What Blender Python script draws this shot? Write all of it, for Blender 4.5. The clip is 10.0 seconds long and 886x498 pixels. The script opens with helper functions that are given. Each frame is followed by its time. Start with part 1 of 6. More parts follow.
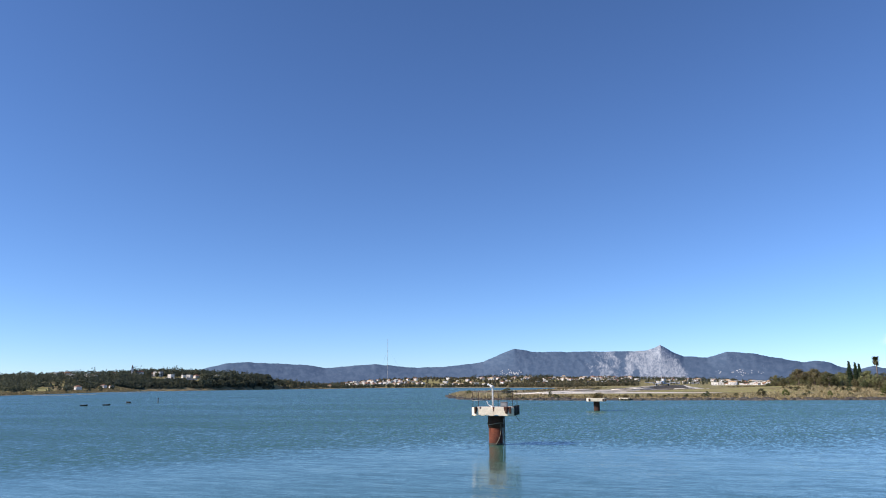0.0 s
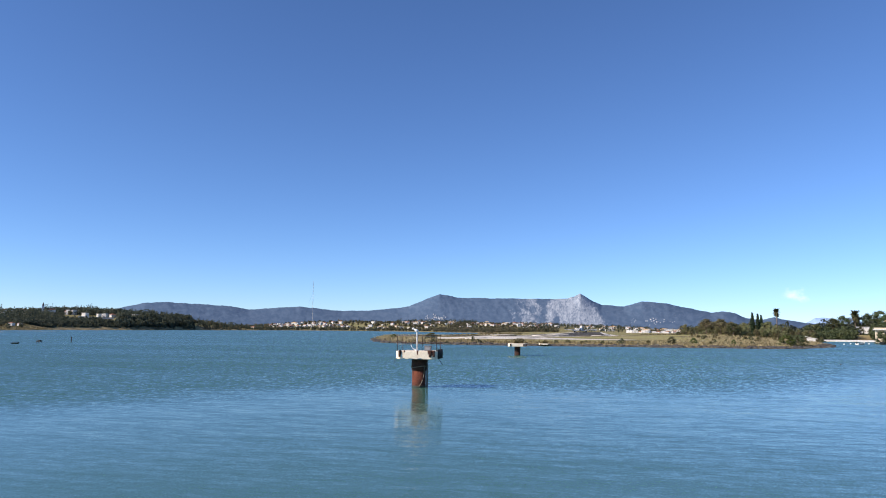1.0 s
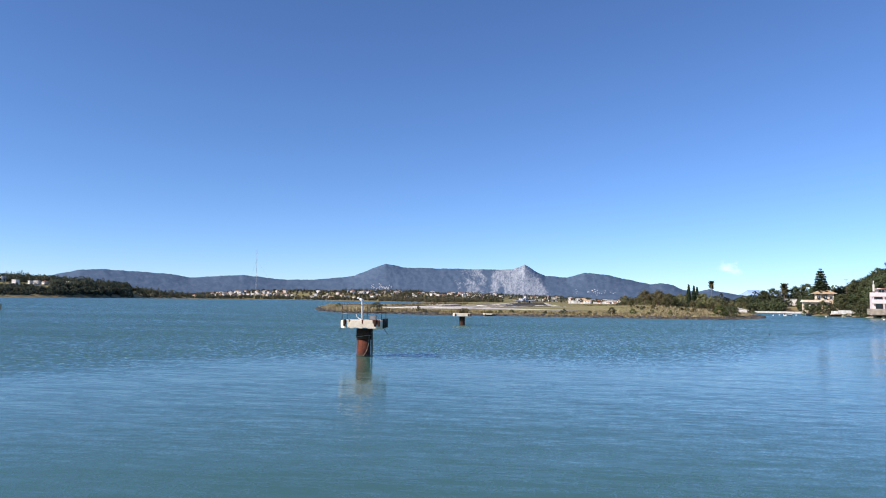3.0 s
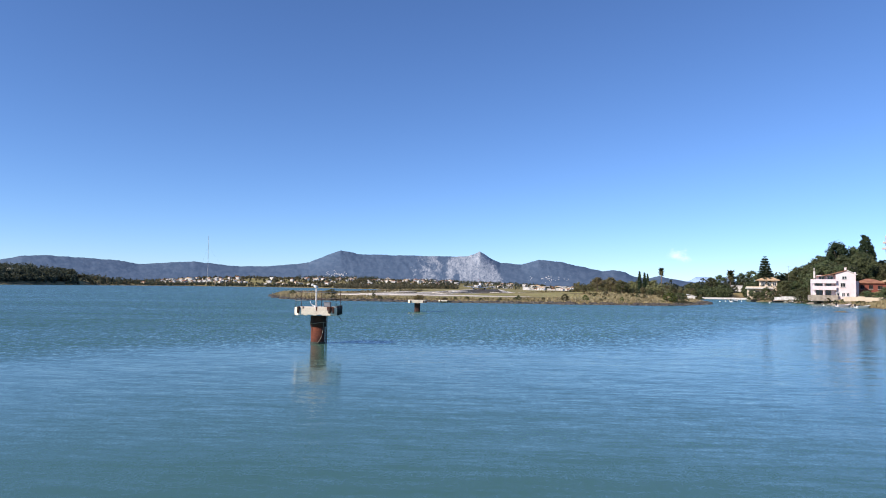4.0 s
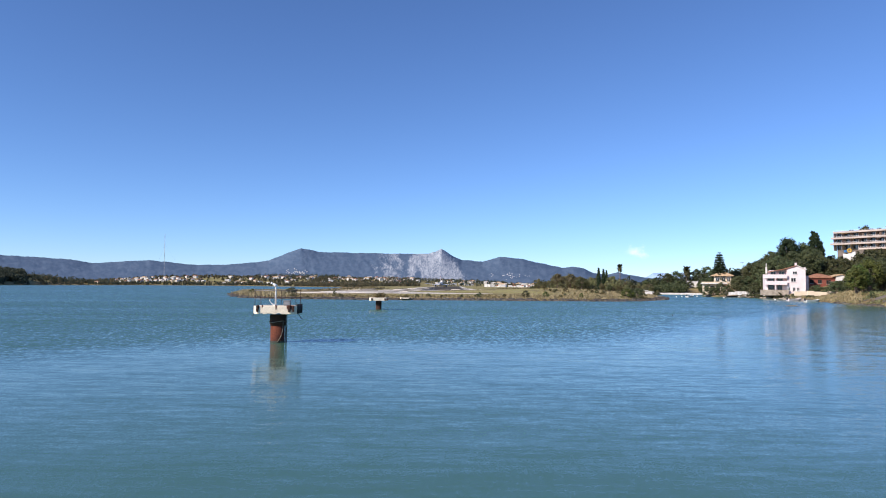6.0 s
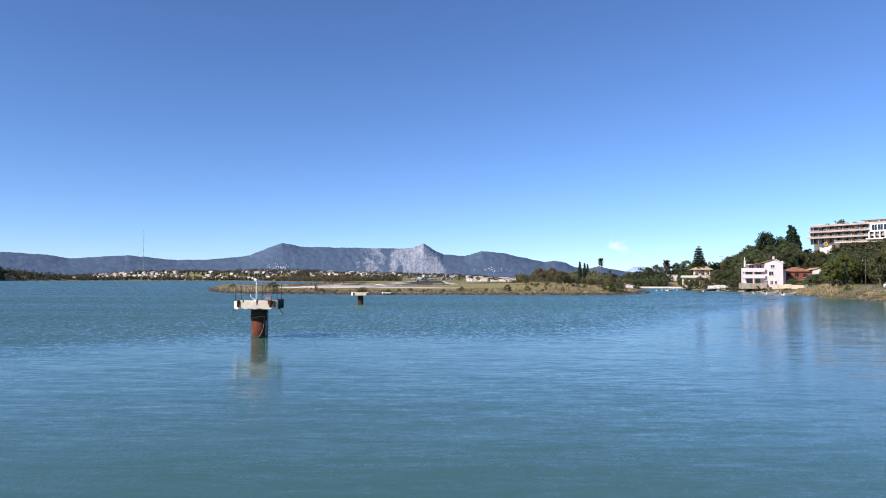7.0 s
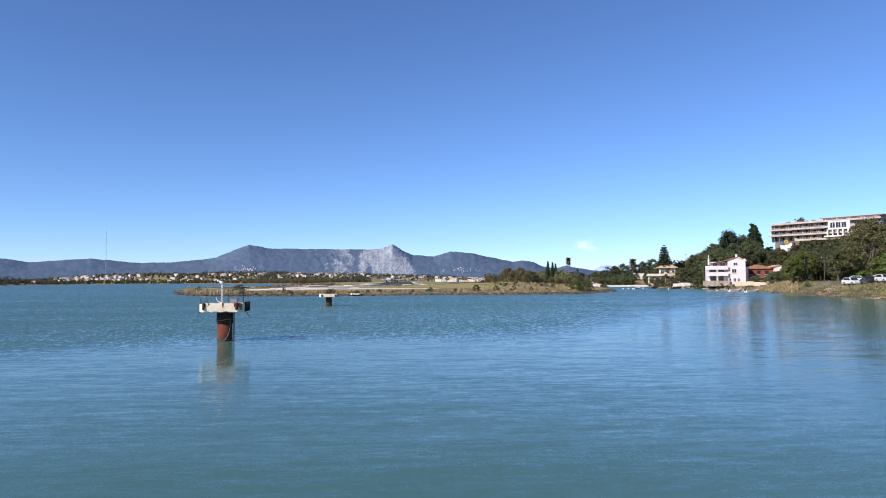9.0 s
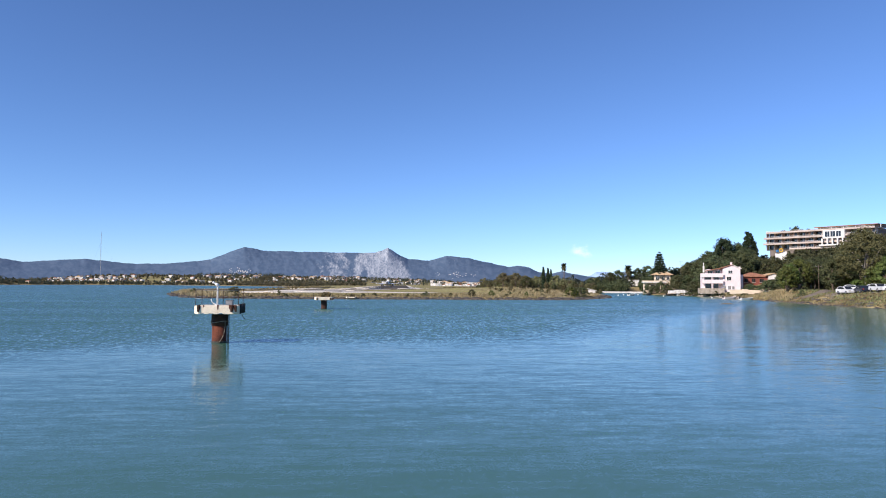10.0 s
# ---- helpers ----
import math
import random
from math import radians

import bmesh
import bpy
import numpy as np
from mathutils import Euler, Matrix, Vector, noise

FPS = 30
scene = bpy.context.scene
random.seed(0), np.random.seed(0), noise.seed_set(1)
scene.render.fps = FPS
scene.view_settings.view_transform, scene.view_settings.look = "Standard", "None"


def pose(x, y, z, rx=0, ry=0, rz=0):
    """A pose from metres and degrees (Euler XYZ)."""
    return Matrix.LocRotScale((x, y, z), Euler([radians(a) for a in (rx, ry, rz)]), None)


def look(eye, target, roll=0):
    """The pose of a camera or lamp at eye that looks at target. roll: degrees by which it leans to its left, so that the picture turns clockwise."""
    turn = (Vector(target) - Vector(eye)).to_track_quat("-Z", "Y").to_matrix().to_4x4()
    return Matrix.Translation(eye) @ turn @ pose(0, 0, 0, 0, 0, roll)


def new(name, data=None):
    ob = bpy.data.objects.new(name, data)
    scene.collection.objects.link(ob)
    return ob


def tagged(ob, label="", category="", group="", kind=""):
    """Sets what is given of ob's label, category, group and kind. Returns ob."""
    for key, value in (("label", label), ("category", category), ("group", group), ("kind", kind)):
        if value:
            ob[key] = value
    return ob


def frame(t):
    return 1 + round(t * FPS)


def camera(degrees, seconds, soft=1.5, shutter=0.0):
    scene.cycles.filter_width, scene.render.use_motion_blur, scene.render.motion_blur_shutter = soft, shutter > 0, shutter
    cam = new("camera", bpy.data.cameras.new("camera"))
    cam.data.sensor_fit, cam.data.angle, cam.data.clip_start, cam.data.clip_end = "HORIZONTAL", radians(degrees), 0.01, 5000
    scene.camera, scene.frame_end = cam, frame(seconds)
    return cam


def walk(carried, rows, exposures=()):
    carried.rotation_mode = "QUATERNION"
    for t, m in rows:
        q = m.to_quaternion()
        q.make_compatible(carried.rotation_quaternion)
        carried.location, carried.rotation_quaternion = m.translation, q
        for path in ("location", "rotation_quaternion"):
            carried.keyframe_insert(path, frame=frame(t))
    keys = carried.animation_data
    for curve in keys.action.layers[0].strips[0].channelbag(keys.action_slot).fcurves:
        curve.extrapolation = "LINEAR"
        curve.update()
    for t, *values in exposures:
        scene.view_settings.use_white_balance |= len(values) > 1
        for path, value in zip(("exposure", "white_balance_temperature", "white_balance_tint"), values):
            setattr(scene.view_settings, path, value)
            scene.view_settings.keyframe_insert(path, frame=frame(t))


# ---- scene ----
cam = camera(64.3, 10.0, soft=1.0)
EYE = (0.0, 0.0, 3.6)
# the sway of the hand-held camera, in metres to the right
SWAY = [-0.060, -0.062, -0.067, -0.066, -0.065, -0.060, -0.018, -0.012, 0.002, 0.012, 0.022, 0.036, 0.052, 0.072, 0.078, 0.066, 0.050]


def aim(yaw, pitch, roll, sway):
    a, e = radians(yaw), radians(pitch)
    way = Vector((math.sin(a) * math.cos(e), math.cos(a) * math.cos(e), math.sin(e)))
    eye = Vector(EYE) + Vector((sway, 0, 0))
    return look(eye, eye + way * 10, roll)


# seconds, heading clockwise from +y, tilt up, lean
TURNS = [
    (0, -18.162, 10.974, -0.489), (0.5, -13.281, 8.123, -0.390), (1, -12.273, 6.527, 0.448), (1.5, -11.461, 5.751, 0.837),
    (2, -10.676, 5.284, 1.010), (2.5, -9.542, 4.748, 0.917), (4, -4.248, 3.110, 0.743), (4.5, -3.014, 2.937, 0.798),
    (5, -2.287, 2.955, 0.638), (5.5, -1.755, 2.986, 0.450), (7, 0.358, 2.482, 0.166), (7.5, 1.037, 2.189, -0.036),
    (8, 1.763, 2.084, -0.296), (8.5, 2.388, 2.203, -0.493), (9, 2.885, 2.516, -0.399), (9.5, 3.186, 2.792, -0.098),
    (10, 3.234, 2.872, 0.256),
]
walk(cam, [(t, aim(a, e, r, k)) for (t, a, e, r), k in zip(TURNS, SWAY)], exposures=[(0, 0.22, 6500, 15), (10, 0.22, 6500, 17)])

# ---------------------------------------------------------------- light
SUN_AZ, SUN_EL = 238.0, 31.0
world = bpy.data.worlds.new("sky")
scene.world = world
world.use_nodes = True
wn, wl = world.node_tree.nodes, world.node_tree.links
wn.clear()
sky = wn.new("ShaderNodeTexSky")
sky.sky_type, sky.sun_disc = "NISHITA", False
sky.sun_elevation, sky.sun_rotation = radians(SUN_EL), radians(SUN_AZ)
sky.altitude, sky.air_density, sky.dust_density, sky.ozone_density = 0, 0.72, 0.0, 8.3
bg = wn.new("ShaderNodeBackground")
bg.inputs["Strength"].default_value = 0.14
wout = wn.new("ShaderNodeOutputWorld")
# one small white cumulus low in the north-east
wtc, wmap, wnoise = wn.new("ShaderNodeTexCoord"), wn.new("ShaderNodeVectorMath"), wn.new("ShaderNodeTexNoise")
wmap.operation = "DISTANCE"
wsc = wn.new("ShaderNodeVectorMath")
wsc.operation = "MULTIPLY"
wsc.inputs[1].default_value = (1.0, 1.0, 1.5)
wl.new(wtc.outputs["Generated"], wsc.inputs[0])
wl.new(wsc.outputs[0], wmap.inputs[0])
_c = (radians(14.05), radians(2.6))
wmap.inputs[1].default_value = (math.sin(_c[0]) * math.cos(_c[1]), math.cos(_c[0]) * math.cos(_c[1]), math.sin(_c[1]) * 1.5)
wnoise.inputs["Scale"].default_value, wnoise.inputs["Detail"].default_value = 60.0, 7
wl.new(wsc.outputs[0], wnoise.inputs["Vector"])
wadd, wrange, wmix = wn.new("ShaderNodeMath"), wn.new("ShaderNodeMapRange"), wn.new("ShaderNodeMix")
wadd.operation = "MULTIPLY_ADD"
wadd.inputs[1].default_value = -0.042
wl.new(wnoise.outputs["Fac"], wadd.inputs[0]), wl.new(wmap.outputs["Value"], wadd.inputs[2])
wrange.interpolation_type = "SMOOTHSTEP"
for _k, _v in zip(("From Min", "From Max", "To Min", "To Max"), (-0.0245, -0.004, 0.95, 0.0)):
    wrange.inputs[_k].default_value = _v
wl.new(wadd.outputs[0], wrange.inputs[0])
wmix.data_type = "RGBA"
wl.new(wrange.outputs[0], wmix.inputs["Factor"]), wl.new(sky.outputs[0], wmix.inputs["A"])
wmix.inputs["B"].default_value = (6.6, 7.4, 8.0, 1)
wl.new(wmix.outputs["Result"], bg.inputs["Color"])
wl.new(bg.outputs[0], wout.inputs["Surface"])

sun = new("sun", bpy.data.lights.new("sun", "SUN"))
sun.data.energy, sun.data.angle, sun.data.color = 4.7, radians(0.53), (1.0, 0.93, 0.82)
_a, _e = radians(SUN_AZ), radians(SUN_EL)
sun.matrix_world = look((0, 0, 60), Vector((0, 0, 60)) - Vector((math.sin(_a) * math.cos(_e), math.cos(_a) * math.cos(_e), math.sin(_e))))


# ---------------------------------------------------------------- materials
def mat(name, colour, rough=0.8, metal=0.0, second=None, scale=1.0, spread=(0.35, 0.65), bump=0.0, bump_scale=None,
        random_hue=0.0, stretch=(1, 1, 1), fine=0.15, spec=0.5, island=False):
    """Two colours mixed by a large noise, a fine grain over both, a bump."""
    m = bpy.data.materials.new(name)
    m.use_nodes = True
    n, l = m.node_tree.nodes, m.node_tree.links
    b = n["Principled BSDF"]
    b.inputs["Roughness"].default_value, b.inputs["Metallic"].default_value = rough, metal
    b.inputs["Specular IOR Level"].default_value = spec
    tc, mp = n.new("ShaderNodeTexCoord"), n.new("ShaderNodeMapping")
    mp.inputs["Scale"].default_value = stretch
    l.new(tc.outputs["Object"], mp.inputs[0])
    n1 = n.new("ShaderNodeTexNoise")
    n1.inputs["Scale"].default_value, n1.inputs["Detail"].default_value = scale, 5
    l.new(mp.outputs[0], n1.inputs["Vector"])
    rp = n.new("ShaderNodeValToRGB")
    rp.color_ramp.elements[0].position, rp.color_ramp.elements[1].position = spread
    rp.color_ramp.elements[0].color = (*colour, 1)
    rp.color_ramp.elements[1].color = (*(second or [c * 0.8 for c in colour]), 1)
    l.new(n1.outputs["Fac"], rp.inputs[0])
    n2 = n.new("ShaderNodeTexNoise")
    n2.inputs["Scale"].default_value, n2.inputs["Detail"].default_value = scale * 9, 4
    l.new(mp.outputs[0], n2.inputs["Vector"])
    hs = n.new("ShaderNodeHueSaturation")
    l.new(rp.outputs[0], hs.inputs["Color"])
    mr = n.new("ShaderNodeMapRange")
    mr.inputs["From Min"].default_value, mr.inputs["From Max"].default_value = 0.3, 0.7
    mr.inputs["To Min"].default_value, mr.inputs["To Max"].default_value = 1 - fine, 1 + fine
    l.new(n2.outputs["Fac"], mr.inputs[0])
    value = mr.outputs[0]
    if random_hue:
        if island:
            oi = n.new("ShaderNodeNewGeometry")
            rnd = oi.outputs["Random Per Island"]
        else:
            oi = n.new("ShaderNodeObjectInfo")
            rnd = oi.outputs["Random"]
        r1 = n.new("ShaderNodeMapRange")
        r1.inputs["To Min"].default_value, r1.inputs["To Max"].default_value = 0.5 - random_hue * 0.12, 0.5 + random_hue * 0.12
        l.new(rnd, r1.inputs[0])
        l.new(r1.outputs[0], hs.inputs["Hue"])
        r2 = n.new("ShaderNodeMapRange")
        r2.inputs["To Min"].default_value, r2.inputs["To Max"].default_value = 1 - random_hue, 1 + random_hue
        l.new(rnd, r2.inputs[0])
        mu = n.new("ShaderNodeMath")
        mu.operation = "MULTIPLY"
        l.new(value, mu.inputs[0]), l.new(r2.outputs[0], mu.inputs[1])
        value = mu.outputs[0]
    l.new(value, hs.inputs["Value"])
    l.new(hs.outputs[0], b.inputs["Base Color"])
    if bump:
        bp = n.new("ShaderNodeBump")
        bp.inputs["Strength"].default_value = bump
        bp.inputs["Distance"].default_value = 0.05
        n3 = n.new("ShaderNodeTexNoise")
        n3.inputs["Scale"].default_value, n3.inputs["Detail"].default_value = bump_scale or scale * 6, 6
        l.new(mp.outputs[0], n3.inputs["Vector"])
        l.new(n3.outputs["Fac"], bp.inputs["Height"])
        l.new(bp.outputs[0], b.inputs["Normal"])
    return m


def leaf_mat(name, colour, second, random_hue=0.25, scale=0.35, through_leaf=0.25):
    m = mat(name, colour, 0.6, second=second, scale=scale, fine=0.3, random_hue=random_hue, spec=0.25)
    n, l = m.node_tree.nodes, m.node_tree.links
    b, out = n["Principled BSDF"], n["Material Output"]
    tr, mx = n.new("ShaderNodeBsdfTranslucent"), n.new("ShaderNodeMixShader")
    l.new(b.inputs["Base Color"].links[0].from_socket, tr.inputs["Color"])
    mx.inputs[0].default_value = through_leaf
    l.new(b.outputs[0], mx.inputs[1]), l.new(tr.outputs[0], mx.inputs[2])
    l.new(mx.outputs[0], out.inputs["Surface"])
    return m


M = {}
M["concrete"] = mat("painted_concrete", (0.9, 0.77, 0.58), 0.85, second=(0.68, 0.5, 0.34), scale=1.6, spread=(0.5, 0.8), bump=0.5, fine=0.1)
M["concrete_white"] = mat("whitewashed_concrete", (0.8, 0.78, 0.74), 0.85, second=(0.6, 0.55, 0.5), scale=1.5, bump=0.4, fine=0.1)
M["rust"] = mat("rusted_steel", (0.16, 0.05, 0.028), 0.9, second=(0.07, 0.03, 0.022), scale=1.5, bump=0.6, fine=0.3, spec=0.2)
M["dark_rust"] = mat("dark_rusted_steel", (0.035, 0.024, 0.02), 0.85, second=(0.09, 0.04, 0.025), scale=3, bump=0.5, fine=0.3, spec=0.2)
M["weed"] = mat("tide_weed", (0.02, 0.024, 0.016), 0.7, second=(0.05, 0.05, 0.03), scale=4, bump=0.6)
M["white_paint"] = mat("white_paint", (0.82, 0.82, 0.8), 0.45, second=(0.7, 0.69, 0.66), scale=2, fine=0.05)
M["rubber"] = mat("black_rubber", (0.015, 0.015, 0.016), 0.75, second=(0.03, 0.03, 0.03), scale=5)
M["grey_metal"] = mat("grey_metal", (0.3, 0.3, 0.3), 0.5, 0.5, second=(0.2, 0.2, 0.2), scale=3)
M["dark_metal"] = mat("dark_metal", (0.05, 0.05, 0.055), 0.5, 0.6, second=(0.03, 0.03, 0.03), scale=3)
M["rope"] = mat("pale_rope", (0.35, 0.3, 0.22), 0.9, second=(0.2, 0.16, 0.12), scale=8)
M["wood"] = mat("weathered_wood", (0.22, 0.16, 0.11), 0.85, second=(0.13, 0.1, 0.075), scale=3, stretch=(1, 1, 0.2), bump=0.4)
M["bark"] = mat("bark", (0.12, 0.085, 0.06), 0.95, second=(0.2, 0.16, 0.12), scale=2, stretch=(1, 1, 0.3), bump=0.6)
M["pale_bark"] = mat("pale_bark", (0.42, 0.37, 0.31), 0.9, second=(0.25, 0.2, 0.16), scale=1.5, bump=0.5)
M["leaf_a"] = leaf_mat("dark_green_leaves", (0.06, 0.078, 0.033), (0.115, 0.126, 0.055))
M["leaf_b"] = leaf_mat("olive_green_leaves", (0.08, 0.091, 0.038), (0.13, 0.132, 0.06))
M["leaf_c"] = leaf_mat("conifer_needles", (0.026, 0.046, 0.02), (0.045, 0.066, 0.03), 0.15)
M["leaf_d"] = leaf_mat("bright_green_leaves", (0.09, 0.13, 0.028), (0.135, 0.168, 0.046))
M["leaf_e"] = leaf_mat("brownish_olive_leaves", (0.098, 0.095, 0.04), (0.155, 0.142, 0.062))
M["leaf_f"] = leaf_mat("pale_olive_leaves", (0.155, 0.16, 0.072), (0.245, 0.225, 0.105), 0.3)
M["palm"] = leaf_mat("palm_fronds", (0.06, 0.075, 0.03), (0.13, 0.11, 0.055), 0.1)
M["reed"] = leaf_mat("dry_reeds", (0.44, 0.355, 0.195), (0.31, 0.26, 0.135), 0.0)
M["marsh"] = leaf_mat("marsh_plants", (0.2, 0.165, 0.075), (0.28, 0.22, 0.11), 0.0)
M["far_leaf"] = leaf_mat("far_woods", (0.056, 0.073, 0.052), (0.13, 0.135, 0.082), 0.0, 0.07, 0.45)
M["town_leaf"] = leaf_mat("town_scrub", (0.085, 0.088, 0.05), (0.21, 0.175, 0.1), 0.0, 0.06, 0.45)
M["rock"] = mat("shore_rock", (0.13, 0.11, 0.088), 0.9, second=(0.05, 0.043, 0.036), scale=1.2, bump=0.6, random_hue=0.3, island=True)
M["asphalt"] = mat("runway_asphalt", (0.06, 0.056, 0.05), 0.85, second=(0.125, 0.108, 0.085), scale=0.07, stretch=(1, 0.12, 1), spec=0.05)
M["gravel"] = mat("pale_gravel", (0.76, 0.69, 0.58), 0.95, second=(0.34, 0.26, 0.16), scale=0.11, spread=(0.5, 0.7), fine=0.25)
M["mud"] = mat("drying_mud", (0.34, 0.27, 0.2), 0.9, second=(0.22, 0.17, 0.12), scale=0.1, fine=0.2)
M["pink_wall"] = mat("pale_pink_render", (0.85, 0.73, 0.71), 0.85, second=(0.78, 0.65, 0.63), scale=0.5, fine=0.05, bump=0.15)
M["white_wall"] = mat("white_render", (0.8, 0.77, 0.72), 0.85, second=(0.68, 0.64, 0.58), scale=0.5, fine=0.06, bump=0.15)
M["cream_wall"] = mat("cream_render", (0.82, 0.68, 0.5), 0.85, second=(0.72, 0.58, 0.42), scale=0.5, fine=0.06, bump=0.15)
M["peach_wall"] = mat("peach_render", (0.74, 0.53, 0.38), 0.85, second=(0.64, 0.45, 0.32), scale=0.5, fine=0.06)
M["red_wall"] = mat("brick_red_render", (0.27, 0.075, 0.05), 0.85, second=(0.22, 0.07, 0.05), scale=0.6, fine=0.1)
M["tile"] = mat("terracotta_tiles", (0.42, 0.2, 0.11), 0.85, second=(0.3, 0.13, 0.08), scale=0.9, fine=0.25, bump=0.5)
M["tile_pale"] = mat("pale_terracotta_tiles", (0.66, 0.46, 0.27), 0.85, second=(0.52, 0.35, 0.2), scale=0.9, fine=0.2, bump=0.5)
M["slab"] = mat("pinkish_concrete_band", (0.54, 0.455, 0.4), 0.85, second=(0.42, 0.35, 0.31), scale=0.25, fine=0.06)
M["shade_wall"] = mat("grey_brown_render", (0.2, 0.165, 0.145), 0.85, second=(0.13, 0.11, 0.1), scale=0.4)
M["stone_wall"] = mat("rubble_stone", (0.45, 0.38, 0.3), 0.9, second=(0.28, 0.23, 0.18), scale=1.3, bump=0.6, fine=0.2)
M["glass"] = mat("window_glass", (0.025, 0.03, 0.035), 0.08, second=(0.02, 0.022, 0.025), scale=1, spec=0.7)
M["shutter"] = mat("brown_shutter", (0.12, 0.07, 0.045), 0.7, scale=2)
M["plane_white"] = mat("aircraft_white_paint", (0.78, 0.79, 0.8), 0.3, second=(0.72, 0.73, 0.75), scale=0.4, fine=0.03)
M["plane_grey"] = mat("aircraft_grey_paint", (0.5, 0.52, 0.54), 0.4, second=(0.44, 0.46, 0.48), scale=0.4, fine=0.04)
M["plane_red"] = mat("aircraft_red_paint", (0.4, 0.05, 0.06), 0.35, second=(0.34, 0.05, 0.06), scale=0.4, fine=0.03)
M["car_white"] = mat("white_car_paint", (0.75, 0.75, 0.74), 0.25, scale=0.5, fine=0.03)
M["car_dark"] = mat("dark_blue_car_paint", (0.02, 0.024, 0.035), 0.25, scale=0.5, fine=0.03)
M["car_silver"] = mat("silver_car_paint", (0.45, 0.46, 0.47), 0.3, 0.5, scale=0.5, fine=0.03)
M["yellow"] = mat("yellow_plastic", (0.75, 0.42, 0.03), 0.4, scale=1)
M["blue"] = mat("blue_plastic", (0.05, 0.2, 0.45), 0.4, scale=1)
M["lens"] = mat("lamp_glass", (0.55, 0.52, 0.45), 0.15, scale=1)
M["red_lens"] = mat("red_lamp_glass", (0.4, 0.02, 0.02), 0.2, scale=1)
M["road"] = mat("dusty_track", (0.17, 0.14, 0.1), 0.95, second=(0.25, 0.21, 0.155), scale=0.3, fine=0.2)
M["heap"] = mat("grey_gravel_heap", (0.19, 0.155, 0.115), 0.95, second=(0.13, 0.105, 0.08), scale=1.2, fine=0.3, bump=0.6)


# ---------------------------------------------------------------- mesh helpers
class Shape:
    """Collects vertices and faces for one mesh."""

    def __init__(self):
        self.v, self.f, self.s = [], [], []

    def add(self, verts, faces, smooth=False):
        o = len(self.v)
        self.v += [tuple(p) for p in verts]
        self.f += [tuple(i + o for i in f) for f in faces]
        self.s += [smooth] * len(faces)
        return self

    def box(self, c, size, turn=0.0, chamfer=0.0):
        """A box by its centre and size, turned about z, its upright edges and top cut by chamfer."""
        sx, sy, sz = [k / 2 for k in size]
        m = Matrix.Translation(c) @ Matrix.Rotation(turn, 4, "Z")
        if chamfer <= 0:
            p = [(x, y, z) for z in (-sz, sz) for x, y in ((-sx, -sy), (sx, -sy), (sx, sy), (-sx, sy))]
            f = [(3, 2, 1, 0), (4, 5, 6, 7)] + [(i, (i + 1) % 4, (i + 1) % 4 + 4, i + 4) for i in range(4)]
        else:
            k = chamfer

            def ring(x, y, z, c2):
                return [(-x + c2, -y, z), (x - c2, -y, z), (x, -y + c2, z), (x, y - c2, z), (x - c2, y, z), (-x + c2, y, z), (-x, y - c2, z), (-x, -y + c2, z)]
            p = ring(sx - k * 0.6, sy - k * 0.6, -sz, k) + ring(sx, sy, -sz + k * 0.6, k) + ring(sx, sy, sz - k * 0.6, k) + ring(sx - k * 0.6, sy - k * 0.6, sz, k)
            f = [tuple(range(7, -1, -1)), tuple(range(24, 32))]
            for r in range(3):
                f += [(r * 8 + i, r * 8 + (i + 1) % 8, r * 8 + 8 + (i + 1) % 8, r * 8 + 8 + i) for i in range(8)]
        return self.add([m @ Vector(q) for q in p], f)

    def tube(self, pts, radii, n=8, caps=True, smooth=True):
        """A tube along points with a radius at each."""
        pts = [Vector(p) for p in pts]
        if not isinstance(radii, (list, tuple)):
            radii = [radii] * len(pts)
        verts, faces = [], []
        for i, p in enumerate(pts):
            d = (pts[min(i + 1, len(pts) - 1)] - pts[max(i - 1, 0)]).normalized()
            u = d.orthogonal() if abs(d.z) > 0.95 else d.cross(Vector((0, 0, 1)))
            u.normalize()
            if abs(d.z) > 0.95:
                u = (Vector((1, 0, 0)) - d * d.x).normalized()
            w = d.cross(u)
            verts += [p + (u * math.cos(2 * math.pi * k / n) + w * math.sin(2 * math.pi * k / n)) * radii[i] for k in range(n)]
        for i in range(len(pts) - 1):
            faces += [(i * n + k, i * n + (k + 1) % n, (i + 1) * n + (k + 1) % n, (i + 1) * n + k) for k in range(n)]
        o = len(self.v)
        self.add(verts, faces, smooth)
        if caps:
            self.add([], [])
            self.f += [tuple(o + k for k in range(n - 1, -1, -1)), tuple(o + (len(pts) - 1) * n + k for k in range(n))]
            self.s += [False, False]
        return self

    def prism(self, outline, y0, y1, m=None):
        """An outline in x and z, drawn out from y0 to y1."""
        n = len(outline)
        m = m or Matrix()
        v = [m @ Vector((x, y0, z)) for x, z in outline] + [m @ Vector((x, y1, z)) for x, z in outline]
        f = [tuple(range(n)), tuple(range(2 * n - 1, n - 1, -1))] + [(i, i + n, (i + 1) % n + n, (i + 1) % n) for i in range(n)]
        return self.add(v, f)

    def mesh(self, name):
        me = bpy.data.meshes.new(name)
        me.from_pydata(self.v, [], self.f)
        me.polygons.foreach_set("use_smooth", self.s)
        me.update()
        return me


def part(name, shape, material, parent=None, label="", m=None):
    """Links a Shape (or a mesh) as one mesh object, under a parent if one is given."""
    me = shape.mesh(name) if isinstance(shape, Shape) else shape
    if not me.materials:
        me.materials.append(M[material] if isinstance(material, str) else material)
    ob = new(name, me)
    if parent:
        ob.parent = parent
    if m:
        ob.matrix_basis = m
    if label:
        ob["label"] = label
    return ob


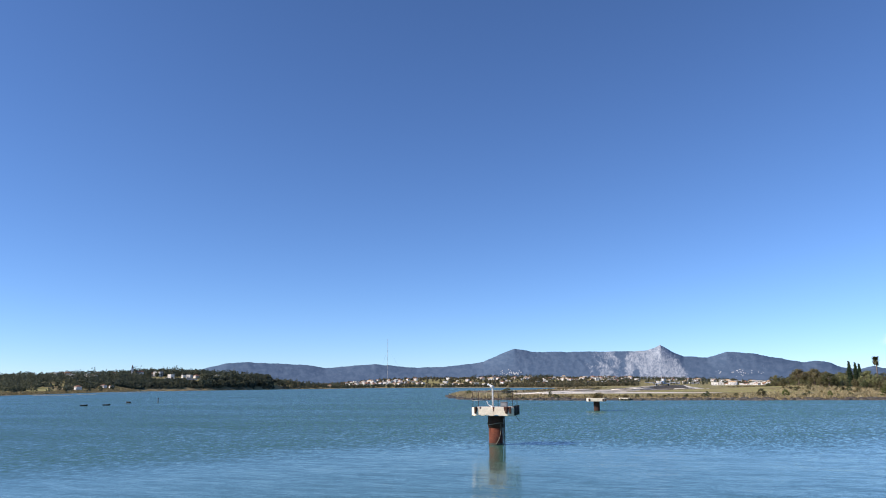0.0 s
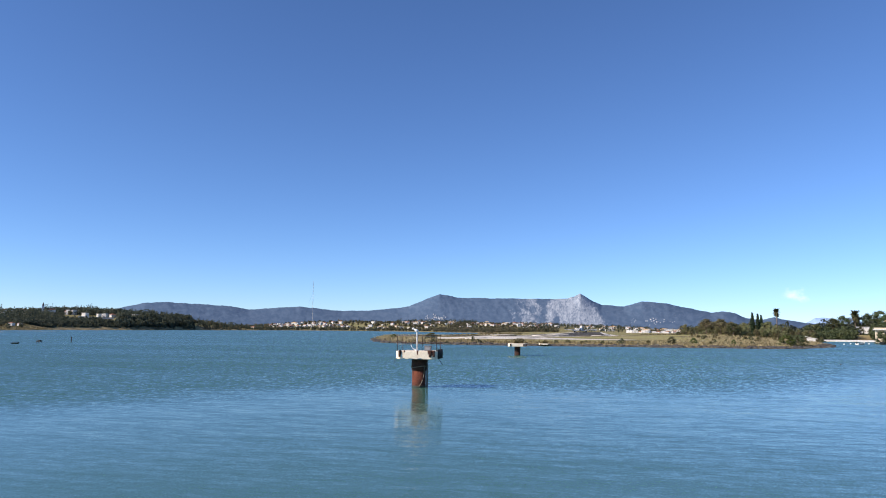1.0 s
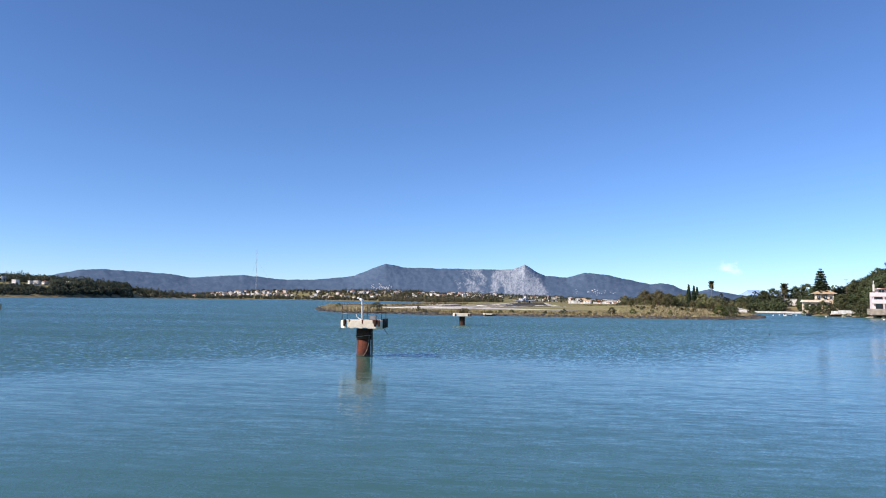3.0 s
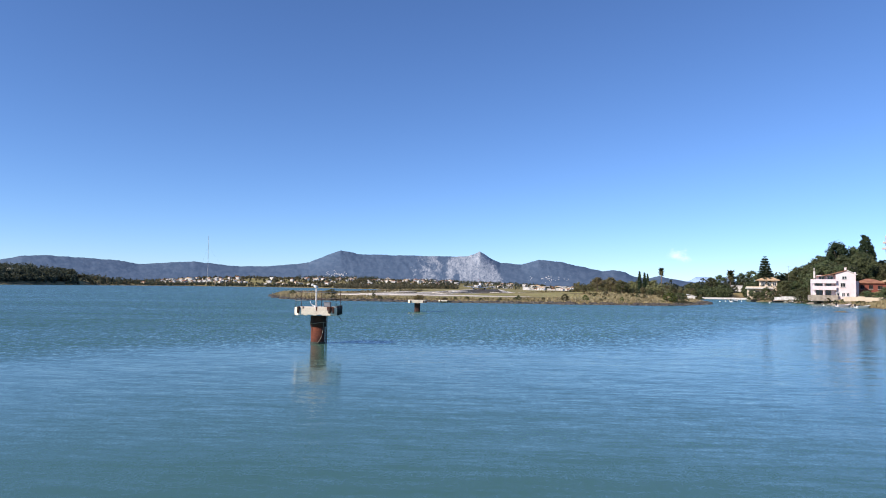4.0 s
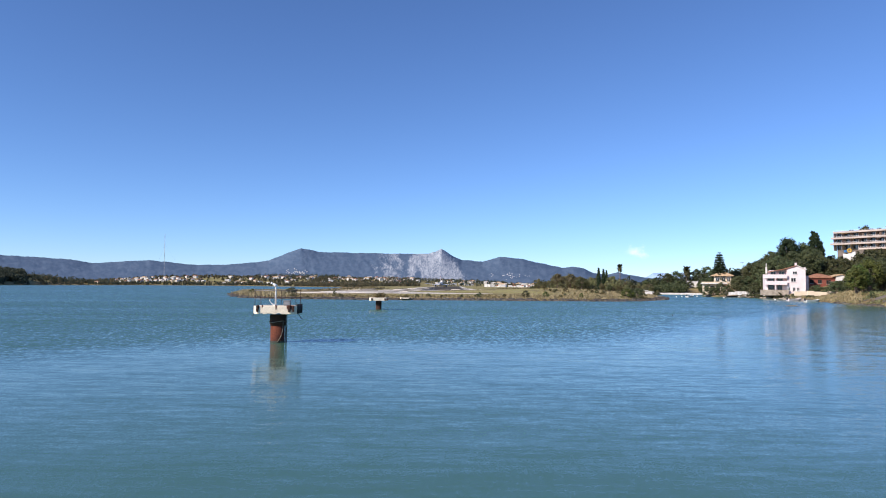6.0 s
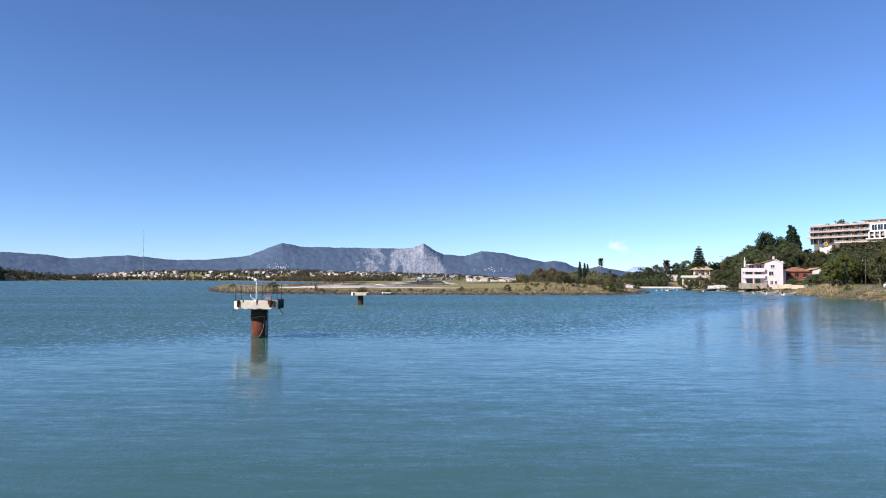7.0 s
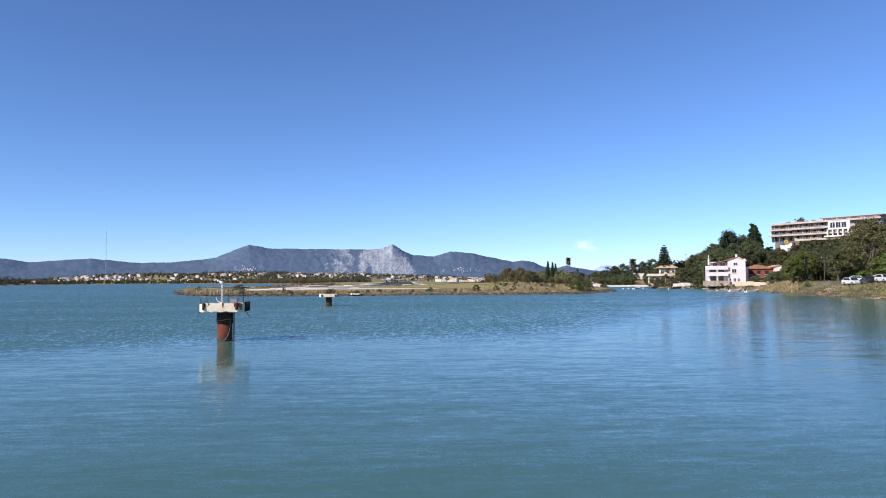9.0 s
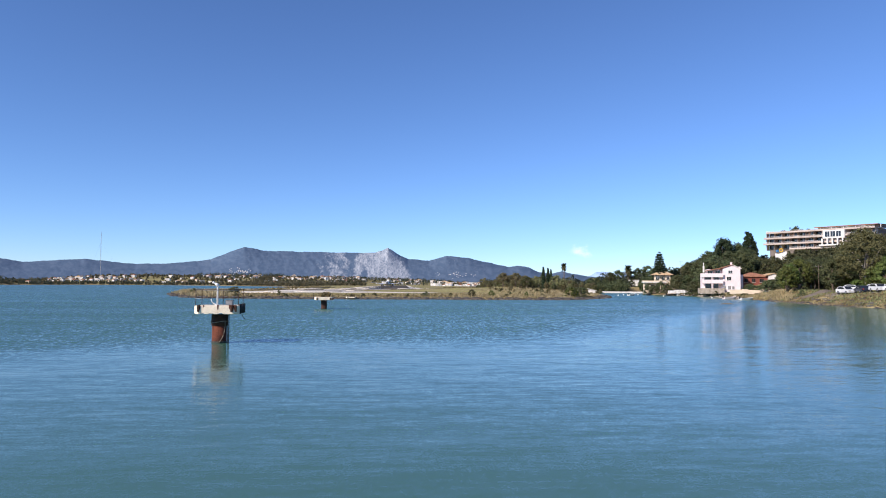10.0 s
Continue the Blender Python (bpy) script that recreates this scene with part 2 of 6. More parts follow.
def thing(name, m, label, category, group="", kind=""):
    ob = new(name)
    ob.empty_display_size = 0.3
    ob.matrix_basis = m
    return tagged(ob, label, category, group, kind)


def pol(az, d, z=0.0):
    """A place by its heading from the viewer's stand, clockwise from +y, its distance and its height."""
    return Vector((d * math.sin(radians(az)), d * math.cos(radians(az)), z))


# ---------------------------------------------------------------- the lie of the land
# the coast as corners (heading, distance), round the one body of land, from the near bank on the east round the lagoon to the west
COAST = [(75, 95), (52, 108), (40, 125), (35.2, 136), (31.7, 149), (29.2, 171), (26.8, 194), (25.6, 218), (24.4, 234), (23.3, 250),
         (21.6, 266), (19.6, 272), (19.2, 330), (16.1, 334), (15.4, 290), (16.3, 228), (15.7, 187), (13.0, 173), (10.7, 169), (6.2, 168),
         (-0.6, 169), (-5.1, 169), (-9.5, 172), (-13.8, 177), (-16.3, 186), (-17.75, 240), (-17.2, 300), (-14.2, 335), (-12.6, 430),
         (-10.3, 560), (-8.8, 700), (-9.5, 860), (-11.6, 960), (-14.3, 1080), (-18.4, 1350), (-24, 1420), (-30, 1160), (-36, 1010),
         (-40.5, 900), (-43.2, 800), (-45.4, 640), (-47.8, 540), (-50.2, 480), (-62, 420), (-80, 400), (-100, 900)]
ring = [pol(a, d) for a, d in COAST] + [pol(-120, 4800), pol(-60, 4900), pol(0, 4900), pol(60, 4900), pol(100, 4900), pol(100, 500)]
RING = np.array([(p.x, p.y) for p in ring])


def wobble(x, y, size, seed=0.0):
    """A cheap smooth noise over the plan, about -1 to 1."""
    a, b = x / size + seed * 7.3, y / size - seed * 3.1
    return (np.sin(a * 2.1 + 1.3 * np.sin(b * 1.7 + seed)) + np.sin(b * 2.7 + 1.1 * np.sin(a * 2.3 + 2)) + np.sin((a + b) * 3.9 + seed) * 0.6) / 2.6


def inland(x, y):
    """Metres inland of the water's edge (negative in the water)."""
    x, y = np.asarray(x, float), np.asarray(y, float)
    x = x + wobble(x, y, 9, 1) * 1.5 + wobble(x, y, 2.5, 2) * 0.5
    y = y + wobble(x, y, 7, 3) * 2.0 + wobble(x, y, 2.2, 4) * 0.7
    best = np.full(x.shape, 1e18)
    inside = np.zeros(x.shape, bool)
    for (ax, ay), (bx, by) in zip(RING, np.roll(RING, -1, 0)):
        dx, dy = bx - ax, by - ay
        k = np.clip(((x - ax) * dx + (y - ay) * dy) / (dx * dx + dy * dy), 0, 1)
        best = np.minimum(best, (x - ax - k * dx) ** 2 + (y - ay - k * dy) ** 2)
        hit = (ay > y) != (by > y)
        inside ^= hit & (x < dx * (y - ay) / (dy if dy else 1e-9) + ax)
    return np.where(inside, 1, -1) * np.sqrt(best)


def smooth(k):
    k = np.clip(k, 0, 1)
    return k * k * (3 - 2 * k)


# hills: heading, distance, radius, height
HILLS = [(-22.3, 1640, 270, 11), (34, 345, 150, 11.8), (48, 320, 150, 11), (-44, 1150, 380, 9.5), (-52, 1000, 300, 9), (11.2, 290, 85, 1.7), (-1.5, 1850, 380, 11), (-13.2, 1750, 420, 17), (-7, 2100, 420, 9),
         (-38.3, 1260, 320, 15), (-24, 1900, 380, 5), (1, 2300, 500, 5), (24, 520, 130, 3)]


def ground_z(x, y, s=None):
    x, y = np.asarray(x, float), np.asarray(y, float)
    s = inland(x, y) if s is None else s
    z = np.where(s > 0, 0.55 * smooth(s / 3.5) + 0.45 * smooth((s - 6) / 30), np.maximum(-2.5, s * 0.35))
    rough = wobble(x, y, 6, 5) * 0.12 + wobble(x, y, 17, 6) * 0.15
    z = z + np.where(s > 1, rough * smooth((np.abs(x + 13) - 45) / 30), 0)
    az, d = np.degrees(np.arctan2(x, y)), np.hypot(x, y)
    z = z + np.where((az > 17) & (s > 0), (0.9 + 0.9 * smooth((az - 25) / 6)) * smooth(s / 9) * smooth((az - 17) / 6), 0)
    for a, dd, r, h in HILLS:
        p = pol(a, dd)
        z = z + np.where(s > 0, h * smooth(1 - np.hypot(x - p.x, y - p.y) / r) * smooth(s / 40), 0)
    return z


def on_ground(az, d, up=0.0):
    p = pol(az, d)
    return Vector((p.x, p.y, float(ground_z(p.x, p.y)) + up))

# ---------------------------------------------------------------- ground, water, mountains
def ground_material():
    m = bpy.data.materials.new("coast_ground")
    m.use_nodes = True
    n, l = m.node_tree.nodes, m.node_tree.links
    b = n["Principled BSDF"]
    b.inputs["Roughness"].default_value, b.inputs["Specular IOR Level"].default_value = 0.95, 0.1
    at = n.new("ShaderNodeAttribute")
    at.attribute_name = "inland"
    tc = n.new("ShaderNodeTexCoord")

    def noise_of(scale, stretch=(1, 1, 1)):
        mp, q = n.new("ShaderNodeMapping"), n.new("ShaderNodeTexNoise")
        mp.inputs["Scale"].default_value = stretch
        q.inputs["Scale"].default_value, q.inputs["Detail"].default_value = scale, 6
        l.new(tc.outputs["Object"], mp.inputs[0]), l.new(mp.outputs[0], q.inputs["Vector"])
        return q.outputs["Fac"]

    add = n.new("ShaderNodeMath")
    add.operation = "MULTIPLY_ADD"
    l.new(noise_of(0.07), add.inputs[0])
    add.inputs[1].default_value = 24
    l.new(at.outputs["Fac"], add.inputs[2])
    mr = n.new("ShaderNodeMapRange")
    mr.inputs["From Min"].default_value, mr.inputs["From Max"].default_value = 0, 100
    l.new(add.outputs[0], mr.inputs[0])
    rp = n.new("ShaderNodeValToRGB")
    stops = [(0.10, (0.11, 0.09, 0.06)), (0.15, (0.22, 0.165, 0.085)), (0.24, (0.3, 0.23, 0.115)), (0.34, (0.3, 0.255, 0.11)), (0.55, (0.34, 0.31, 0.115)), (1.0, (0.31, 0.28, 0.11))]
    e = rp.color_ramp.elements
    e[0].position, e[0].color = stops[0][0], (*stops[0][1], 1)
    e[1].position, e[1].color = stops[-1][0], (*stops[-1][1], 1)
    for p, c in stops[1:-1]:
        e.new(p).color = (*c, 1)
    l.new(mr.outputs[0], rp.inputs[0])
    mx = n.new("ShaderNodeMix")
    mx.data_type = "RGBA"
    rr = n.new("ShaderNodeMapRange")
    rr.inputs["From Min"].default_value, rr.inputs["From Max"].default_value = 0.48, 0.6
    l.new(noise_of(0.045, (0.6, 1.0, 1)), rr.inputs[0])
    l.new(rr.outputs[0], mx.inputs["Factor"])
    l.new(rp.outputs[0], mx.inputs["A"])
    mx.inputs["B"].default_value = (0.15, 0.115, 0.06, 1)
    straw = n.new("ShaderNodeMix")
    straw.data_type = "RGBA"
    sr = n.new("ShaderNodeMapRange")
    sr.inputs["From Min"].default_value, sr.inputs["From Max"].default_value = 0.52, 0.6
    l.new(noise_of(0.09, (0.35, 1.0, 1)), sr.inputs[0]), l.new(sr.outputs[0], straw.inputs["Factor"])
    l.new(mx.outputs["Result"], straw.inputs["A"])
    straw.inputs["B"].default_value = (0.34, 0.27, 0.135, 1)
    mx = straw
    hs = n.new("ShaderNodeHueSaturation")
    vr = n.new("ShaderNodeMapRange")
    vr.inputs["From Min"].default_value, vr.inputs["From Max"].default_value = 0.3, 0.7
    vr.inputs["To Min"].default_value, vr.inputs["To Max"].default_value = 0.6, 1.45
    l.new(noise_of(0.9), vr.inputs[0]), l.new(vr.outputs[0], hs.inputs["Value"])
    l.new(mx.outputs["Result"], hs.inputs["Color"]), l.new(hs.outputs[0], b.inputs["Base Color"])
    bp = n.new("ShaderNodeBump")
    bp.inputs["Strength"].default_value, bp.inputs["Distance"].default_value = 0.8, 0.15
    l.new(noise_of(2.5), bp.inputs["Height"]), l.new(bp.outputs[0], b.inputs["Normal"])
    return m


def grid_mesh(name, X, Y, Z, material, closed=False):
    """A sheet over a table of places."""
    r, c = X.shape
    me = bpy.data.meshes.new(name)
    idx = np.arange(r * c).reshape(r, c)
    if closed:
        idx = np.concatenate([idx, idx[:, :1]], 1)
    q = np.stack([idx[:-1, :-1], idx[:-1, 1:], idx[1:, 1:], idx[1:, :-1]], -1).reshape(-1, 4)
    me.from_pydata(np.stack([X, Y, Z], -1).reshape(-1, 3).tolist(), [], q.tolist())
    me.polygons.foreach_set("use_smooth", [True] * len(q))
    me.materials.append(material)
    me.update()
    return me


rings = np.concatenate([np.geomspace(0.02, 120, 14)[:-1], np.geomspace(120, 420, 170)[:-1], np.geomspace(420, 4900, 80)])
heads = np.radians(np.concatenate([np.linspace(-180, -56, 40)[:-1], np.linspace(-56, 42, 520), np.linspace(42, 180, 44)[1:-1]]))
RR, HH = np.meshgrid(rings, heads, indexing="ij")
GX, GY = RR * np.sin(HH), RR * np.cos(HH)
GS = inland(GX, GY)
me = grid_mesh("ground", GX, GY[:, ::1], ground_z(GX, GY, GS), ground_material(), closed=True)
att = me.attributes.new("inland", "FLOAT", "POINT")
att.data.foreach_set("value", np.clip(GS, -20, 400).astype(np.float32).ravel())
me.flip_normals()
tagged(new("ground", me), "dry grass and marsh land round a lagoon", "ground", kind="structure")


def water_material():
    m = bpy.data.materials.new("lagoon_water")
    m.use_nodes = True
    n, l = m.node_tree.nodes, m.node_tree.links
    b = n["Principled BSDF"]
    b.inputs["Roughness"].default_value, b.inputs["IOR"].default_value = 0.13, 1.33
    tc = n.new("ShaderNodeTexCoord")

    def noise_of(scale, stretch, detail=4, turn=0.0):
        mp, q = n.new("ShaderNodeMapping"), n.new("ShaderNodeTexNoise")
        mp.inputs["Scale"].default_value, mp.inputs["Rotation"].default_value = stretch, (0, 0, turn)
        q.inputs["Scale"].default_value, q.inputs["Detail"].default_value, q.inputs["Roughness"].default_value = scale, detail, 0.62
        l.new(tc.outputs["Object"], mp.inputs[0]), l.new(mp.outputs[0], q.inputs["Vector"])
        return q.outputs["Fac"]

    def calc(op, a, c, d=None):
        q = n.new("ShaderNodeMath")
        q.operation = op
        for k, val in enumerate((a, c, d)):
            if val is None:
                continue
            if isinstance(val, (int, float)):
                q.inputs[k].default_value = val
            else:
                l.new(val, q.inputs[k])
        return q.outputs[0]

    def span(x, lo, hi, a=0.0, c=1.0):
        q = n.new("ShaderNodeMapRange")
        q.interpolation_type = "SMOOTHSTEP"
        for k, val in zip(("From Min", "From Max", "To Min", "To Max"), (lo, hi, a, c)):
            q.inputs[k].default_value = val
        l.new(x, q.inputs[0])
        return q.outputs[0]

    # wind lanes: ruffled water past the calm stretch near the bank
    sep = n.new("ShaderNodeSeparateXYZ")
    l.new(tc.outputs["Object"], sep.inputs[0])
    lane = noise_of(0.028, (0.35, 1.0, 1), 3, 0.12)
    reach = calc("ADD", sep.outputs["Y"], calc("MULTIPLY", sep.outputs["X"], -0.2))
    reach = calc("ADD", reach, calc("MULTIPLY", calc("MAXIMUM", calc("ADD", sep.outputs["X"], -8.0), 0.0), -1.2))
    reach = calc("ADD", reach, calc("MULTIPLY", calc("MAXIMUM", calc("MULTIPLY_ADD", sep.outputs["X"], -1.0, -14.0), 0.0), 1.3))
    reach = calc("ADD", reach, calc("MULTIPLY_ADD", lane, 30.0, -15.0))
    ruffle = span(reach, 34.0, 58.0, 0.06, 1.0)
    ruffle = calc("MULTIPLY", ruffle, span(noise_of(0.045, (0.3, 1.3, 1), 3, -0.1), 0.36, 0.6, 0.75, 1.0))
    ruffle = calc("MAXIMUM", ruffle, calc("MULTIPLY", span(sep.outputs["Y"], 55.0, 130.0, 0.0, 0.6), span(sep.outputs["X"], 4.0, 42.0, 1.0, 0.3)))
    mix = n.new("ShaderNodeMix")
    mix.data_type = "RGBA"
    l.new(span(noise_of(0.02, (0.4, 1, 1), 3), 0.35, 0.65), mix.inputs["Factor"])
    mix.inputs["A"].default_value = (0.058, 0.142, 0.1, 1)
    mix.inputs["B"].default_value = (0.064, 0.152, 0.106, 1)
    l.new(mix.outputs["Result"], b.inputs["Base Color"])
    def slopes(scale, stretch, turn, sx, sy, detail=3):
        """Random slopes of the surface, in x and y."""
        mp, q = n.new("ShaderNodeMapping"), n.new("ShaderNodeTexNoise")
        mp.inputs["Scale"].default_value, mp.inputs["Rotation"].default_value = stretch, (0, 0, turn)
        q.inputs["Scale"].default_value, q.inputs["Detail"].default_value, q.inputs["Roughness"].default_value = scale, detail, 0.62
        l.new(tc.outputs["Object"], mp.inputs[0]), l.new(mp.outputs[0], q.inputs["Vector"])
        sub, mul = n.new("ShaderNodeVectorMath"), n.new("ShaderNodeVectorMath")
        sub.operation, mul.operation = "SUBTRACT", "MULTIPLY"
        sub.inputs[1].default_value, mul.inputs[1].default_value = (0.5, 0.5, 0.5), (sx, sy, 0)
        l.new(q.outputs["Color"], sub.inputs[0]), l.new(sub.outputs[0], mul.inputs[0])
        return mul.outputs[0]

    def vec(op, a, c):
        q = n.new("ShaderNodeVectorMath")
        q.operation = op
        l.new(a, q.inputs[0])
        if op == "SCALE":
            l.new(c, q.inputs["Scale"])
        else:
            l.new(c, q.inputs[1])
        return q.outputs[0]

    chop = vec("ADD", slopes(1.0, (4.6, 1.5, 1), 0.06, 0.36, 0.56, 2), slopes(1.0, (12.0, 4.0, 1), -0.05, 0.3, 0.45, 2))
    chop = vec("ADD", chop, slopes(1.0, (1.2, 0.35, 1), 0.1, 0.05, 0.09))
    chop = vec("SCALE", chop, ruffle)
    swell = vec("ADD", slopes(1.05, (0.1, 1.0, 1), 0.05, 0.015, 0.05, 2), vec("ADD", vec("ADD", slopes(2.2, (0.2, 1.0, 1), -0.06, 0.015, 0.12, 3), slopes(5.5, (0.3, 1.0, 1), 0.04, 0.02, 0.11, 2)), slopes(1.0, (26.0, 20.0, 1), -0.04, 0.03, 0.22, 3)))
    # ruffled normals are tilted towards the viewer's stand to mirror higher, darker sky
    away, lean = n.new("ShaderNodeVectorMath"), n.new("ShaderNodeVectorMath")
    away.operation, lean.operation = "NORMALIZE", "SCALE"
    l.new(tc.outputs["Object"], away.inputs[0]), l.new(away.outputs[0], lean.inputs[0])
    l.new(calc("MULTIPLY", ruffle, span(reach, 45.0, 110.0, -0.12, -0.165)), lean.inputs["Scale"])
    total = vec("ADD", vec("ADD", chop, lean.outputs[0]), swell)
    up = n.new("ShaderNodeCombineXYZ")
    up.inputs[2].default_value = 1.0
    nrm = n.new("ShaderNodeVectorMath")
    nrm.operation = "NORMALIZE"
    l.new(vec("ADD", total, up.outputs[0]), nrm.inputs[0])
    l.new(nrm.outputs[0], b.inputs["Normal"])
    return m


wr = np.array([0.02, 6, 30, 90, 250, 700, 1800, 4880.0])
wh = np.radians(np.arange(0, 360, 6.0))
WR, WH = np.meshgrid(wr, wh, indexing="ij")
me = grid_mesh("water", WR * np.sin(WH), WR * np.cos(WH), WR * 0, water_material(), closed=True)
me.flip_normals()
tagged(new("water", me), "rippled blue-green lagoon water", "water", kind="structure")

# ridge line of the mountains: heading, height in degrees above the viewer
RIDGE = [(-41, 0.7), (-37.3, 1.28), (-35.1, 1.86), (-33.5, 1.93), (-29, 1.71), (-27.6, 1.46), (-23.8, 1.76), (-20.4, 1.44), (-17.7, 1.53), (-15, 1.86),
         (-13.1, 2.7), (-12.5, 2.87), (-10.8, 2.6), (-3.3, 2.53), (-2.3, 2.58), (-1.7, 2.72), (-1.24, 2.99), (-0.8, 2.7), (-0.3, 2.38), (0.4, 2.08), (2.1, 1.93), (3.5, 2.34),
         (5.4, 2.16), (6.4, 1.9), (8.5, 1.47), (9.4, 1.54), (10.3, 1.38), (10.9, 1.06), (12, 0.9), (12.8, 1.1), (14.8, 0.7), (18, 0.35), (24, 0.3), (44, 0.3)]


def mountain_material():
    m = bpy.data.materials.new("hazed_scrub_and_limestone")
    m.use_nodes = True
    n, l = m.node_tree.nodes, m.node_tree.links
    b = n["Principled BSDF"]
    b.inputs["Roughness"].default_value, b.inputs["Specular IOR Level"].default_value = 1.0, 0.0
    at = n.new("ShaderNodeAttribute")
    at.attribute_name = "slope_place"
    rock = n.new("ShaderNodeAttribute")
    rock.attribute_name = "bare_rock"

    def noise_of(scale, stretch=(1, 1, 1), detail=8, warp=0.0):
        mp, q = n.new("ShaderNodeMapping"), n.new("ShaderNodeTexNoise")
        mp.inputs["Scale"].default_value = stretch
        q.inputs["Scale"].default_value, q.inputs["Detail"].default_value, q.inputs["Roughness"].default_value = scale, detail, 0.66
        q.inputs["Distortion"].default_value = warp
        l.new(at.outputs["Vector"], mp.inputs[0]), l.new(mp.outputs[0], q.inputs["Vector"])
        return q.outputs["Fac"]

    def madd(a, k, c):
        q = n.new("ShaderNodeMath")
        q.operation = "MULTIPLY_ADD"
        l.new(a, q.inputs[0])
        q.inputs[1].default_value = k
        if isinstance(c, (int, float)):
            q.inputs[2].default_value = c
        else:
            l.new(c, q.inputs[2])
        return q.outputs[0]

    # places on the slope run in degrees of heading and of height
    cover = madd(noise_of(0.9, (1, 1.3, 1), 10, 0.6), 1.1, rock.outputs["Fac"])
    cover = madd(noise_of(4.5, (1.25, 1.0, 1), 6, 1.0), 0.7, cover)
    mr = n.new("ShaderNodeMapRange")
    mr.inputs["From Min"].default_value, mr.inputs["From Max"].default_value = 1.22, 1.42
    l.new(cover, mr.inputs[0])
    # distance haze is painted into these blue-shifted scrub and stone colours
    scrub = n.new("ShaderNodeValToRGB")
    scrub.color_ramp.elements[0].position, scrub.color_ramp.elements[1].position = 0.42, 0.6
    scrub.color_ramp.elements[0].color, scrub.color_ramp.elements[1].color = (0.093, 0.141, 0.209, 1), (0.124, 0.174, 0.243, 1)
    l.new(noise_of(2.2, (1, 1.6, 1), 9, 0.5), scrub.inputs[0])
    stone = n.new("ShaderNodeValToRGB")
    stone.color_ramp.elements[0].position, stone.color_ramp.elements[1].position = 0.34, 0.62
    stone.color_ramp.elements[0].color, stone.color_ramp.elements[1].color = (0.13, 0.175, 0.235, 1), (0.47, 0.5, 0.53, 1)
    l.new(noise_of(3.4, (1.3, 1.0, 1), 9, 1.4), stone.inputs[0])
    mx = n.new("ShaderNodeMix")
    mx.data_type = "RGBA"
    l.new(mr.outputs[0], mx.inputs["Factor"]), l.new(scrub.outputs[0], mx.inputs["A"]), l.new(stone.outputs[0], mx.inputs["B"])
    l.new(mx.outputs["Result"], b.inputs["Base Color"])
    return m


ma = np.radians(np.linspace(-46, 46, 1150))
mr_ = np.linspace(0, 1, 80)
ra, rh = [a for a, h in RIDGE], [h for a, h in RIDGE]
KK, AA = np.meshgrid(mr_, ma, indexing="ij")
deg = np.degrees(AA)
crest = np.interp(deg, ra, rh)
broad = sum(np.interp(deg + k * 0.5, ra, rh) * math.exp(-(k / 4) ** 2) for k in range(-8, 9)) / sum(math.exp(-(k / 4) ** 2) for k in range(-8, 9))
crest = broad + (crest - broad) * smooth((KK - 0.3) / 0.6)
crest = crest + smooth((KK - 0.72) / 0.2) * (0.03 * wobble(deg, KK * 0, 0.9, 2) + 0.02 * wobble(deg, KK * 0, 0.33, 5) + 0.012 * wobble(deg, KK * 0, 0.11, 7))
crest = np.tan(np.radians(crest)) * 4450
MD = 3300 + 1250 * KK
face = np.where(KK < 0.92, smooth(KK / 0.92) * 0.55 + 0.45 * (KK / 0.92) ** 1.4, 1 - 0.35 * ((KK - 0.92) / 0.08))
gully = np.array([abs(noise.fractal(Vector((math.degrees(a) * 1.1 + 1.2 * k, k * 2.6, 3.1)), 0.7, 2.1, 7)) for k in mr_ for a in ma]).reshape(KK.shape)
MZ = 2 + crest * face * (1 - 0.03 * gully * np.sin(np.pi * np.clip(KK / 0.92, 0, 1)) ** 0.7)
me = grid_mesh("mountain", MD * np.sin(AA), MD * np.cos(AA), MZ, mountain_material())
# bare limestone: the summit cone and its whole south face, patches along the ridge to its west, the shoulder to its east
cone = smooth((deg + 4.2 + 0.6 * wobble(deg, KK, 0.5, 4)) / 1.6) * smooth((1.2 - 1.9 * KK - deg) / 1.5 + 0.6)
bare = 0.62 * cone + 0.42 * np.exp(-((deg + 5.4) / 2.0) ** 2) * smooth((KK - 0.1) / 0.2) + 0.2 * np.exp(-((deg - 4) / 2.6) ** 2 - ((KK - 0.75) / 0.25) ** 2) \
    + 0.2 * np.exp(-((deg + 12.9) / 1.0) ** 2 - ((KK - 0.65) / 0.2) ** 2) + 0.2 * np.exp(-((deg - 5.6) / 0.8) ** 2 - ((KK - 0.5) / 0.2) ** 2) \
    + 0.16 * np.exp(-((deg + 33.5) / 2.0) ** 2 - ((KK - 0.7) / 0.2) ** 2)
att = me.attributes.new("bare_rock", "FLOAT", "POINT")
att.data.foreach_set("value", bare.astype(np.float32).ravel())
att = me.attributes.new("slope_place", "FLOAT_VECTOR", "POINT")
att.data.foreach_set("vector", np.stack([deg, np.degrees(np.arctan2(MZ, MD)), 0 * deg], -1).astype(np.float32).ravel())
me.flip_normals()
tagged(new("mountain", me), "long mountain range painted hazy blue, with a bare pale limestone summit", "mountain", kind="structure")


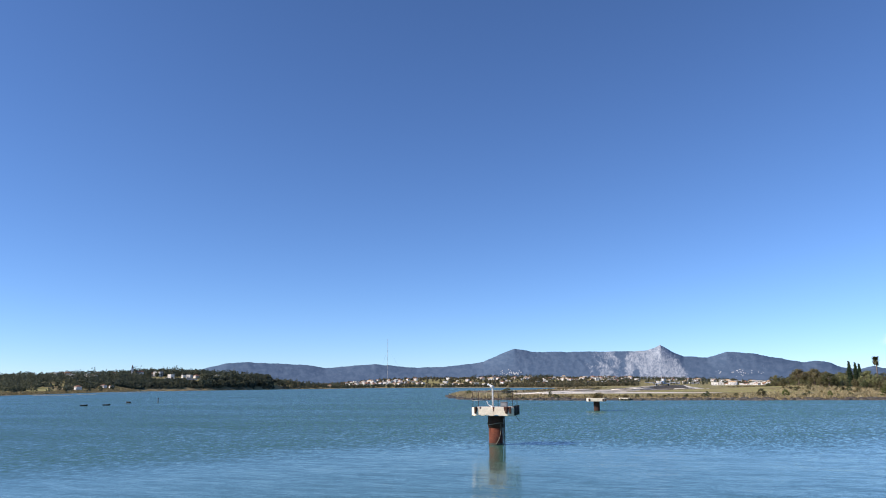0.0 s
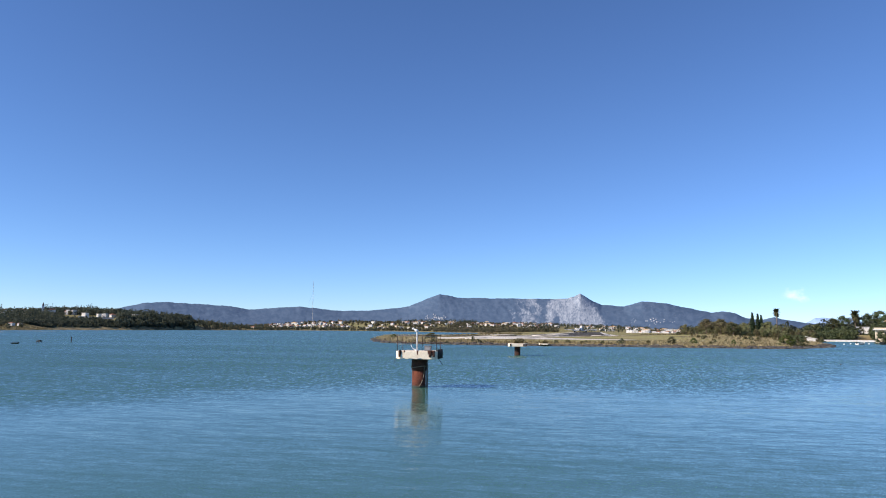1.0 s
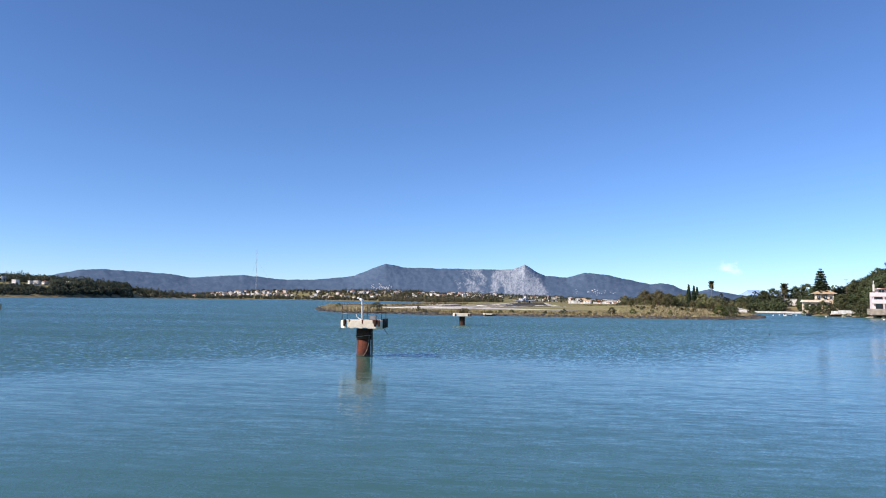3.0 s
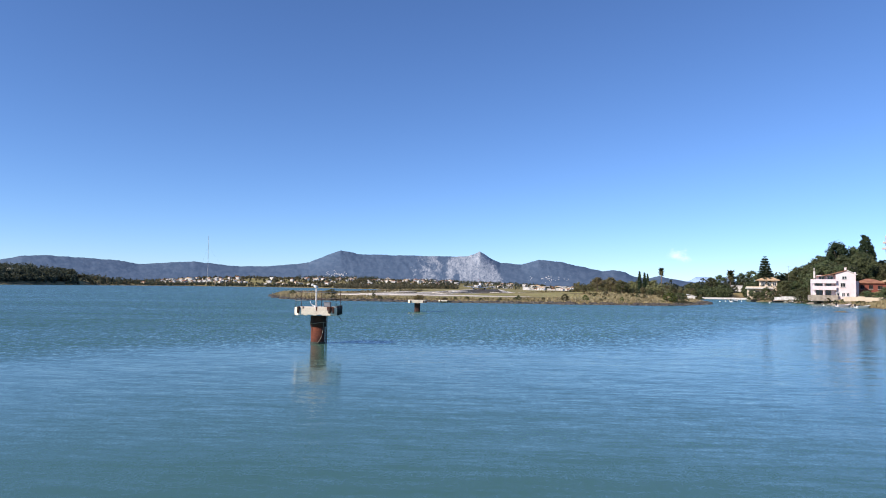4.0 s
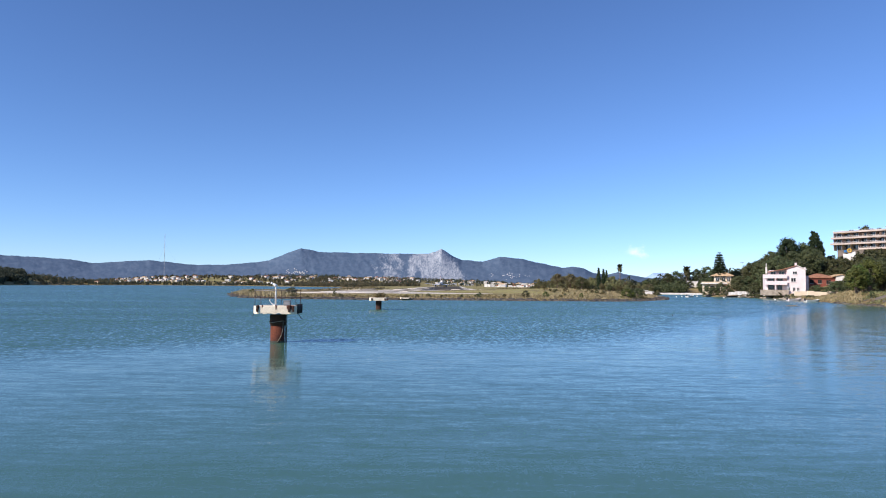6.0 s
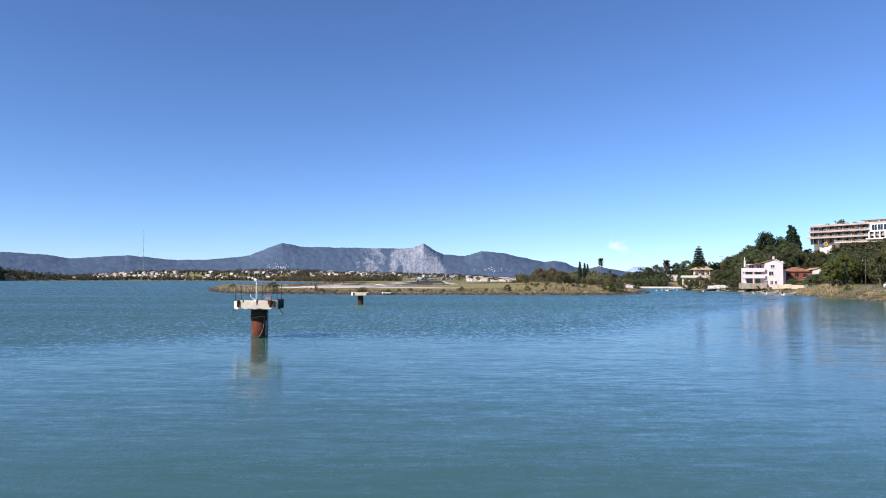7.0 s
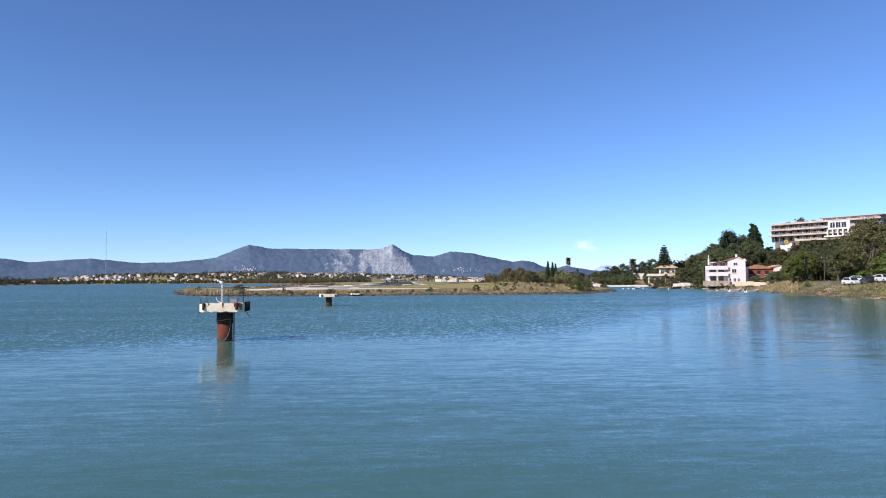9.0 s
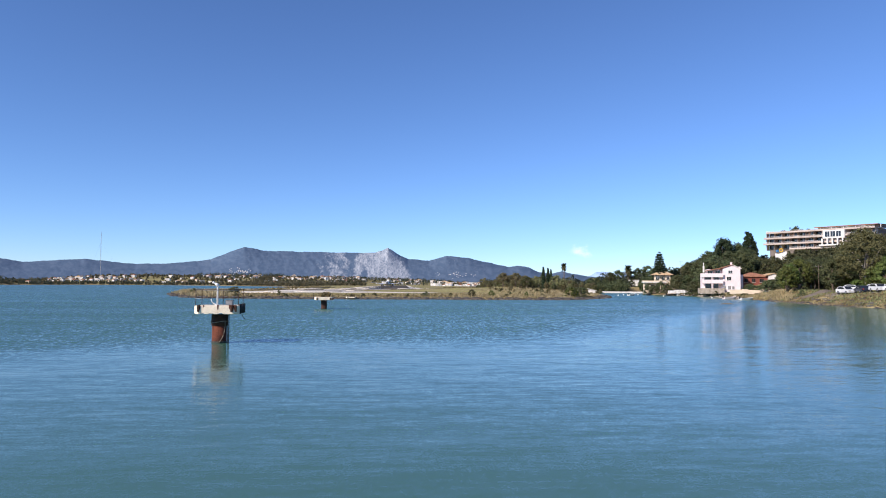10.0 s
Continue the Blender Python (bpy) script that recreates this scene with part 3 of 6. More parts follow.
# ---------------------------------------------------------------- runway on the spit
def strip(name, outline, up, material, label, category="runway", ragged=0.0):
    """A flat sheet with a thin edge, from an outline in plan whose sides may run unevenly."""
    s = Shape()
    if ragged:
        rnd, fine = random.Random(len(outline) + int(outline[0][0] * 10)), []
        for a, b in zip(outline, outline[1:] + outline[:1]):
            k = max(1, int(math.dist(a, b) / (3.0 * ragged)))
            fine += [(a[0] + (b[0] - a[0]) * i / k + rnd.uniform(-ragged, ragged), a[1] + (b[1] - a[1]) * i / k + rnd.uniform(-ragged, ragged)) for i in range(k)]
        outline = fine
    n = len(outline)
    top = [(x, y, up) for x, y in outline]
    s.add(top + [(x, y, up - 0.35) for x, y in outline], [tuple(range(n))] + [(i, i + n, (i + 1) % n + n, (i + 1) % n) for i in range(n)])
    ob = part(name, s, material)
    return tagged(ob, label, category, kind="structure")


strip("gravel_apron", [(-56, 222), (-30, 213), (6, 212), (15, 226), (17, 262), (13, 300), (8, 345), (-34, 350), (-46, 300), (-48, 250)], 1.03, "gravel", "pale gravel apron before the runway end", ragged=1.6)
strip("gravel_apron", [(-34, 345), (-28, 345), (-31, 560), (-36, 560)], 1.032, "gravel", "pale gravel edge beside the runway", ragged=1.2)
strip("gravel_apron", [(3, 335), (12, 330), (9, 560), (5, 560)], 1.032, "gravel", "pale gravel edge beside the runway", ragged=1.2)
strip("runway_shoulder", [(-36, 560), (9, 560), (8, 1750), (-36, 1750)], 1.034, "gravel", "pale gravel shoulders beside the runway")
strip("runway", [(-28, 322), (4, 316), (6, 1740), (-33, 1740)], 1.06, "asphalt", "dark tyre-marked asphalt runway running away from the shore", ragged=1.0)
for x0, x1, y0, y1 in ((-60, -46, 380, 410), (14, 30, 380, 412), (18, 46, 300, 312)):
    strip("gravel_track", [(x0, y0), (x1, y0 - 2), (x1, y1), (x0, y1 + 1)], 1.05, "gravel", "pale gravel track in the grass beside the runway", "track", 1.0)
for x0, x1, y0, y1 in ((-44, -20, 232, 243), (-24, 8, 244, 256), (-40, -12, 262, 282), (-12, 6, 282, 306), (-30, -4, 296, 314)):
    strip("worn_patch", [(x0, y0), (x1, y0 + 1), (x1 - 1, y1), (x0 + 1, y1 - 1)], 1.04, "road", "grey-brown worn patch on the gravel apron", "pavement", 1.2)

gp = random.Random(61)
for k in range(26):
    cx, cy = gp.uniform(-66, 36), gp.uniform(220, 400)
    rx, ry, ph = gp.uniform(2.5, 9), gp.uniform(1.5, 5), gp.random() * 6
    out = [(cx + rx * math.cos(t) * (0.8 + 0.35 * math.sin(3 * t + ph)), cy + ry * math.sin(t) * (0.8 + 0.3 * math.cos(2 * t + ph))) for t in [j * 0.483 for j in range(13)]]
    if k % 2:
        strip("worn_patch", out, 1.066 + 0.004 * k, "road", "grey-brown bare patch in the airfield grass", "bare ground")
    else:
        strip("gravel_patch", out, 1.066 + 0.004 * k, "gravel", "pale gravel patch in the airfield grass", "gravel")

for k in range(22):
    cx, cy = gp.uniform(-58, 6), gp.uniform(300, 520)
    rx, ry, ph = gp.uniform(3, 10), gp.uniform(3, 11), gp.random() * 6
    out = [(cx + rx * math.cos(t) * (0.8 + 0.35 * math.sin(3 * t + ph)), cy + ry * math.sin(t) * (0.8 + 0.3 * math.cos(2 * t + ph))) for t in [j * 0.483 for j in range(13)]]
    if cx > -30 and k % 2:
        strip("gravel_patch", out, 1.18 + 0.004 * k, "gravel", "pale gravel patch on the worn runway end", "gravel")
    else:
        strip("worn_patch", out, 1.18 + 0.004 * k, "asphalt", "dark worn asphalt patch beside the runway end", "pavement")

# a fainter range far behind, its haze painted in as pale blue
fa = np.radians(np.linspace(12.4, 20.5, 90))
fk = np.linspace(0, 1, 14)
FK, FA = np.meshgrid(fk, fa, indexing="ij")
fd = np.degrees(FA)
fh = 0.72 * np.exp(-((fd - 15.6) / 1.0) ** 2) + 0.8 * np.exp(-((fd - 17.6) / 1.4) ** 2) + 0.25 + 0.05 * wobble(fd, FK * 2, 0.4, 3)
FZ = 2 + np.tan(np.radians(fh)) * 4850 * smooth(FK) * (1 - 0.1 * np.abs(wobble(fd, FK, 0.5, 6)))
me = grid_mesh("mountain", (4600 + 250 * FK) * np.sin(FA), (4600 + 250 * FK) * np.cos(FA), FZ, mat("far_haze_blue_range", (0.34, 0.48, 0.67), 1.0, second=(0.38, 0.52, 0.7), scale=0.01, spec=0.0))
me.flip_normals()
tagged(new("mountain", me), "mountains far behind the trees, painted a hazy pale blue", "mountain", kind="structure")


# ---------------------------------------------------------------- approach light piers
def rail_run(parent, pts, height, name="rail"):
    for k in (0.5, 1.0):
        for a, b in zip(pts, pts[1:]):
            s = Shape().tube([(a[0], a[1], a[2] + height * k), (b[0], b[1], b[2] + height * k)], 0.018, 6)
            part(name, s, "dark_rust", parent)


def ragged_slab(w, d, h, seed):
    """A slab with cut corners, broken lower edge and uneven faces."""
    rnd = random.Random(seed)
    c = 0.28
    rim = [(-w / 2 + c, -d / 2), (w / 2 - c, -d / 2), (w / 2, -d / 2 + c), (w / 2, d / 2 - c), (w / 2 - c, d / 2), (-w / 2 + c, d / 2), (-w / 2, d / 2 - c), (-w / 2, -d / 2 + c)]
    pts = []
    for a, b in zip(rim, rim[1:] + rim[:1]):
        k = max(1, int(math.dist(a, b) / 0.13))
        pts += [(a[0] + (b[0] - a[0]) * i / k, a[1] + (b[1] - a[1]) * i / k) for i in range(k)]
    n, v, f = len(pts), [], []
    levels = [0, 0.05, 0.3, 0.6, 0.93, 1.0]
    chip = [max(0, rnd.gauss(0, 0.05)) + (0.13 * rnd.random() if rnd.random() < 0.18 else 0) for _ in pts]
    for q, lv in enumerate(levels):
        for i, (x, y) in enumerate(pts):
            sh = {0: 0.985, 5: 0.99}.get(q, 1.0) - rnd.random() * 0.008
            z = lv * h + (chip[i] if q <= 1 else 0) * h * (1.0 if q == 0 else 0.9)
            v.append((x * sh, y * sh, z))
    for q in range(len(levels) - 1):
        f += [(q * n + i, q * n + (i + 1) % n, (q + 1) * n + (i + 1) % n, (q + 1) * n + i) for i in range(n)]
    f += [tuple(range(n - 1, -1, -1)), tuple(range((len(levels) - 1) * n, len(levels) * n))]
    return Shape().add(v, f)


def light_pier():
    w, d, z0, h = 2.62, 2.2, 1.77, 0.5
    pier = thing("light_pier", pose(-11.05, 43.66, 0, 0, 0, 3), "cream concrete platform on rusty pile with railing and white lamp", "pier", "approach light piers")
    pile = part("steel_column", Shape().tube([(0, 0, -2.4), (0, 0, 1.2)], 0.43, 28), "rust", pier, "red-brown rusted steel pile")
    part("collar", Shape().tube([(0, 0, 1.05), (0, 0, 1.72)], [0.47, 0.47], 28), "dark_rust", pier, "dark band under the platform")
    part("weed_band", Shape().tube([(0, 0, -0.3), (0, 0, 0.06), (0, 0, 0.12)], [0.46, 0.455, 0.44], 28), "weed", pier, "dark weed at the waterline")
    part("rope", Shape().tube([(0.5 * math.cos(a), 0.5 * math.sin(a), 1.28 - 0.05 * math.sin(a * 2)) for a in [k * math.pi / 10 for k in range(21)]], 0.022, 6), "rope", pier, "pale rope round the pile")
    drop = [(0.47 * math.sin(0.95 - 0.75 * (k / 10) ** 2.2), -0.47 * math.cos(0.95 - 0.75 * (k / 10) ** 2.2), 1.27 - 1.2 * (k / 10) ** 0.8) for k in range(11)]
    part("rope", Shape().tube(drop, 0.018, 6), "rope", pier, "loose hanging rope")
    slab = part("platform", ragged_slab(w, d, h, 3), "concrete", pier, "chipped cream-painted concrete platform", pose(0, 0, z0))
    # dark stained brackets on the front face and the corners
    for x, wd in ((-1.02, 0.13), (0.9, 0.15), (1.14, 0.12)):
        s = Shape()
        s.box((x, -d / 2 - 0.03, z0 + 0.34), (wd, 0.08, 0.38), 0, 0.02)
        s.box((x, -d / 2 - 0.06, z0 + 0.2), (wd * 0.5, 0.06, 0.12), 0, 0.01)
        part("bracket", s, "dark_rust", pier, "rust-stained railing bracket")
    rs = random.Random(6)
    for x in (-1.0, -0.94, -0.72, 0.1, 0.78, 0.86, 0.98, 1.05):
        ln, wd = rs.uniform(0.12, 0.42), rs.uniform(0.02, 0.06)
        part("rust_stain", Shape().prism([(x - wd, z0 + 0.55), (x + wd, z0 + 0.55), (x + wd * 0.4, z0 + 0.55 - ln), (x - wd * 0.5, z0 + 0.53 - ln)], -d / 2 - 0.006, -d / 2 + 0.03), "rust", pier, "brown rust streak on the concrete")
    for k in range(3):
        part("fender", Shape().tube([(1.34, -0.65 + k * 0.55, z0 + 0.04), (1.34, -0.65 + k * 0.55, z0 + 0.6)], 0.1, 12), "rubber", pier, "black rubber fender")
    s = Shape()
    for a in range(2):
        s.tube([(0.52, -0.16 + a * 0.36, -1.0), (0.52, -0.16 + a * 0.36, 2.2)], 0.025, 6)
    for k in range(10):
        s.tube([(0.52, -0.16, -0.6 + k * 0.28), (0.52, 0.2, -0.6 + k * 0.28)], 0.016, 6)
    part("ladder", s, "dark_rust", pier, "dark steel ladder down to the water")
    zt = z0 + h
    corners = [(-1.24, -0.8, zt), (-1.24, 0.8, zt), (1.24, 0.8, zt), (1.24, -0.8, zt)]
    for p in corners + [(0.0, 0.98, zt)]:
        part("rail_post", Shape().tube([(p[0], p[1], p[2] - 0.05), (p[0], p[1], p[2] + 0.97)], 0.017, 6), "dark_rust", pier)
    rail_run(pier, corners, 0.95)
    for z in (zt + 0.42, zt + 0.93):
        part("rail", Shape().tube([(-1.28, -0.82, z), (-0.35 if z < zt + 0.6 else 1.28, -0.83, z - 0.02)], 0.016, 6), "grey_metal", pier)
    # the lamp post with its tilted lamp
    post = part("lamp_post", Shape().tube([(-0.1, -0.25, zt - 0.02), (-0.1, -0.25, zt + 1.12), (-0.11, -0.25, zt + 1.2)], [0.055, 0.05, 0.05], 12), "white_paint", pier, "white painted lamp post")
    part("base_flange", Shape().tube([(-0.1, -0.25, zt - 0.01), (-0.1, -0.25, zt + 0.05)], 0.13, 12), "white_paint", post)
    s = Shape().tube([(-0.04, -0.25, zt + 1.18), (-0.16, -0.25, zt + 1.27), (-0.27, -0.25, zt + 1.34)], [0.1, 0.09, 0.05], 12)
    s.tube([(-0.27, -0.25, zt + 1.33), (-0.4, -0.25, zt + 1.4)], [0.04, 0.075], 10)
    part("lamp_head", s, "white_paint", post, "white tilted lamp head")
    arc = [(-0.12 - 0.33 * math.sin(a), -0.3, zt + 0.06 + 0.33 * (1 - math.cos(a))) for a in [k * 0.2 for k in range(9)]]
    part("conduit", Shape().tube(arc, 0.035, 8), "white_paint", post, "curved white cable conduit")
    box = part("junction_box", Shape().box((0.55, 0.1, zt + 0.14), (0.42, 0.34, 0.28), 0, 0.03), "grey_metal", pier, "grey metal junction box")
    part("lid", Shape().box((0.55, 0.1, zt + 0.3), (0.47, 0.39, 0.04), 0, 0.015), "grey_metal", box)
    cable = [(1.3 + 0.32 * k / 6, -0.6, z0 + 0.04 - 0.34 * k / 6 + 0.04 * math.sin(k)) for k in range(7)]
    part("loose_cable", Shape().tube(cable, 0.018, 6), "dark_metal", pier, "loose dark cable hanging off the edge")
    part("loose_cable", Shape().tube([(-1.25, -0.9, z0 + 0.03), (-1.42, -0.95, z0 - 0.2), (-1.34, -0.95, z0 - 0.3)], 0.014, 6), "dark_metal", pier)
    return pier


def leafy(centres, per, size, rnd, flat=0.6, spread=1.0, down=0.0):
    """Many small leaf cards scattered in clumps (x, y, z, radius)."""
    c = np.array([k[:3] for k in centres])
    r = np.array([k[3] for k in centres])
    g = np.random.default_rng(rnd)
    i = np.repeat(np.arange(len(c)), per)
    d = g.normal(size=(len(i), 3))
    d /= np.linalg.norm(d, axis=1, keepdims=True) + 1e-9
    p = c[i] + d * (r[i] * (0.55 + 0.5 * g.random(len(i)) ** 0.7) * spread)[:, None] * np.array([1, 1, flat])
    p[:, 2] -= down * g.random(len(i))
    u = g.normal(size=(len(i), 3))
    nn = d + 0.7 * g.normal(size=d.shape)
    u -= nn * (np.sum(u * nn, 1) / (np.sum(nn * nn, 1) + 1e-9))[:, None]
    u /= np.linalg.norm(u, axis=1, keepdims=True) + 1e-9
    w = np.cross(nn, u)
    w /= np.linalg.norm(w, axis=1, keepdims=True) + 1e-9
    k = (size * (0.6 + 0.8 * g.random(len(i))))[:, None]
    v = np.stack([p - u * k, p + w * k * 0.55, p + u * k, p - w * k * 0.55], 1).reshape(-1, 3)
    f = np.arange(len(v)).reshape(-1, 4)
    return v, f


def leaf_mesh(name, v, f, material, core=None):
    s = Shape()
    s.v, s.f, s.s = v.tolist(), f.tolist(), [False] * len(f)
    if core:
        for x, y, z, r in core:
            ico = [(0, 0, 1), (0.89, 0, 0.45), (0.28, 0.85, 0.45), (-0.72, 0.53, 0.45), (-0.72, -0.53, 0.45), (0.28, -0.85, 0.45),
                   (0.72, 0.53, -0.45), (-0.28, 0.85, -0.45), (-0.89, 0, -0.45), (-0.28, -0.85, -0.45), (0.72, -0.53, -0.45), (0, 0, -1)]
            tri = [(0, i, i % 5 + 1) for i in range(1, 6)] + [(11, i % 5 + 6, i + 5) for i in range(1, 6)]
            tri += [(i, i + 5, i % 5 + 1) for i in range(1, 6)] + [(i % 5 + 1, i + 5, i % 5 + 6) for i in range(1, 6)]
            s.add([(x + a * r, y + b * r, z + c * r * 0.8) for a, b, c in ico], tri)
    me = s.mesh(name)
    me.materials.append(M[material])
    return me


def tree_meshes(kind, seed):
    """Trunk and crown for a tree about 1 x 1 x 8 m of its kind, standing on z = 0."""
    rnd = random.Random(seed)
    trunk, clumps, H = Shape(), [], 8.0
    if kind == "cypress":
        trunk.tube([(0, 0, -0.5), (0, 0, 3), (0, 0, 7)], [0.2, 0.14, 0.04], 7)
        for k in range(26):
            z = 0.5 + 7.3 * k / 26
            r = 0.85 * (1 - ((z - 2.6) / 5.6) ** 2 if z > 2.6 else 0.75 + 0.25 * z / 2.6)
            a = rnd.random() * 6.3
            clumps.append((0.07 * math.cos(a), 0.07 * math.sin(a), z, max(0.16, r * 0.85)))
        v, f = leafy(clumps, 55, 0.2, seed, 1.2)
        return trunk.mesh("trunk"), leaf_mesh("crown", v, f, "leaf_c", [(c[0], c[1], c[2], c[3] * 0.7) for c in clumps])
    if kind == "norfolk":
        trunk.tube([(0, 0, -0.5), (0, 0, 4), (0, 0, 8)], [0.18, 0.11, 0.02], 8)
        for k in range(15):
            z = 1.0 + 6.9 * k / 15
            reach = 1.75 * (1 - z / 8.1) ** 0.8 + 0.1
            for j in range(7):
                a = j * 0.9 + k * 0.4 + rnd.random() * 0.3
                tip = (reach * math.cos(a), reach * math.sin(a), z + 0.12 * reach)
                trunk.tube([(0, 0, z), tip], [0.035, 0.012], 4, False)
                for q in (0.25, 0.5, 0.75, 0.95):
                    clumps.append((tip[0] * q, tip[1] * q, z + 0.1 * reach * q, 0.17 + 0.1 * reach))
        clumps.append((0, 0, 7.95, 0.2))
        v, f = leafy(clumps, 15, 0.15, seed, 0.7)
        return trunk.mesh("trunk"), leaf_mesh("crown", v, f, "leaf_c")
    if kind == "pine":
        trunk.tube([(0, 0, -0.5), (0.1, 0, 3), (0, 0.1, 7)], [0.28, 0.2, 0.05], 8)
        for k in range(11):
            z = 1.6 + 6.0 * k / 11
            reach = 2.7 * (1 - z / 8.3) ** 0.8 + 0.12
            for j in range(6):
                a = j * 1.05 + k * 0.55 + rnd.random() * 0.5
                q = reach * (0.6 + 0.45 * rnd.random())
                trunk.tube([(0, 0, z), (q * math.cos(a) * 0.8, q * math.sin(a) * 0.8, z + 0.25 * q)], [0.07, 0.02], 4, False)
                clumps.append((q * math.cos(a) * 0.75, q * math.sin(a) * 0.75, z + 0.2 * q + rnd.uniform(-0.2, 0.2), 0.2 + 0.17 * reach))
        v, f = leafy(clumps, 42, 0.17, seed, 0.75)
        return trunk.mesh("trunk"), leaf_mesh("crown", v, f, "leaf_c", [(c[0] * 0.8, c[1] * 0.8, c[2], c[3] * 0.7) for c in clumps])
    # broad crowns: "round", "wide" and the low "bush"
    wide = {"round": 2.9, "wide": 3.9, "bush": 4.2, "tall": 2.6, "big": 3.6}[kind]
    low = {"round": 2.3, "wide": 3.0, "bush": 0.3, "tall": 2.2, "big": 2.4}[kind]
    lean = rnd.uniform(-0.4, 0.4)
    top = H - 0.5
    trunk.tube([(0, 0, -0.6), (lean * 0.4, 0.05, low * 0.6), (lean, 0.1, low + 1.2), (lean, 0, low + 3)], [0.34, 0.26, 0.2, 0.08], 8)
    for k in range(8):
        a = k * 0.8 + rnd.random()
        q = wide * (0.35 + 0.45 * rnd.random())
        z = low + 1.0 + (top - low - 1.6) * rnd.random()
        trunk.tube([(lean, 0.1, low + 0.4), (lean + q * 0.5 * math.cos(a), q * 0.5 * math.sin(a), (low + z) / 2 + 0.3), (lean + q * math.cos(a), q * math.sin(a), z)], [0.13, 0.08, 0.025], 5, False)
    n = 100 if kind == "big" else 34
    for k in range(n):
        h = (k + 0.5) / n
        z = low + (top - low) * h
        prof = math.sin(math.pi * min(1, 0.16 + 0.84 * h) ** 0.85) ** 0.55 if kind != "bush" else math.sqrt(max(0.05, 1 - h * h))
        for _ in range(2):
            a, q = rnd.random() * 6.283, wide * prof * (0.35 + 0.55 * rnd.random() ** 0.5)
            clumps.append((lean + q * math.cos(a), q * math.sin(a), z + rnd.uniform(-0.4, 0.4), (0.55 + 0.6 * rnd.random()) * (0.62 if kind == "big" else 1)))
    v, f = leafy(clumps, 60 if kind == "big" else 42, 0.115 if kind == "big" else 0.17, seed, 0.75)
    core = [(c[0] * 0.8, c[1] * 0.8, c[2] - 0.15, c[3] * (0.5 if kind == "big" else 0.7)) for c in clumps[::2]]
    mt = "leaf_f" if seed >= 80 else "leaf_c" if seed >= 70 else ["leaf_a", "leaf_b", "leaf_a", "leaf_d", "leaf_e"][seed % 5]
    return trunk.mesh("trunk"), leaf_mesh("crown", v, f, mt, core)


TREES = {}


def tree(kind, variant, place, height, label, category="tree", spread=1.0, bark="bark", turn=0.0, group=""):
    """One tree; kinds are built once and shared."""
    key = (kind, variant)
    if key not in TREES:
        TREES[key] = tree_meshes(kind, variant)
        TREES[key][0].materials.append(M[bark])
    name = {"bush": "bush", "cypress": "cypress_tree", "norfolk": "norfolk_pine", "pine": "pine_tree"}.get(kind, "tree")
    k = height / 8.0
    m = Matrix.Translation(place) @ Matrix.Rotation(turn, 4, "Z") @ Matrix.Diagonal((k * spread, k * spread, k, 1))
    ob = thing(name, m, label, category, group)
    part("trunk", TREES[key][0], bark, ob)
    part("crown", TREES[key][1], "leaf_a", ob)
    return ob


def palm_tree(place, height, crown, label, seed, dense=False):
    rnd = random.Random(seed)
    ob = thing("palm_tree", Matrix.Translation(place), label, "palm tree")
    part("trunk", Shape().tube([(0, 0, -0.4), (0.1, 0, height * 0.5), (0.05, 0, height - crown * 0.4)], [0.3, 0.2, 0.2], 10), "bark", ob, "slim bare palm trunk")
    s = Shape()
    for k in range(110 if dense else 34):
        a, up = rnd.random() * 6.283, rnd.uniform(-1.5, 1.5)
        n, prev = 7, None
        L = crown * rnd.uniform(0.7, 1.05)
        for j in range(n + 1):
            q = j / n
            r = L * q * math.cos(up * (1 - q * 0.5))
            z = height - crown * 0.75 + L * 1.25 * (q * math.sin(up) - 0.22 * q * q)
            wd = 0.34 * crown / 2 * math.sin(math.pi * min(1, 0.12 + q * 0.9)) + 0.02
            c, t = Vector((r * math.cos(a), r * math.sin(a), z)), Vector((-math.sin(a), math.cos(a), 0))
            row = (c + t * wd - Vector((0, 0, wd * 0.5)), c, c - t * wd - Vector((0, 0, wd * 0.5)))
            if prev:
                s.add([*prev, *row], [(0, 1, 4, 3), (1, 2, 5, 4)])
            prev = row
    part("crown", s, "palm", ob, "drooping fronds with dry brown skirt")
    return ob


light_pier()


def small_pier(place, w, top, thick, label, plants):
    pier = thing("light_pier", Matrix.Translation(place) @ Matrix.Rotation(radians(6), 4, "Z"), label, "pier", "approach light piers")
    part("steel_column", Shape().tube([(0, 0, -2), (0, 0, top - thick)], 0.42, 20), "dark_rust", pier, "dark rusted pile")
    part("platform", ragged_slab(w, w * 0.85, thick, 7), "concrete", pier, "chipped white platform", pose(0, 0, top - thick))
    for x in (-w * 0.36, w * 0.34, w * 0.46):
        part("bracket", Shape().box((x, -w * 0.425 - 0.03, top - thick * 0.5), (0.2, 0.08, thick * 0.7), 0, 0.02), "dark_rust", pier)
    for k, (x, hgt) in enumerate(((-0.5, 0.35), (0.75, 0.45), (w * 0.46, 0.2))):
        part("rail_stump", Shape().tube([(x, 0.4 * (-1) ** k, top - 0.02), (x + 0.1, 0.4 * (-1) ** k, top + hgt)], 0.04, 6), "dark_rust", pier)
    if plants:
        g = random.Random(4)
        v, f = leafy([(g.uniform(-0.5, 0.75), g.uniform(-0.5, 0.5), top + g.uniform(0.05, 0.55), 0.28) for _ in range(26)], 24, 0.14, 5)
        part("dry_weeds", leaf_mesh("dry_weeds", v, f, "marsh"), "marsh", pier, "dry brown weeds growing on the platform")
    return pier


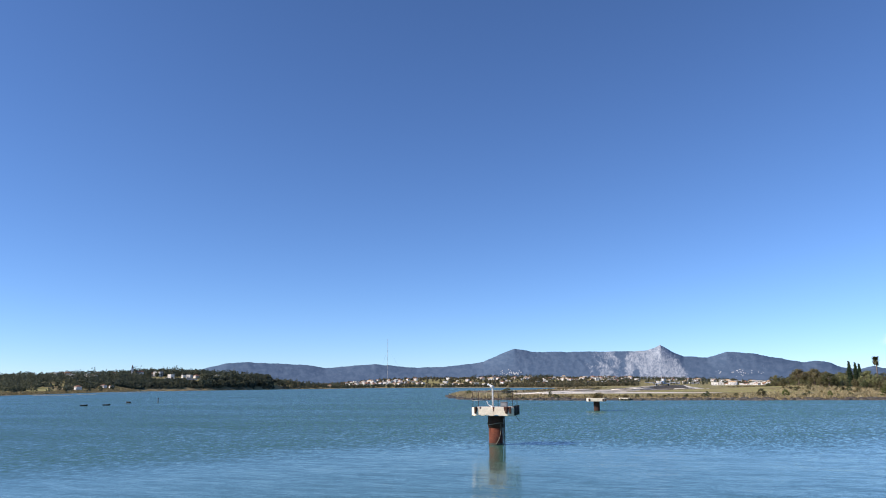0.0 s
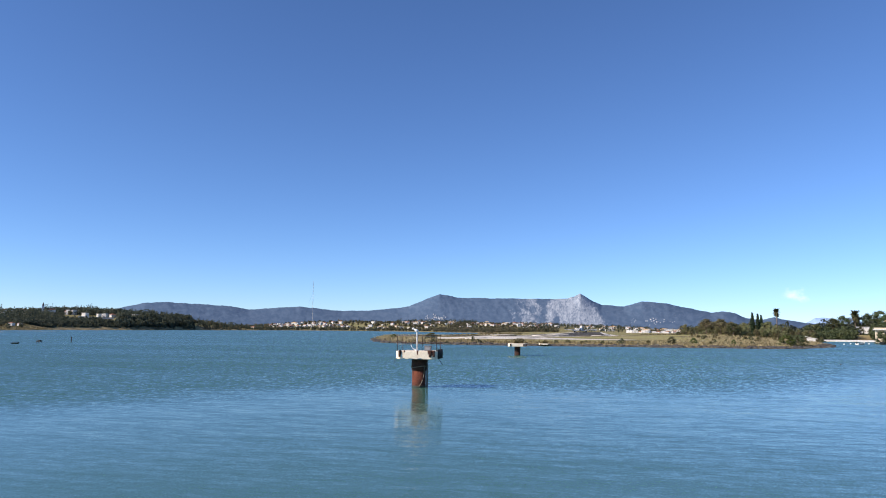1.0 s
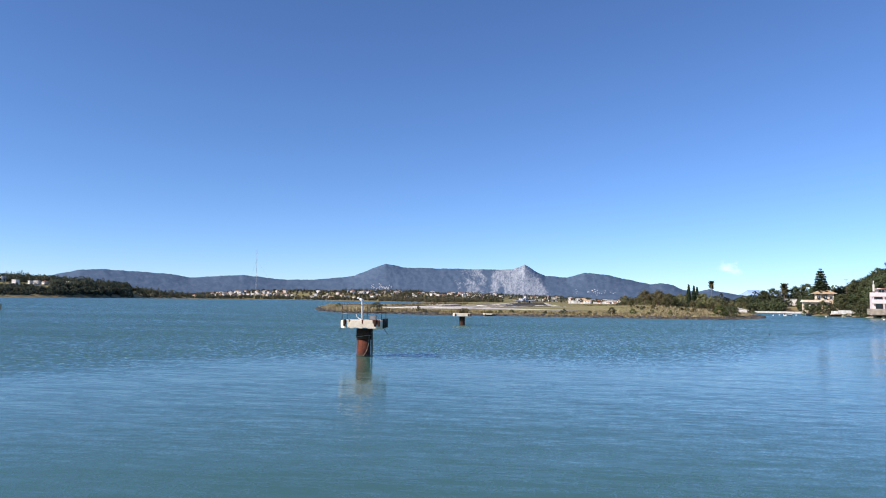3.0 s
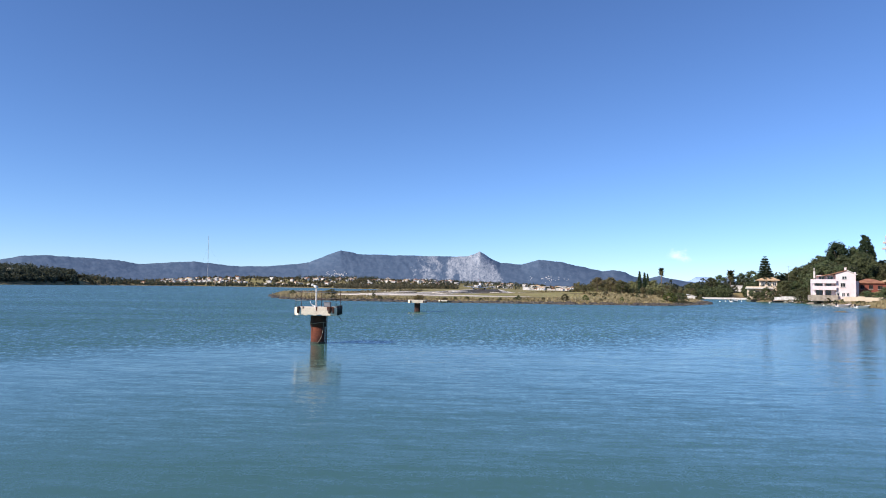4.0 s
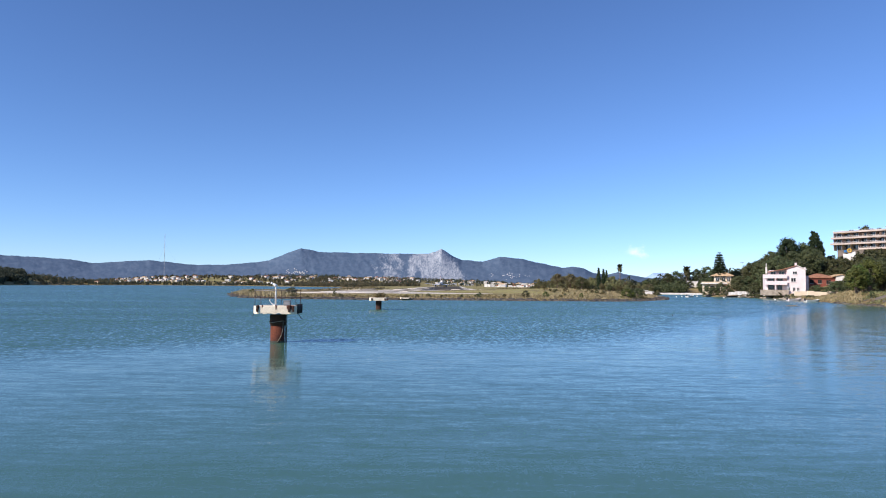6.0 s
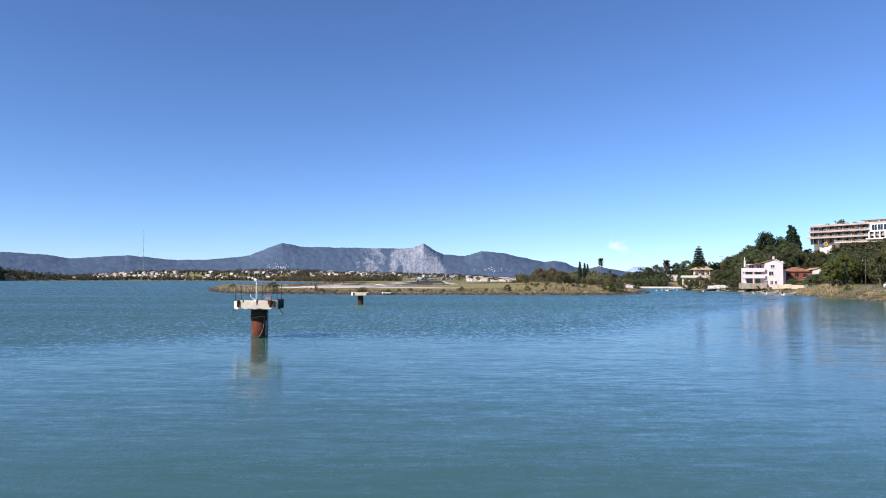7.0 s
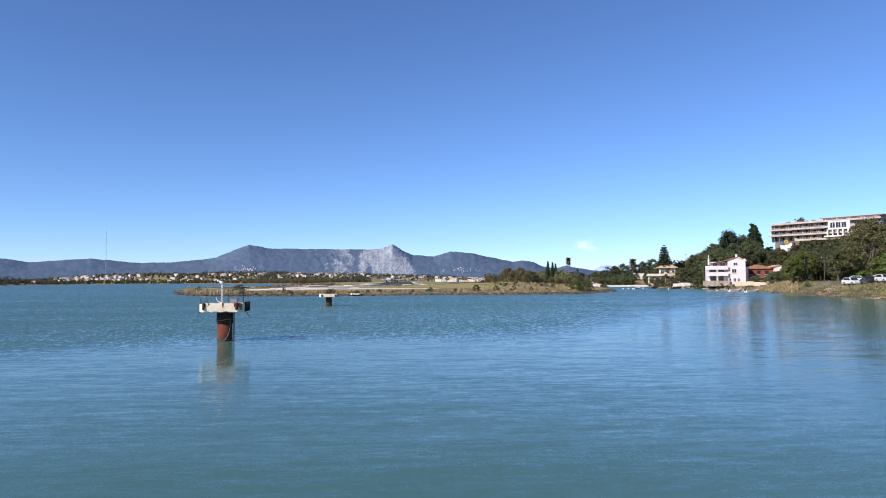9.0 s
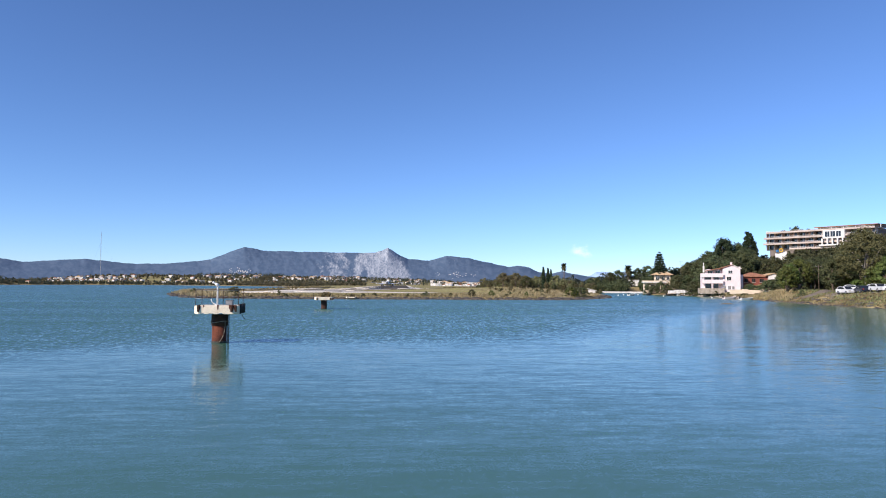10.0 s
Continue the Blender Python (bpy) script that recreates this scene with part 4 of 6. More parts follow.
small_pier((-11.27, 102.4, 0), 2.7, 1.72, 0.45, "white concrete platform on a dark pile with dry weeds on top", True)
low = small_pier((-12.08, 167.3, 0), 2.5, 0.58, 0.3, "low white concrete platform close to the reedy shore", True)

# posts, floats and boats out in the lagoon
def mooring(name, az, d, build, label, category):
    p = pol(az, d, 0)
    ob = thing(name, Matrix.Translation(p) @ Matrix.Scale(0.7 if "boat" in name or "trap" in name else 0.5 if name == "buoy" else 1.0, 4), label, category)
    build(ob)


mooring("channel_post", -39.85, 190, lambda o: (part("post", Shape().tube([(0, 0, -2), (0.03, 0, 1.05)], 0.09, 8), "dark_rust", o), part("top_mark", Shape().box((0.03, 0, 1.1), (0.24, 0.24, 0.3), 0, 0.04), "dark_metal", o)), "thin dark channel post standing in the water", "post")
mooring("fish_trap", -41.83, 181, lambda o: (part("frame", Shape().box((0, 0, 0.45), (1.3, 1.0, 0.08), 0.3, 0.02), "dark_rust", o), [part("leg", Shape().tube([(x, y, -1.5), (x, y, 1.0)], 0.05, 6), "dark_rust", o) for x in (-0.6, 0.6) for y in (-0.4, 0.4)],
        part("net", Shape().box((0, 0, 0.62), (1.1, 0.8, 0.5), 0.3, 0.12), "weed", o)), "dark netted fish trap on posts in the water", "fish trap")
for az, d in ((-43.28, 172), (-44.73, 170)):
    mooring("rowing_boat", az, d, lambda o: (part("hull", Shape().add([(-1.5, 0, 0.35), (-1.2, -0.55, 0.3), (0.9, -0.5, 0.32), (1.6, 0, 0.5), (0.9, 0.5, 0.32), (-1.2, 0.55, 0.3), (-1.2, 0, -0.15), (1.1, 0, -0.15)],
            [(0, 1, 6), (1, 2, 7, 6), (2, 3, 7), (3, 4, 7), (4, 5, 6, 7), (5, 0, 6), (0, 5, 4, 3, 2, 1)]), "dark_metal", o), part("thwart", Shape().box((0, 0, 0.38), (0.3, 0.9, 0.05)), "wood", o)), "small dark rowing boat moored in the lagoon", "boat")

mooring("buoy", 16.9, 92, lambda o: (part("float", Shape().tube([(0, 0, -0.2), (0, 0, 0.12), (0, 0, 0.26)], [0.14, 0.17, 0.06], 12), "dark_metal", o), part("stem", Shape().tube([(0, 0, 0.2), (0, 0, 0.5)], 0.02, 6), "dark_metal", o)), "small dark mooring buoy floating in the cove", "buoy")

for az, d in ((17.2, 250), (17.6, 262), (18.7, 268), (20.6, 240), (24.1, 215)):
    mooring("buoy", az, d, lambda o: (part("float", Shape().tube([(0, 0, -0.3), (0, 0, 0.3), (0, 0, 0.6)], [0.35, 0.5, 0.15], 12), "white_paint", o), part("ring", Shape().tube([(0, 0, 0.55), (0, 0, 0.8)], 0.06, 6), "grey_metal", o)), "small white mooring buoy on the cove", "buoy")
log = thing("driftwood_log", Matrix.Translation(pol(25.2, 148, 0.02)) @ Matrix.Rotation(radians(-14), 4, "Z"), "dark driftwood log floating on the cove", "driftwood")
part("log", Shape().tube([(-1.2, 0, 0), (-0.3, 0.06, 0.06), (0.6, -0.05, 0.05), (1.3, 0.02, 0.0)], [0.07, 0.13, 0.12, 0.05], 8), "bark", log)
part("branch", Shape().tube([(0.3, 0, 0.1), (0.55, 0.1, 0.32)], [0.04, 0.02], 6), "bark", log)

# ---------------------------------------------------------------- aeroplane on the runway
def airliner(place):
    jet = thing("airliner", Matrix.Translation(place), "white twin-engine airliner with red and white tail on the runway", "aeroplane")
    # built nose towards +y, wheels on z = 0
    s = Shape()
    prof = [(-18.8, 0.25, 4.9), (-17.5, 0.6, 4.75), (-14, 1.15, 4.3), (-9, 1.75, 3.85), (-5, 1.97, 3.65), (8, 1.97, 3.65), (13, 1.9, 3.6), (16.5, 1.4, 3.35), (18.3, 0.7, 3.15), (18.8, 0.1, 3.1)]
    s.tube([(0, y, z) for y, r, z in prof], [r for y, r, z in prof], 24)
    part("fuselage", s, "plane_white", jet)
    for side in (-1, 1):
        def wing_sheet(pts):
            """Upper and lower skin between root and tip chords: (x, leading y, trailing y, z, thickness)."""
            q = Shape()
            for (x0, l0, t0, z0, h0), (x1, l1, t1, z1, h1) in zip(pts, pts[1:]):
                ring0 = [(side * x0, l0, z0), (side * x0, l0 - (l0 - t0) * 0.3, z0 + h0), (side * x0, t0, z0), (side * x0, l0 - (l0 - t0) * 0.3, z0 - h0)]
                ring1 = [(side * x1, l1, z1), (side * x1, l1 - (l1 - t1) * 0.3, z1 + h1), (side * x1, t1, z1), (side * x1, l1 - (l1 - t1) * 0.3, z1 - h1)]
                q.add(ring0 + ring1, [(i, (i + 1) % 4, (i + 1) % 4 + 4, i + 4) for i in range(4)] + [(0, 1, 2, 3), (7, 6, 5, 4)])
            return q
        wing = part("wing", wing_sheet([(0.8, 5.0, -2.2, 2.75, 0.45), (6.2, 2.2, -2.4, 3.15, 0.3), (16.6, -3.3, -4.9, 4.15, 0.1)]), "plane_white", jet)
        part("winglet", wing_sheet([(16.6, -3.4, -4.9, 4.15, 0.06), (16.95, -4.0, -5.1, 5.2, 0.04)]), "plane_grey", wing)
        part("flap", wing_sheet([(1.9, -2.1, -3.9, 2.55, 0.08), (6.2, -2.3, -3.9, 2.9, 0.07), (12.3, -3.5, -4.9, 3.55, 0.06)]), "plane_white", wing, "lowered white flap")
        for x in (4.2, 8.3, 11.0):
            part("flap_fairing", Shape().tube([(side * x, -0.8 - x * 0.2, 2.75 + 0.07 * x), (side * x, -2.6 - x * 0.2, 2.45 + 0.07 * x), (side * x, -4.0 - x * 0.15, 2.35 + 0.07 * x)], [0.12, 0.22, 0.05], 8), "plane_white", wing)
        engine = part("engine", Shape().tube([(side * 5.75, 6.2, 1.75), (side * 5.75, 5.6, 1.75), (side * 5.75, 3.6, 1.75), (side * 5.75, 1.9, 1.8)], [1.0, 1.15, 1.12, 0.85], 22), "plane_white", jet, "white engine nacelle")
        part("exhaust", Shape().tube([(side * 5.75, 2.0, 1.8), (side * 5.75, 1.84, 1.8), (side * 5.75, 0.9, 1.82)], [0.8, 0.78, 0.3], 18), "dark_metal", engine, "dark exhaust")
        part("pylon", Shape().box((side * 5.75, 2.6, 2.75), (0.3, 3.4, 0.7), 0, 0.1), "plane_grey", engine)
        part("tailplane", wing_sheet([(0.5, -14.6, -18.0, 4.9, 0.2), (6.2, -17.3, -19.0, 5.45, 0.07)]), "plane_grey", jet)
        gear = part("main_gear", Shape().tube([(side * 3.8, -1.4, 2.8), (side * 3.8, -1.4, 0.6)], 0.16, 10), "grey_metal", jet)
        for dx in (-0.46, 0.46):
            part("wheel", Shape().tube([(side * 3.8 + dx - 0.2, -1.4, 0.58), (side * 3.8 + dx + 0.2, -1.4, 0.58)], 0.58, 18), "rubber", gear)
    s = Shape().prism([(-12.6, 5.3), (-17.2, 11.3), (-18.8, 11.3), (-18.2, 5.0)], -0.14, 0.14, Matrix.Rotation(radians(90), 4, "Z"))
    fin = part("fin", s, "plane_white", jet, "upright tail fin with red tip")
    part("fin_tip", Shape().prism([(-15.8, 9.4), (-17.25, 11.35), (-18.85, 11.35), (-18.55, 9.4)], -0.16, 0.16, Matrix.Rotation(radians(90), 4, "Z")), "plane_red", fin, "red painted tip")
    gear = part("nose_gear", Shape().tube([(0, 11.5, 2.0), (0, 11.5, 0.4)], 0.1, 8), "grey_metal", jet)
    for dx in (-0.25, 0.25):
        part("wheel", Shape().tube([(dx - 0.1, 11.5, 0.38), (dx + 0.1, 11.5, 0.38)], 0.38, 14), "rubber", gear)


airliner((-16.6, 745, 1.06))


# ---------------------------------------------------------------- shore plants and stones
def scatter(n, seed, az0, az1, d0, d1, keep):
    """Random places on land for which keep(x, y, inland) holds."""
    g = np.random.default_rng(seed)
    a = np.radians(g.uniform(az0, az1, n))
    d = np.sqrt(g.uniform(d0 * d0, d1 * d1, n))
    x, y = d * np.sin(a), d * np.cos(a)
    s = inland(x, y)
    ok = keep(x, y, s, g)
    return x[ok], y[ok], ground_z(x[ok], y[ok], s[ok]), s[ok], g


def blades(name, x, y, z, tall, wide, g, material, label, category="reeds", bend=0.25):
    n = len(x)
    a = g.random(n) * np.pi
    t = np.stack([np.cos(a), np.sin(a), 0 * a], 1) * (wide * (0.6 + 0.8 * g.random(n)))[:, None]
    p = np.stack([x, y, z - 0.05], 1)
    tip = p + np.stack([g.normal(0, bend, n) * tall, g.normal(0, bend, n) * tall, tall * (0.7 + 0.6 * g.random(n))], 1)
    v = np.stack([p - t, p + t, tip + t * 0.45, tip - t * 0.45], 1).reshape(-1, 3)
    me = bpy.data.meshes.new(name)
    me.from_pydata(v.tolist(), [], np.arange(len(v)).reshape(-1, 4).tolist())
    me.materials.append(M[material])
    me.update()
    tagged(new(name, me), label, category, kind="stuff")


x, y, z, s, g = scatter(90000, 1, -19, 17, 162, 320, lambda x, y, s, g: (s > 0.2) & (s < 26) & (np.degrees(np.arctan2(x, y)) < 16.5) & (g.random(len(x)) < np.exp(-s / 14)) & ((y < 212) | (np.abs(x + 5) > 62)))
blades("marsh_grass", x, y, z, 0.12 + 0.26 * g.random(len(x)), 0.16, g, "marsh", "brown marsh plants along the shore of the spit", bend=0.6)
x, y, z, s, g = scatter(50000, 2, -18.2, -8, 170, 330, lambda x, y, s, g: (s > 0.5) & (g.random(len(x)) < np.clip((-12.3 - np.degrees(np.arctan2(x, y))) / 4, 0.0, 1) * np.exp(-s / 30)))
blades("reed_bed", x, y, z, 0.35 + 0.55 * g.random(len(x)), 0.12, g, "reed", "tall golden reeds on the end of the spit", bend=0.3)
x, y, z, s, g = scatter(24000, 3, 4, 16.4, 166, 290, lambda x, y, s, g: (s > 1.5) & (s < 40) & (np.degrees(np.arctan2(x, y)) < 16.3) & (g.random(len(x)) < np.exp(-s / 22)))
blades("reed_bed", x, y, z, 0.16 + 0.3 * g.random(len(x)), 0.13, g, "reed", "dry straw-coloured grass near the water", bend=0.6)
x, y, z, s, g = scatter(34000, 4, 24, 42, 120, 240, lambda x, y, s, g: (s > 0.8) & (s < 9) & (g.random(len(x)) < 0.8))
blades("bank_grass", x, y, z, 0.1 + 0.28 * g.random(len(x)), 0.12, g, "marsh", "dry brown grass on the sloping bank", bend=0.6)
x, y, z, s, g = scatter(60000, 5, -53, -38, 440, 1000, lambda x, y, s, g: (s > 1) & (s < 38) & (np.degrees(np.arctan2(x, y)) < -41))
blades("reed_bed", x, y, z, 0.5 + 0.5 * g.random(len(x)), 0.35, g, "marsh", "brown reed marsh on the far lagoon shore")


def stones(name, x, y, z, size, g, label):
    s = Shape()
    for px, py, pz, r in zip(x, y, z, size):
        k = 7
        v = [(px, py, pz + r * 0.55)]
        for ring, (rr, zz) in enumerate(((0.75, 0.35), (1.0, -0.1))):
            v += [(px + r * rr * (0.75 + 0.5 * g.random()) * math.cos(6.283 * i / k), py + r * rr * (0.75 + 0.5 * g.random()) * math.sin(6.283 * i / k), pz + r * zz * (0.7 + 0.6 * g.random())) for i in range(k)]
        f = [(0, 1 + i, 1 + (i + 1) % k) for i in range(k)] + [(1 + i, 1 + k + i, 1 + k + (i + 1) % k, 1 + (i + 1) % k) for i in range(k)]
        s.add(v, f)
    return tagged(part(name, s, "rock"), label, "rocks", kind="stuff")


x, y, z, s, g = scatter(74000, 6, -18, 16.6, 160, 260, lambda x, y, s, g: (s > -1.2) & (s < 1.8) & (g.random(len(x)) < 0.9))
stones("shore_rocks", x, y, np.maximum(z, -0.1), 0.15 + 0.65 * g.random(len(x)) ** 2.2, g, "dark and pale stones along the waterline of the spit")
x, y, z, s, g = scatter(40000, 7, 23, 42, 118, 280, lambda x, y, s, g: (s > -0.8) & (s < 4) & (g.random(len(x)) < 0.34))
stones("shore_rocks", x, y, z, 0.12 + 0.5 * g.random(len(x)) ** 2.6, g, "brown and pale rubble stones on the bank")

# low bushes along the shore of the spit
g = random.Random(8)
for az, d, h, sp in ((1.9, 178, 1.5, 0.9), (5.6, 176, 2.0, 1.2), (7.2, 180, 1.7, 1.2), (-9.8, 184, 1.6, 0.9), (10.0, 182, 1.4, 1.0), (13.6, 183, 2.6, 1.7), (14.4, 188, 2.7, 1.6), (14.0, 196, 2.6, 1.4),
                     (-13.2, 200, 2.3, 1.8), (-2.2, 180, 0.9, 1.0), (-16.2, 214, 1.8, 1.5), (8.7, 190, 1.1, 0.9)):
    tree("bush", 40 + g.choice((0, 1, 3)), on_ground(az, d, -0.15), h, "low dark green bush on the shore of the spit", "bush", sp, turn=g.random() * 6, group="shore bushes")

for k in range(20):
    az = g.uniform(-14, 15.5)
    tree("bush", g.choice((41, 44, 40, 46)), on_ground(az, g.uniform(175, 186) + max(0, az - 8) * 2.6, -0.15), g.uniform(0.45, 0.95), "low dark bush among the dry grass of the shore", "bush", g.uniform(1.5, 2.2), turn=g.random() * 6, group="shore bushes")

# scrub and trees behind the runway field
for k in range(178):
    az = g.uniform(6.0, 16.2)
    d = g.uniform(285, 400)
    h = g.choice((g.uniform(2.0, 4.5), g.uniform(4.0, 8.6))) * float(np.interp(az, [6, 7.5, 9, 10, 10.4, 11, 12.4, 13, 16.2], [0.5, 0.9, 0.95, 0.75, 0.55, 0.95, 0.95, 0.62, 0.55])) * d / 330 * 0.93

    kind = g.choice(("bush", "round", "bush", "wide"))
    tree(kind, g.choice((41, 44, 80, 81, 82)), on_ground(az, d, -0.2), h, "olive green scrub tree behind the grass field", "tree", 1.15 if kind != "bush" else 1.0, turn=g.random() * 6, group="field scrub trees")
for k in range(24):
    az, d = g.uniform(7.5, 15.6), g.uniform(228, 275)
    tree("bush", g.choice((80, 81, 82, 41, 44)), on_ground(az, d, -0.2), g.uniform(0.6, 1.6), "low pale olive shrub in the dry grass", "bush", g.uniform(0.9, 1.5), turn=g.random() * 6, group="field shrubs")
for az, d, h in ((11.35, 318, 10.2), (11.72, 322, 9.9), (11.95, 320, 9.4)):
    tree("cypress", 50, on_ground(az, d, -0.2), h, "narrow dark cypress tree above the scrub", "tree", 1.05, group="cypresses")
palm_tree(on_ground(12.98, 345, -0.2), 12.7, 1.75, "tall thin fan palm standing above the scrub", 3, True)
palm_tree(on_ground(17.95, 365, -0.2), 9.8, 2.6, "broad palm among round trees behind the sea wall", 4, True)

# trees behind the sea wall
for az, d, h, kind in ((16.6, 360, 9.5, "round"), (17.2, 372, 10.5, "wide"), (17.5, 350, 5.5, "bush"), (16.2, 355, 6.0, "bush"), (18.7, 368, 10.0, "round"), (19.4, 372, 11.0, "wide"), (19.9, 360, 9.0, "round"), (18.2, 350, 5.0, "bush"), (19.0, 346, 4.5, "bush"),
                       (16.9, 345, 4.0, "bush"), (15.6, 350, 8.0, "round"), (20.4, 345, 8.5, "round"), (15.0, 360, 6.5, "round")):
    tree(kind, 40 + g.choice((0, 2, 5)), on_ground(az, d, -0.2), h * 0.8, "dense dark green tree behind the white sea wall", "tree", 1.1, turn=g.random() * 6, group="sea wall trees")
tree("norfolk", 51, on_ground(20.32, 292, -0.2), 16.2, "tall tiered Norfolk pine beside the cream house", "tree", 1.15)


# ---------------------------------------------------------------- houses on the east shore
def facing(az, d, z=None, swing=0.0):
    """A frame at a place on the ground whose x runs to the viewer's right and y away from the viewer."""
    p = on_ground(az, d) if z is None else pol(az, d, z)
    return Matrix.Translation(p) @ Matrix.Rotation(radians(-az + swing), 4, "Z")


def window(parent, x, z, w, h, y=0.0, sill=True, frame_mat="white_paint"):
    """A window set in a wall whose face is at y, looking towards -y."""
    ob = part("window", Shape().box((x, y + 0.02, z), (w, 0.12, h)), "glass", parent, "dark window pane")
    s = Shape()
    for dx in (-w / 2, 0, w / 2):
        s.box((x + dx, y - 0.05, z), (0.07, 0.06, h + 0.07))
    for dz in (-h / 2, h / 2):
        s.box((x, y - 0.05, z + dz), (w + 0.07, 0.06, 0.07))
    part("window_frame", s, frame_mat, ob)
    if sill:
        part("window_sill", Shape().box((x, y - 0.09, z - h / 2 - 0.06), (w + 0.2, 0.18, 0.07)), "concrete_white", ob)
    return ob


def hip_roof(x0, x1, y0, y1, z0, z1, over=0.5):
    """A tiled hip roof with a thick eave and a ridge along the longer side."""
    x0, x1, y0, y1 = x0 - over, x1 + over, y0 - over, y1 + over
    s, t = Shape(), 0.16
    dx, dy = (x1 - x0) / 2, (y1 - y0) / 2
    if dx > dy:
        ridge = [(x0 + dy, (y0 + y1) / 2, z1), (x1 - dy, (y0 + y1) / 2, z1)]
    else:
        ridge = [((x0 + x1) / 2, y0 + dx, z1), ((x0 + x1) / 2, y1 - dx, z1)]
    base = [(x0, y0), (x1, y0), (x1, y1), (x0, y1)]
    v = [(x, y, z0 - t) for x, y in base] + [(x, y, z0) for x, y in base] + ridge
    f = [(3, 2, 1, 0)] + [(i, (i + 1) % 4, (i + 1) % 4 + 4, i + 4) for i in range(4)]
    if dx > dy:
        f += [(4, 5, 9, 8), (5, 6, 9), (6, 7, 8, 9), (7, 4, 8)]
    else:
        f += [(4, 5, 8), (5, 6, 9, 8), (6, 7, 9), (7, 4, 8, 9)]
    s.add(v, f)
    s.tube([Vector(ridge[0]), Vector(ridge[1]) + Vector((0.001, 0.001, 0))], 0.1, 6)
    return s


def balcony(parent, x0, x1, y0, y1, z, material="pink_wall", solid=True):
    slab = part("balcony", Shape().box(((x0 + x1) / 2, (y0 + y1) / 2, z), (x1 - x0, y1 - y0, 0.22)), material, parent)
    if solid:
        s = Shape()
        s.box(((x0 + x1) / 2, y0 + 0.08, z + 0.56), (x1 - x0, 0.15, 0.9))
        s.box((x0 + 0.08, (y0 + y1) / 2 + 0.08, z + 0.56), (0.15, y1 - y0 - 0.16, 0.9))
        part("parapet", s, material, slab)
    else:
        s = Shape()
        k = max(2, int((x1 - x0) / 0.35))
        for i in range(k + 1):
            s.box((x0 + (x1 - x0) * i / k, y0 + 0.05, z + 0.56), (0.04, 0.04, 0.9))
        s.box(((x0 + x1) / 2, y0 + 0.05, z + 1.02), (x1 - x0, 0.06, 0.06))
        part("railing", s, "white_paint", slab)
    return slab


def pink_house():
    b = 2.2
    h = thing("house", facing(24.75, 240, -0.18, 6) @ Matrix.Scale(1.05, 4), "pale pink three-storey house with balconies and tiled sloping roof", "house")
    base = b - 1.2
    s = Shape()
    s.box((-2.2, 4.2, (base + 7.0) / 2), (6.0, 7.6, 7.0 - base))
    s.box((-1.6, 4.8, 7.7), (4.4, 6.4, 1.6))
    part("wall", s, "pink_wall", h, "recessed pink wall behind the balconies")
    gable = Shape().prism([(0.5, base), (5.4, base), (5.4, 8.6), (3.2, 9.65), (0.5, 8.75)], -0.8, 8.4)
    part("wall", gable, "pink_wall", h, "pale pink gable wall")
    part("wall", Shape().box((5.85, 3, (base + 6.9) / 2), (0.9, 5, 6.9 - base), 0, 0.0), "pink_wall", h)
    roof = Shape().prism([(-4.3, 7.95), (0.4, 8.85), (3.2, 9.8), (3.25, 9.95), (0.35, 9.03), (-4.35, 8.12)], -1.1, 8.6)
    part("roof", roof, "tile", h, "terracotta tiled sloping roof")
    part("roof", Shape().prism([(3.2, 9.8), (5.75, 8.55), (5.8, 8.7), (3.25, 9.95)], -1.05, 8.6), "white_wall", h, "pale verge and slope")
    part("parapet", Shape().box((5.2, -0.7, 8.95), (0.5, 0.4, 0.7)), "pink_wall", h)
    part("chimney", Shape().box((3.2, 2, 10.1), (0.5, 0.5, 1.0)).box((3.2, 2, 10.65), (0.65, 0.65, 0.12)), "pink_wall", h)
    part("chimney", Shape().box((-4.6, 3, 8.6), (0.45, 0.45, 2.0)).tube([(-4.6, 3, 9.5), (-4.6, 3, 10.6)], 0.12, 8), "white_wall", h)
    balcony(h, -5.8, 0.5, -1.6, 0.45, 6.25)
    balcony(h, -5.4, 0.5, -1.6, 0.45, 4.35)
    for x in (-5.1, -2.6):
        part("column", Shape().box((x, -1.35, 5.3), (0.28, 0.28, 1.9)), "pink_wall", h)
        part("column", Shape().box((x, -1.35, 3.0), (0.28, 0.28, 2.6)), "pink_wall", h)
    for x, z, w, hh in ((2.6, 7.75, 1.1, 0.8), (2.2, 5.7, 1.2, 1.1), (0.9, 3.1, 0.7, 1.0), (2.3, 3.0, 0.7, 1.0), (3.4, 3.0, 0.6, 0.9)):
        window(h, x, z, w, hh, -0.8)
    for x, z, w in ((-3.6, 5.45, 1.5), (-1.2, 5.45, 1.3), (-3.6, 3.4, 1.6), (-1.3, 3.3, 1.2)):
        window(h, x, z, w, 1.7, 0.4, False, "shutter")
    for x in (-2.9, -0.7):
        window(h, x, 7.65, 1.4, 1.0, 1.6, False)
    part("porch", Shape().box((-2.8, -0.4, 2.0), (7.4, 2.6, 1.6)), "stone_wall", h, "stone plinth below the balconies")


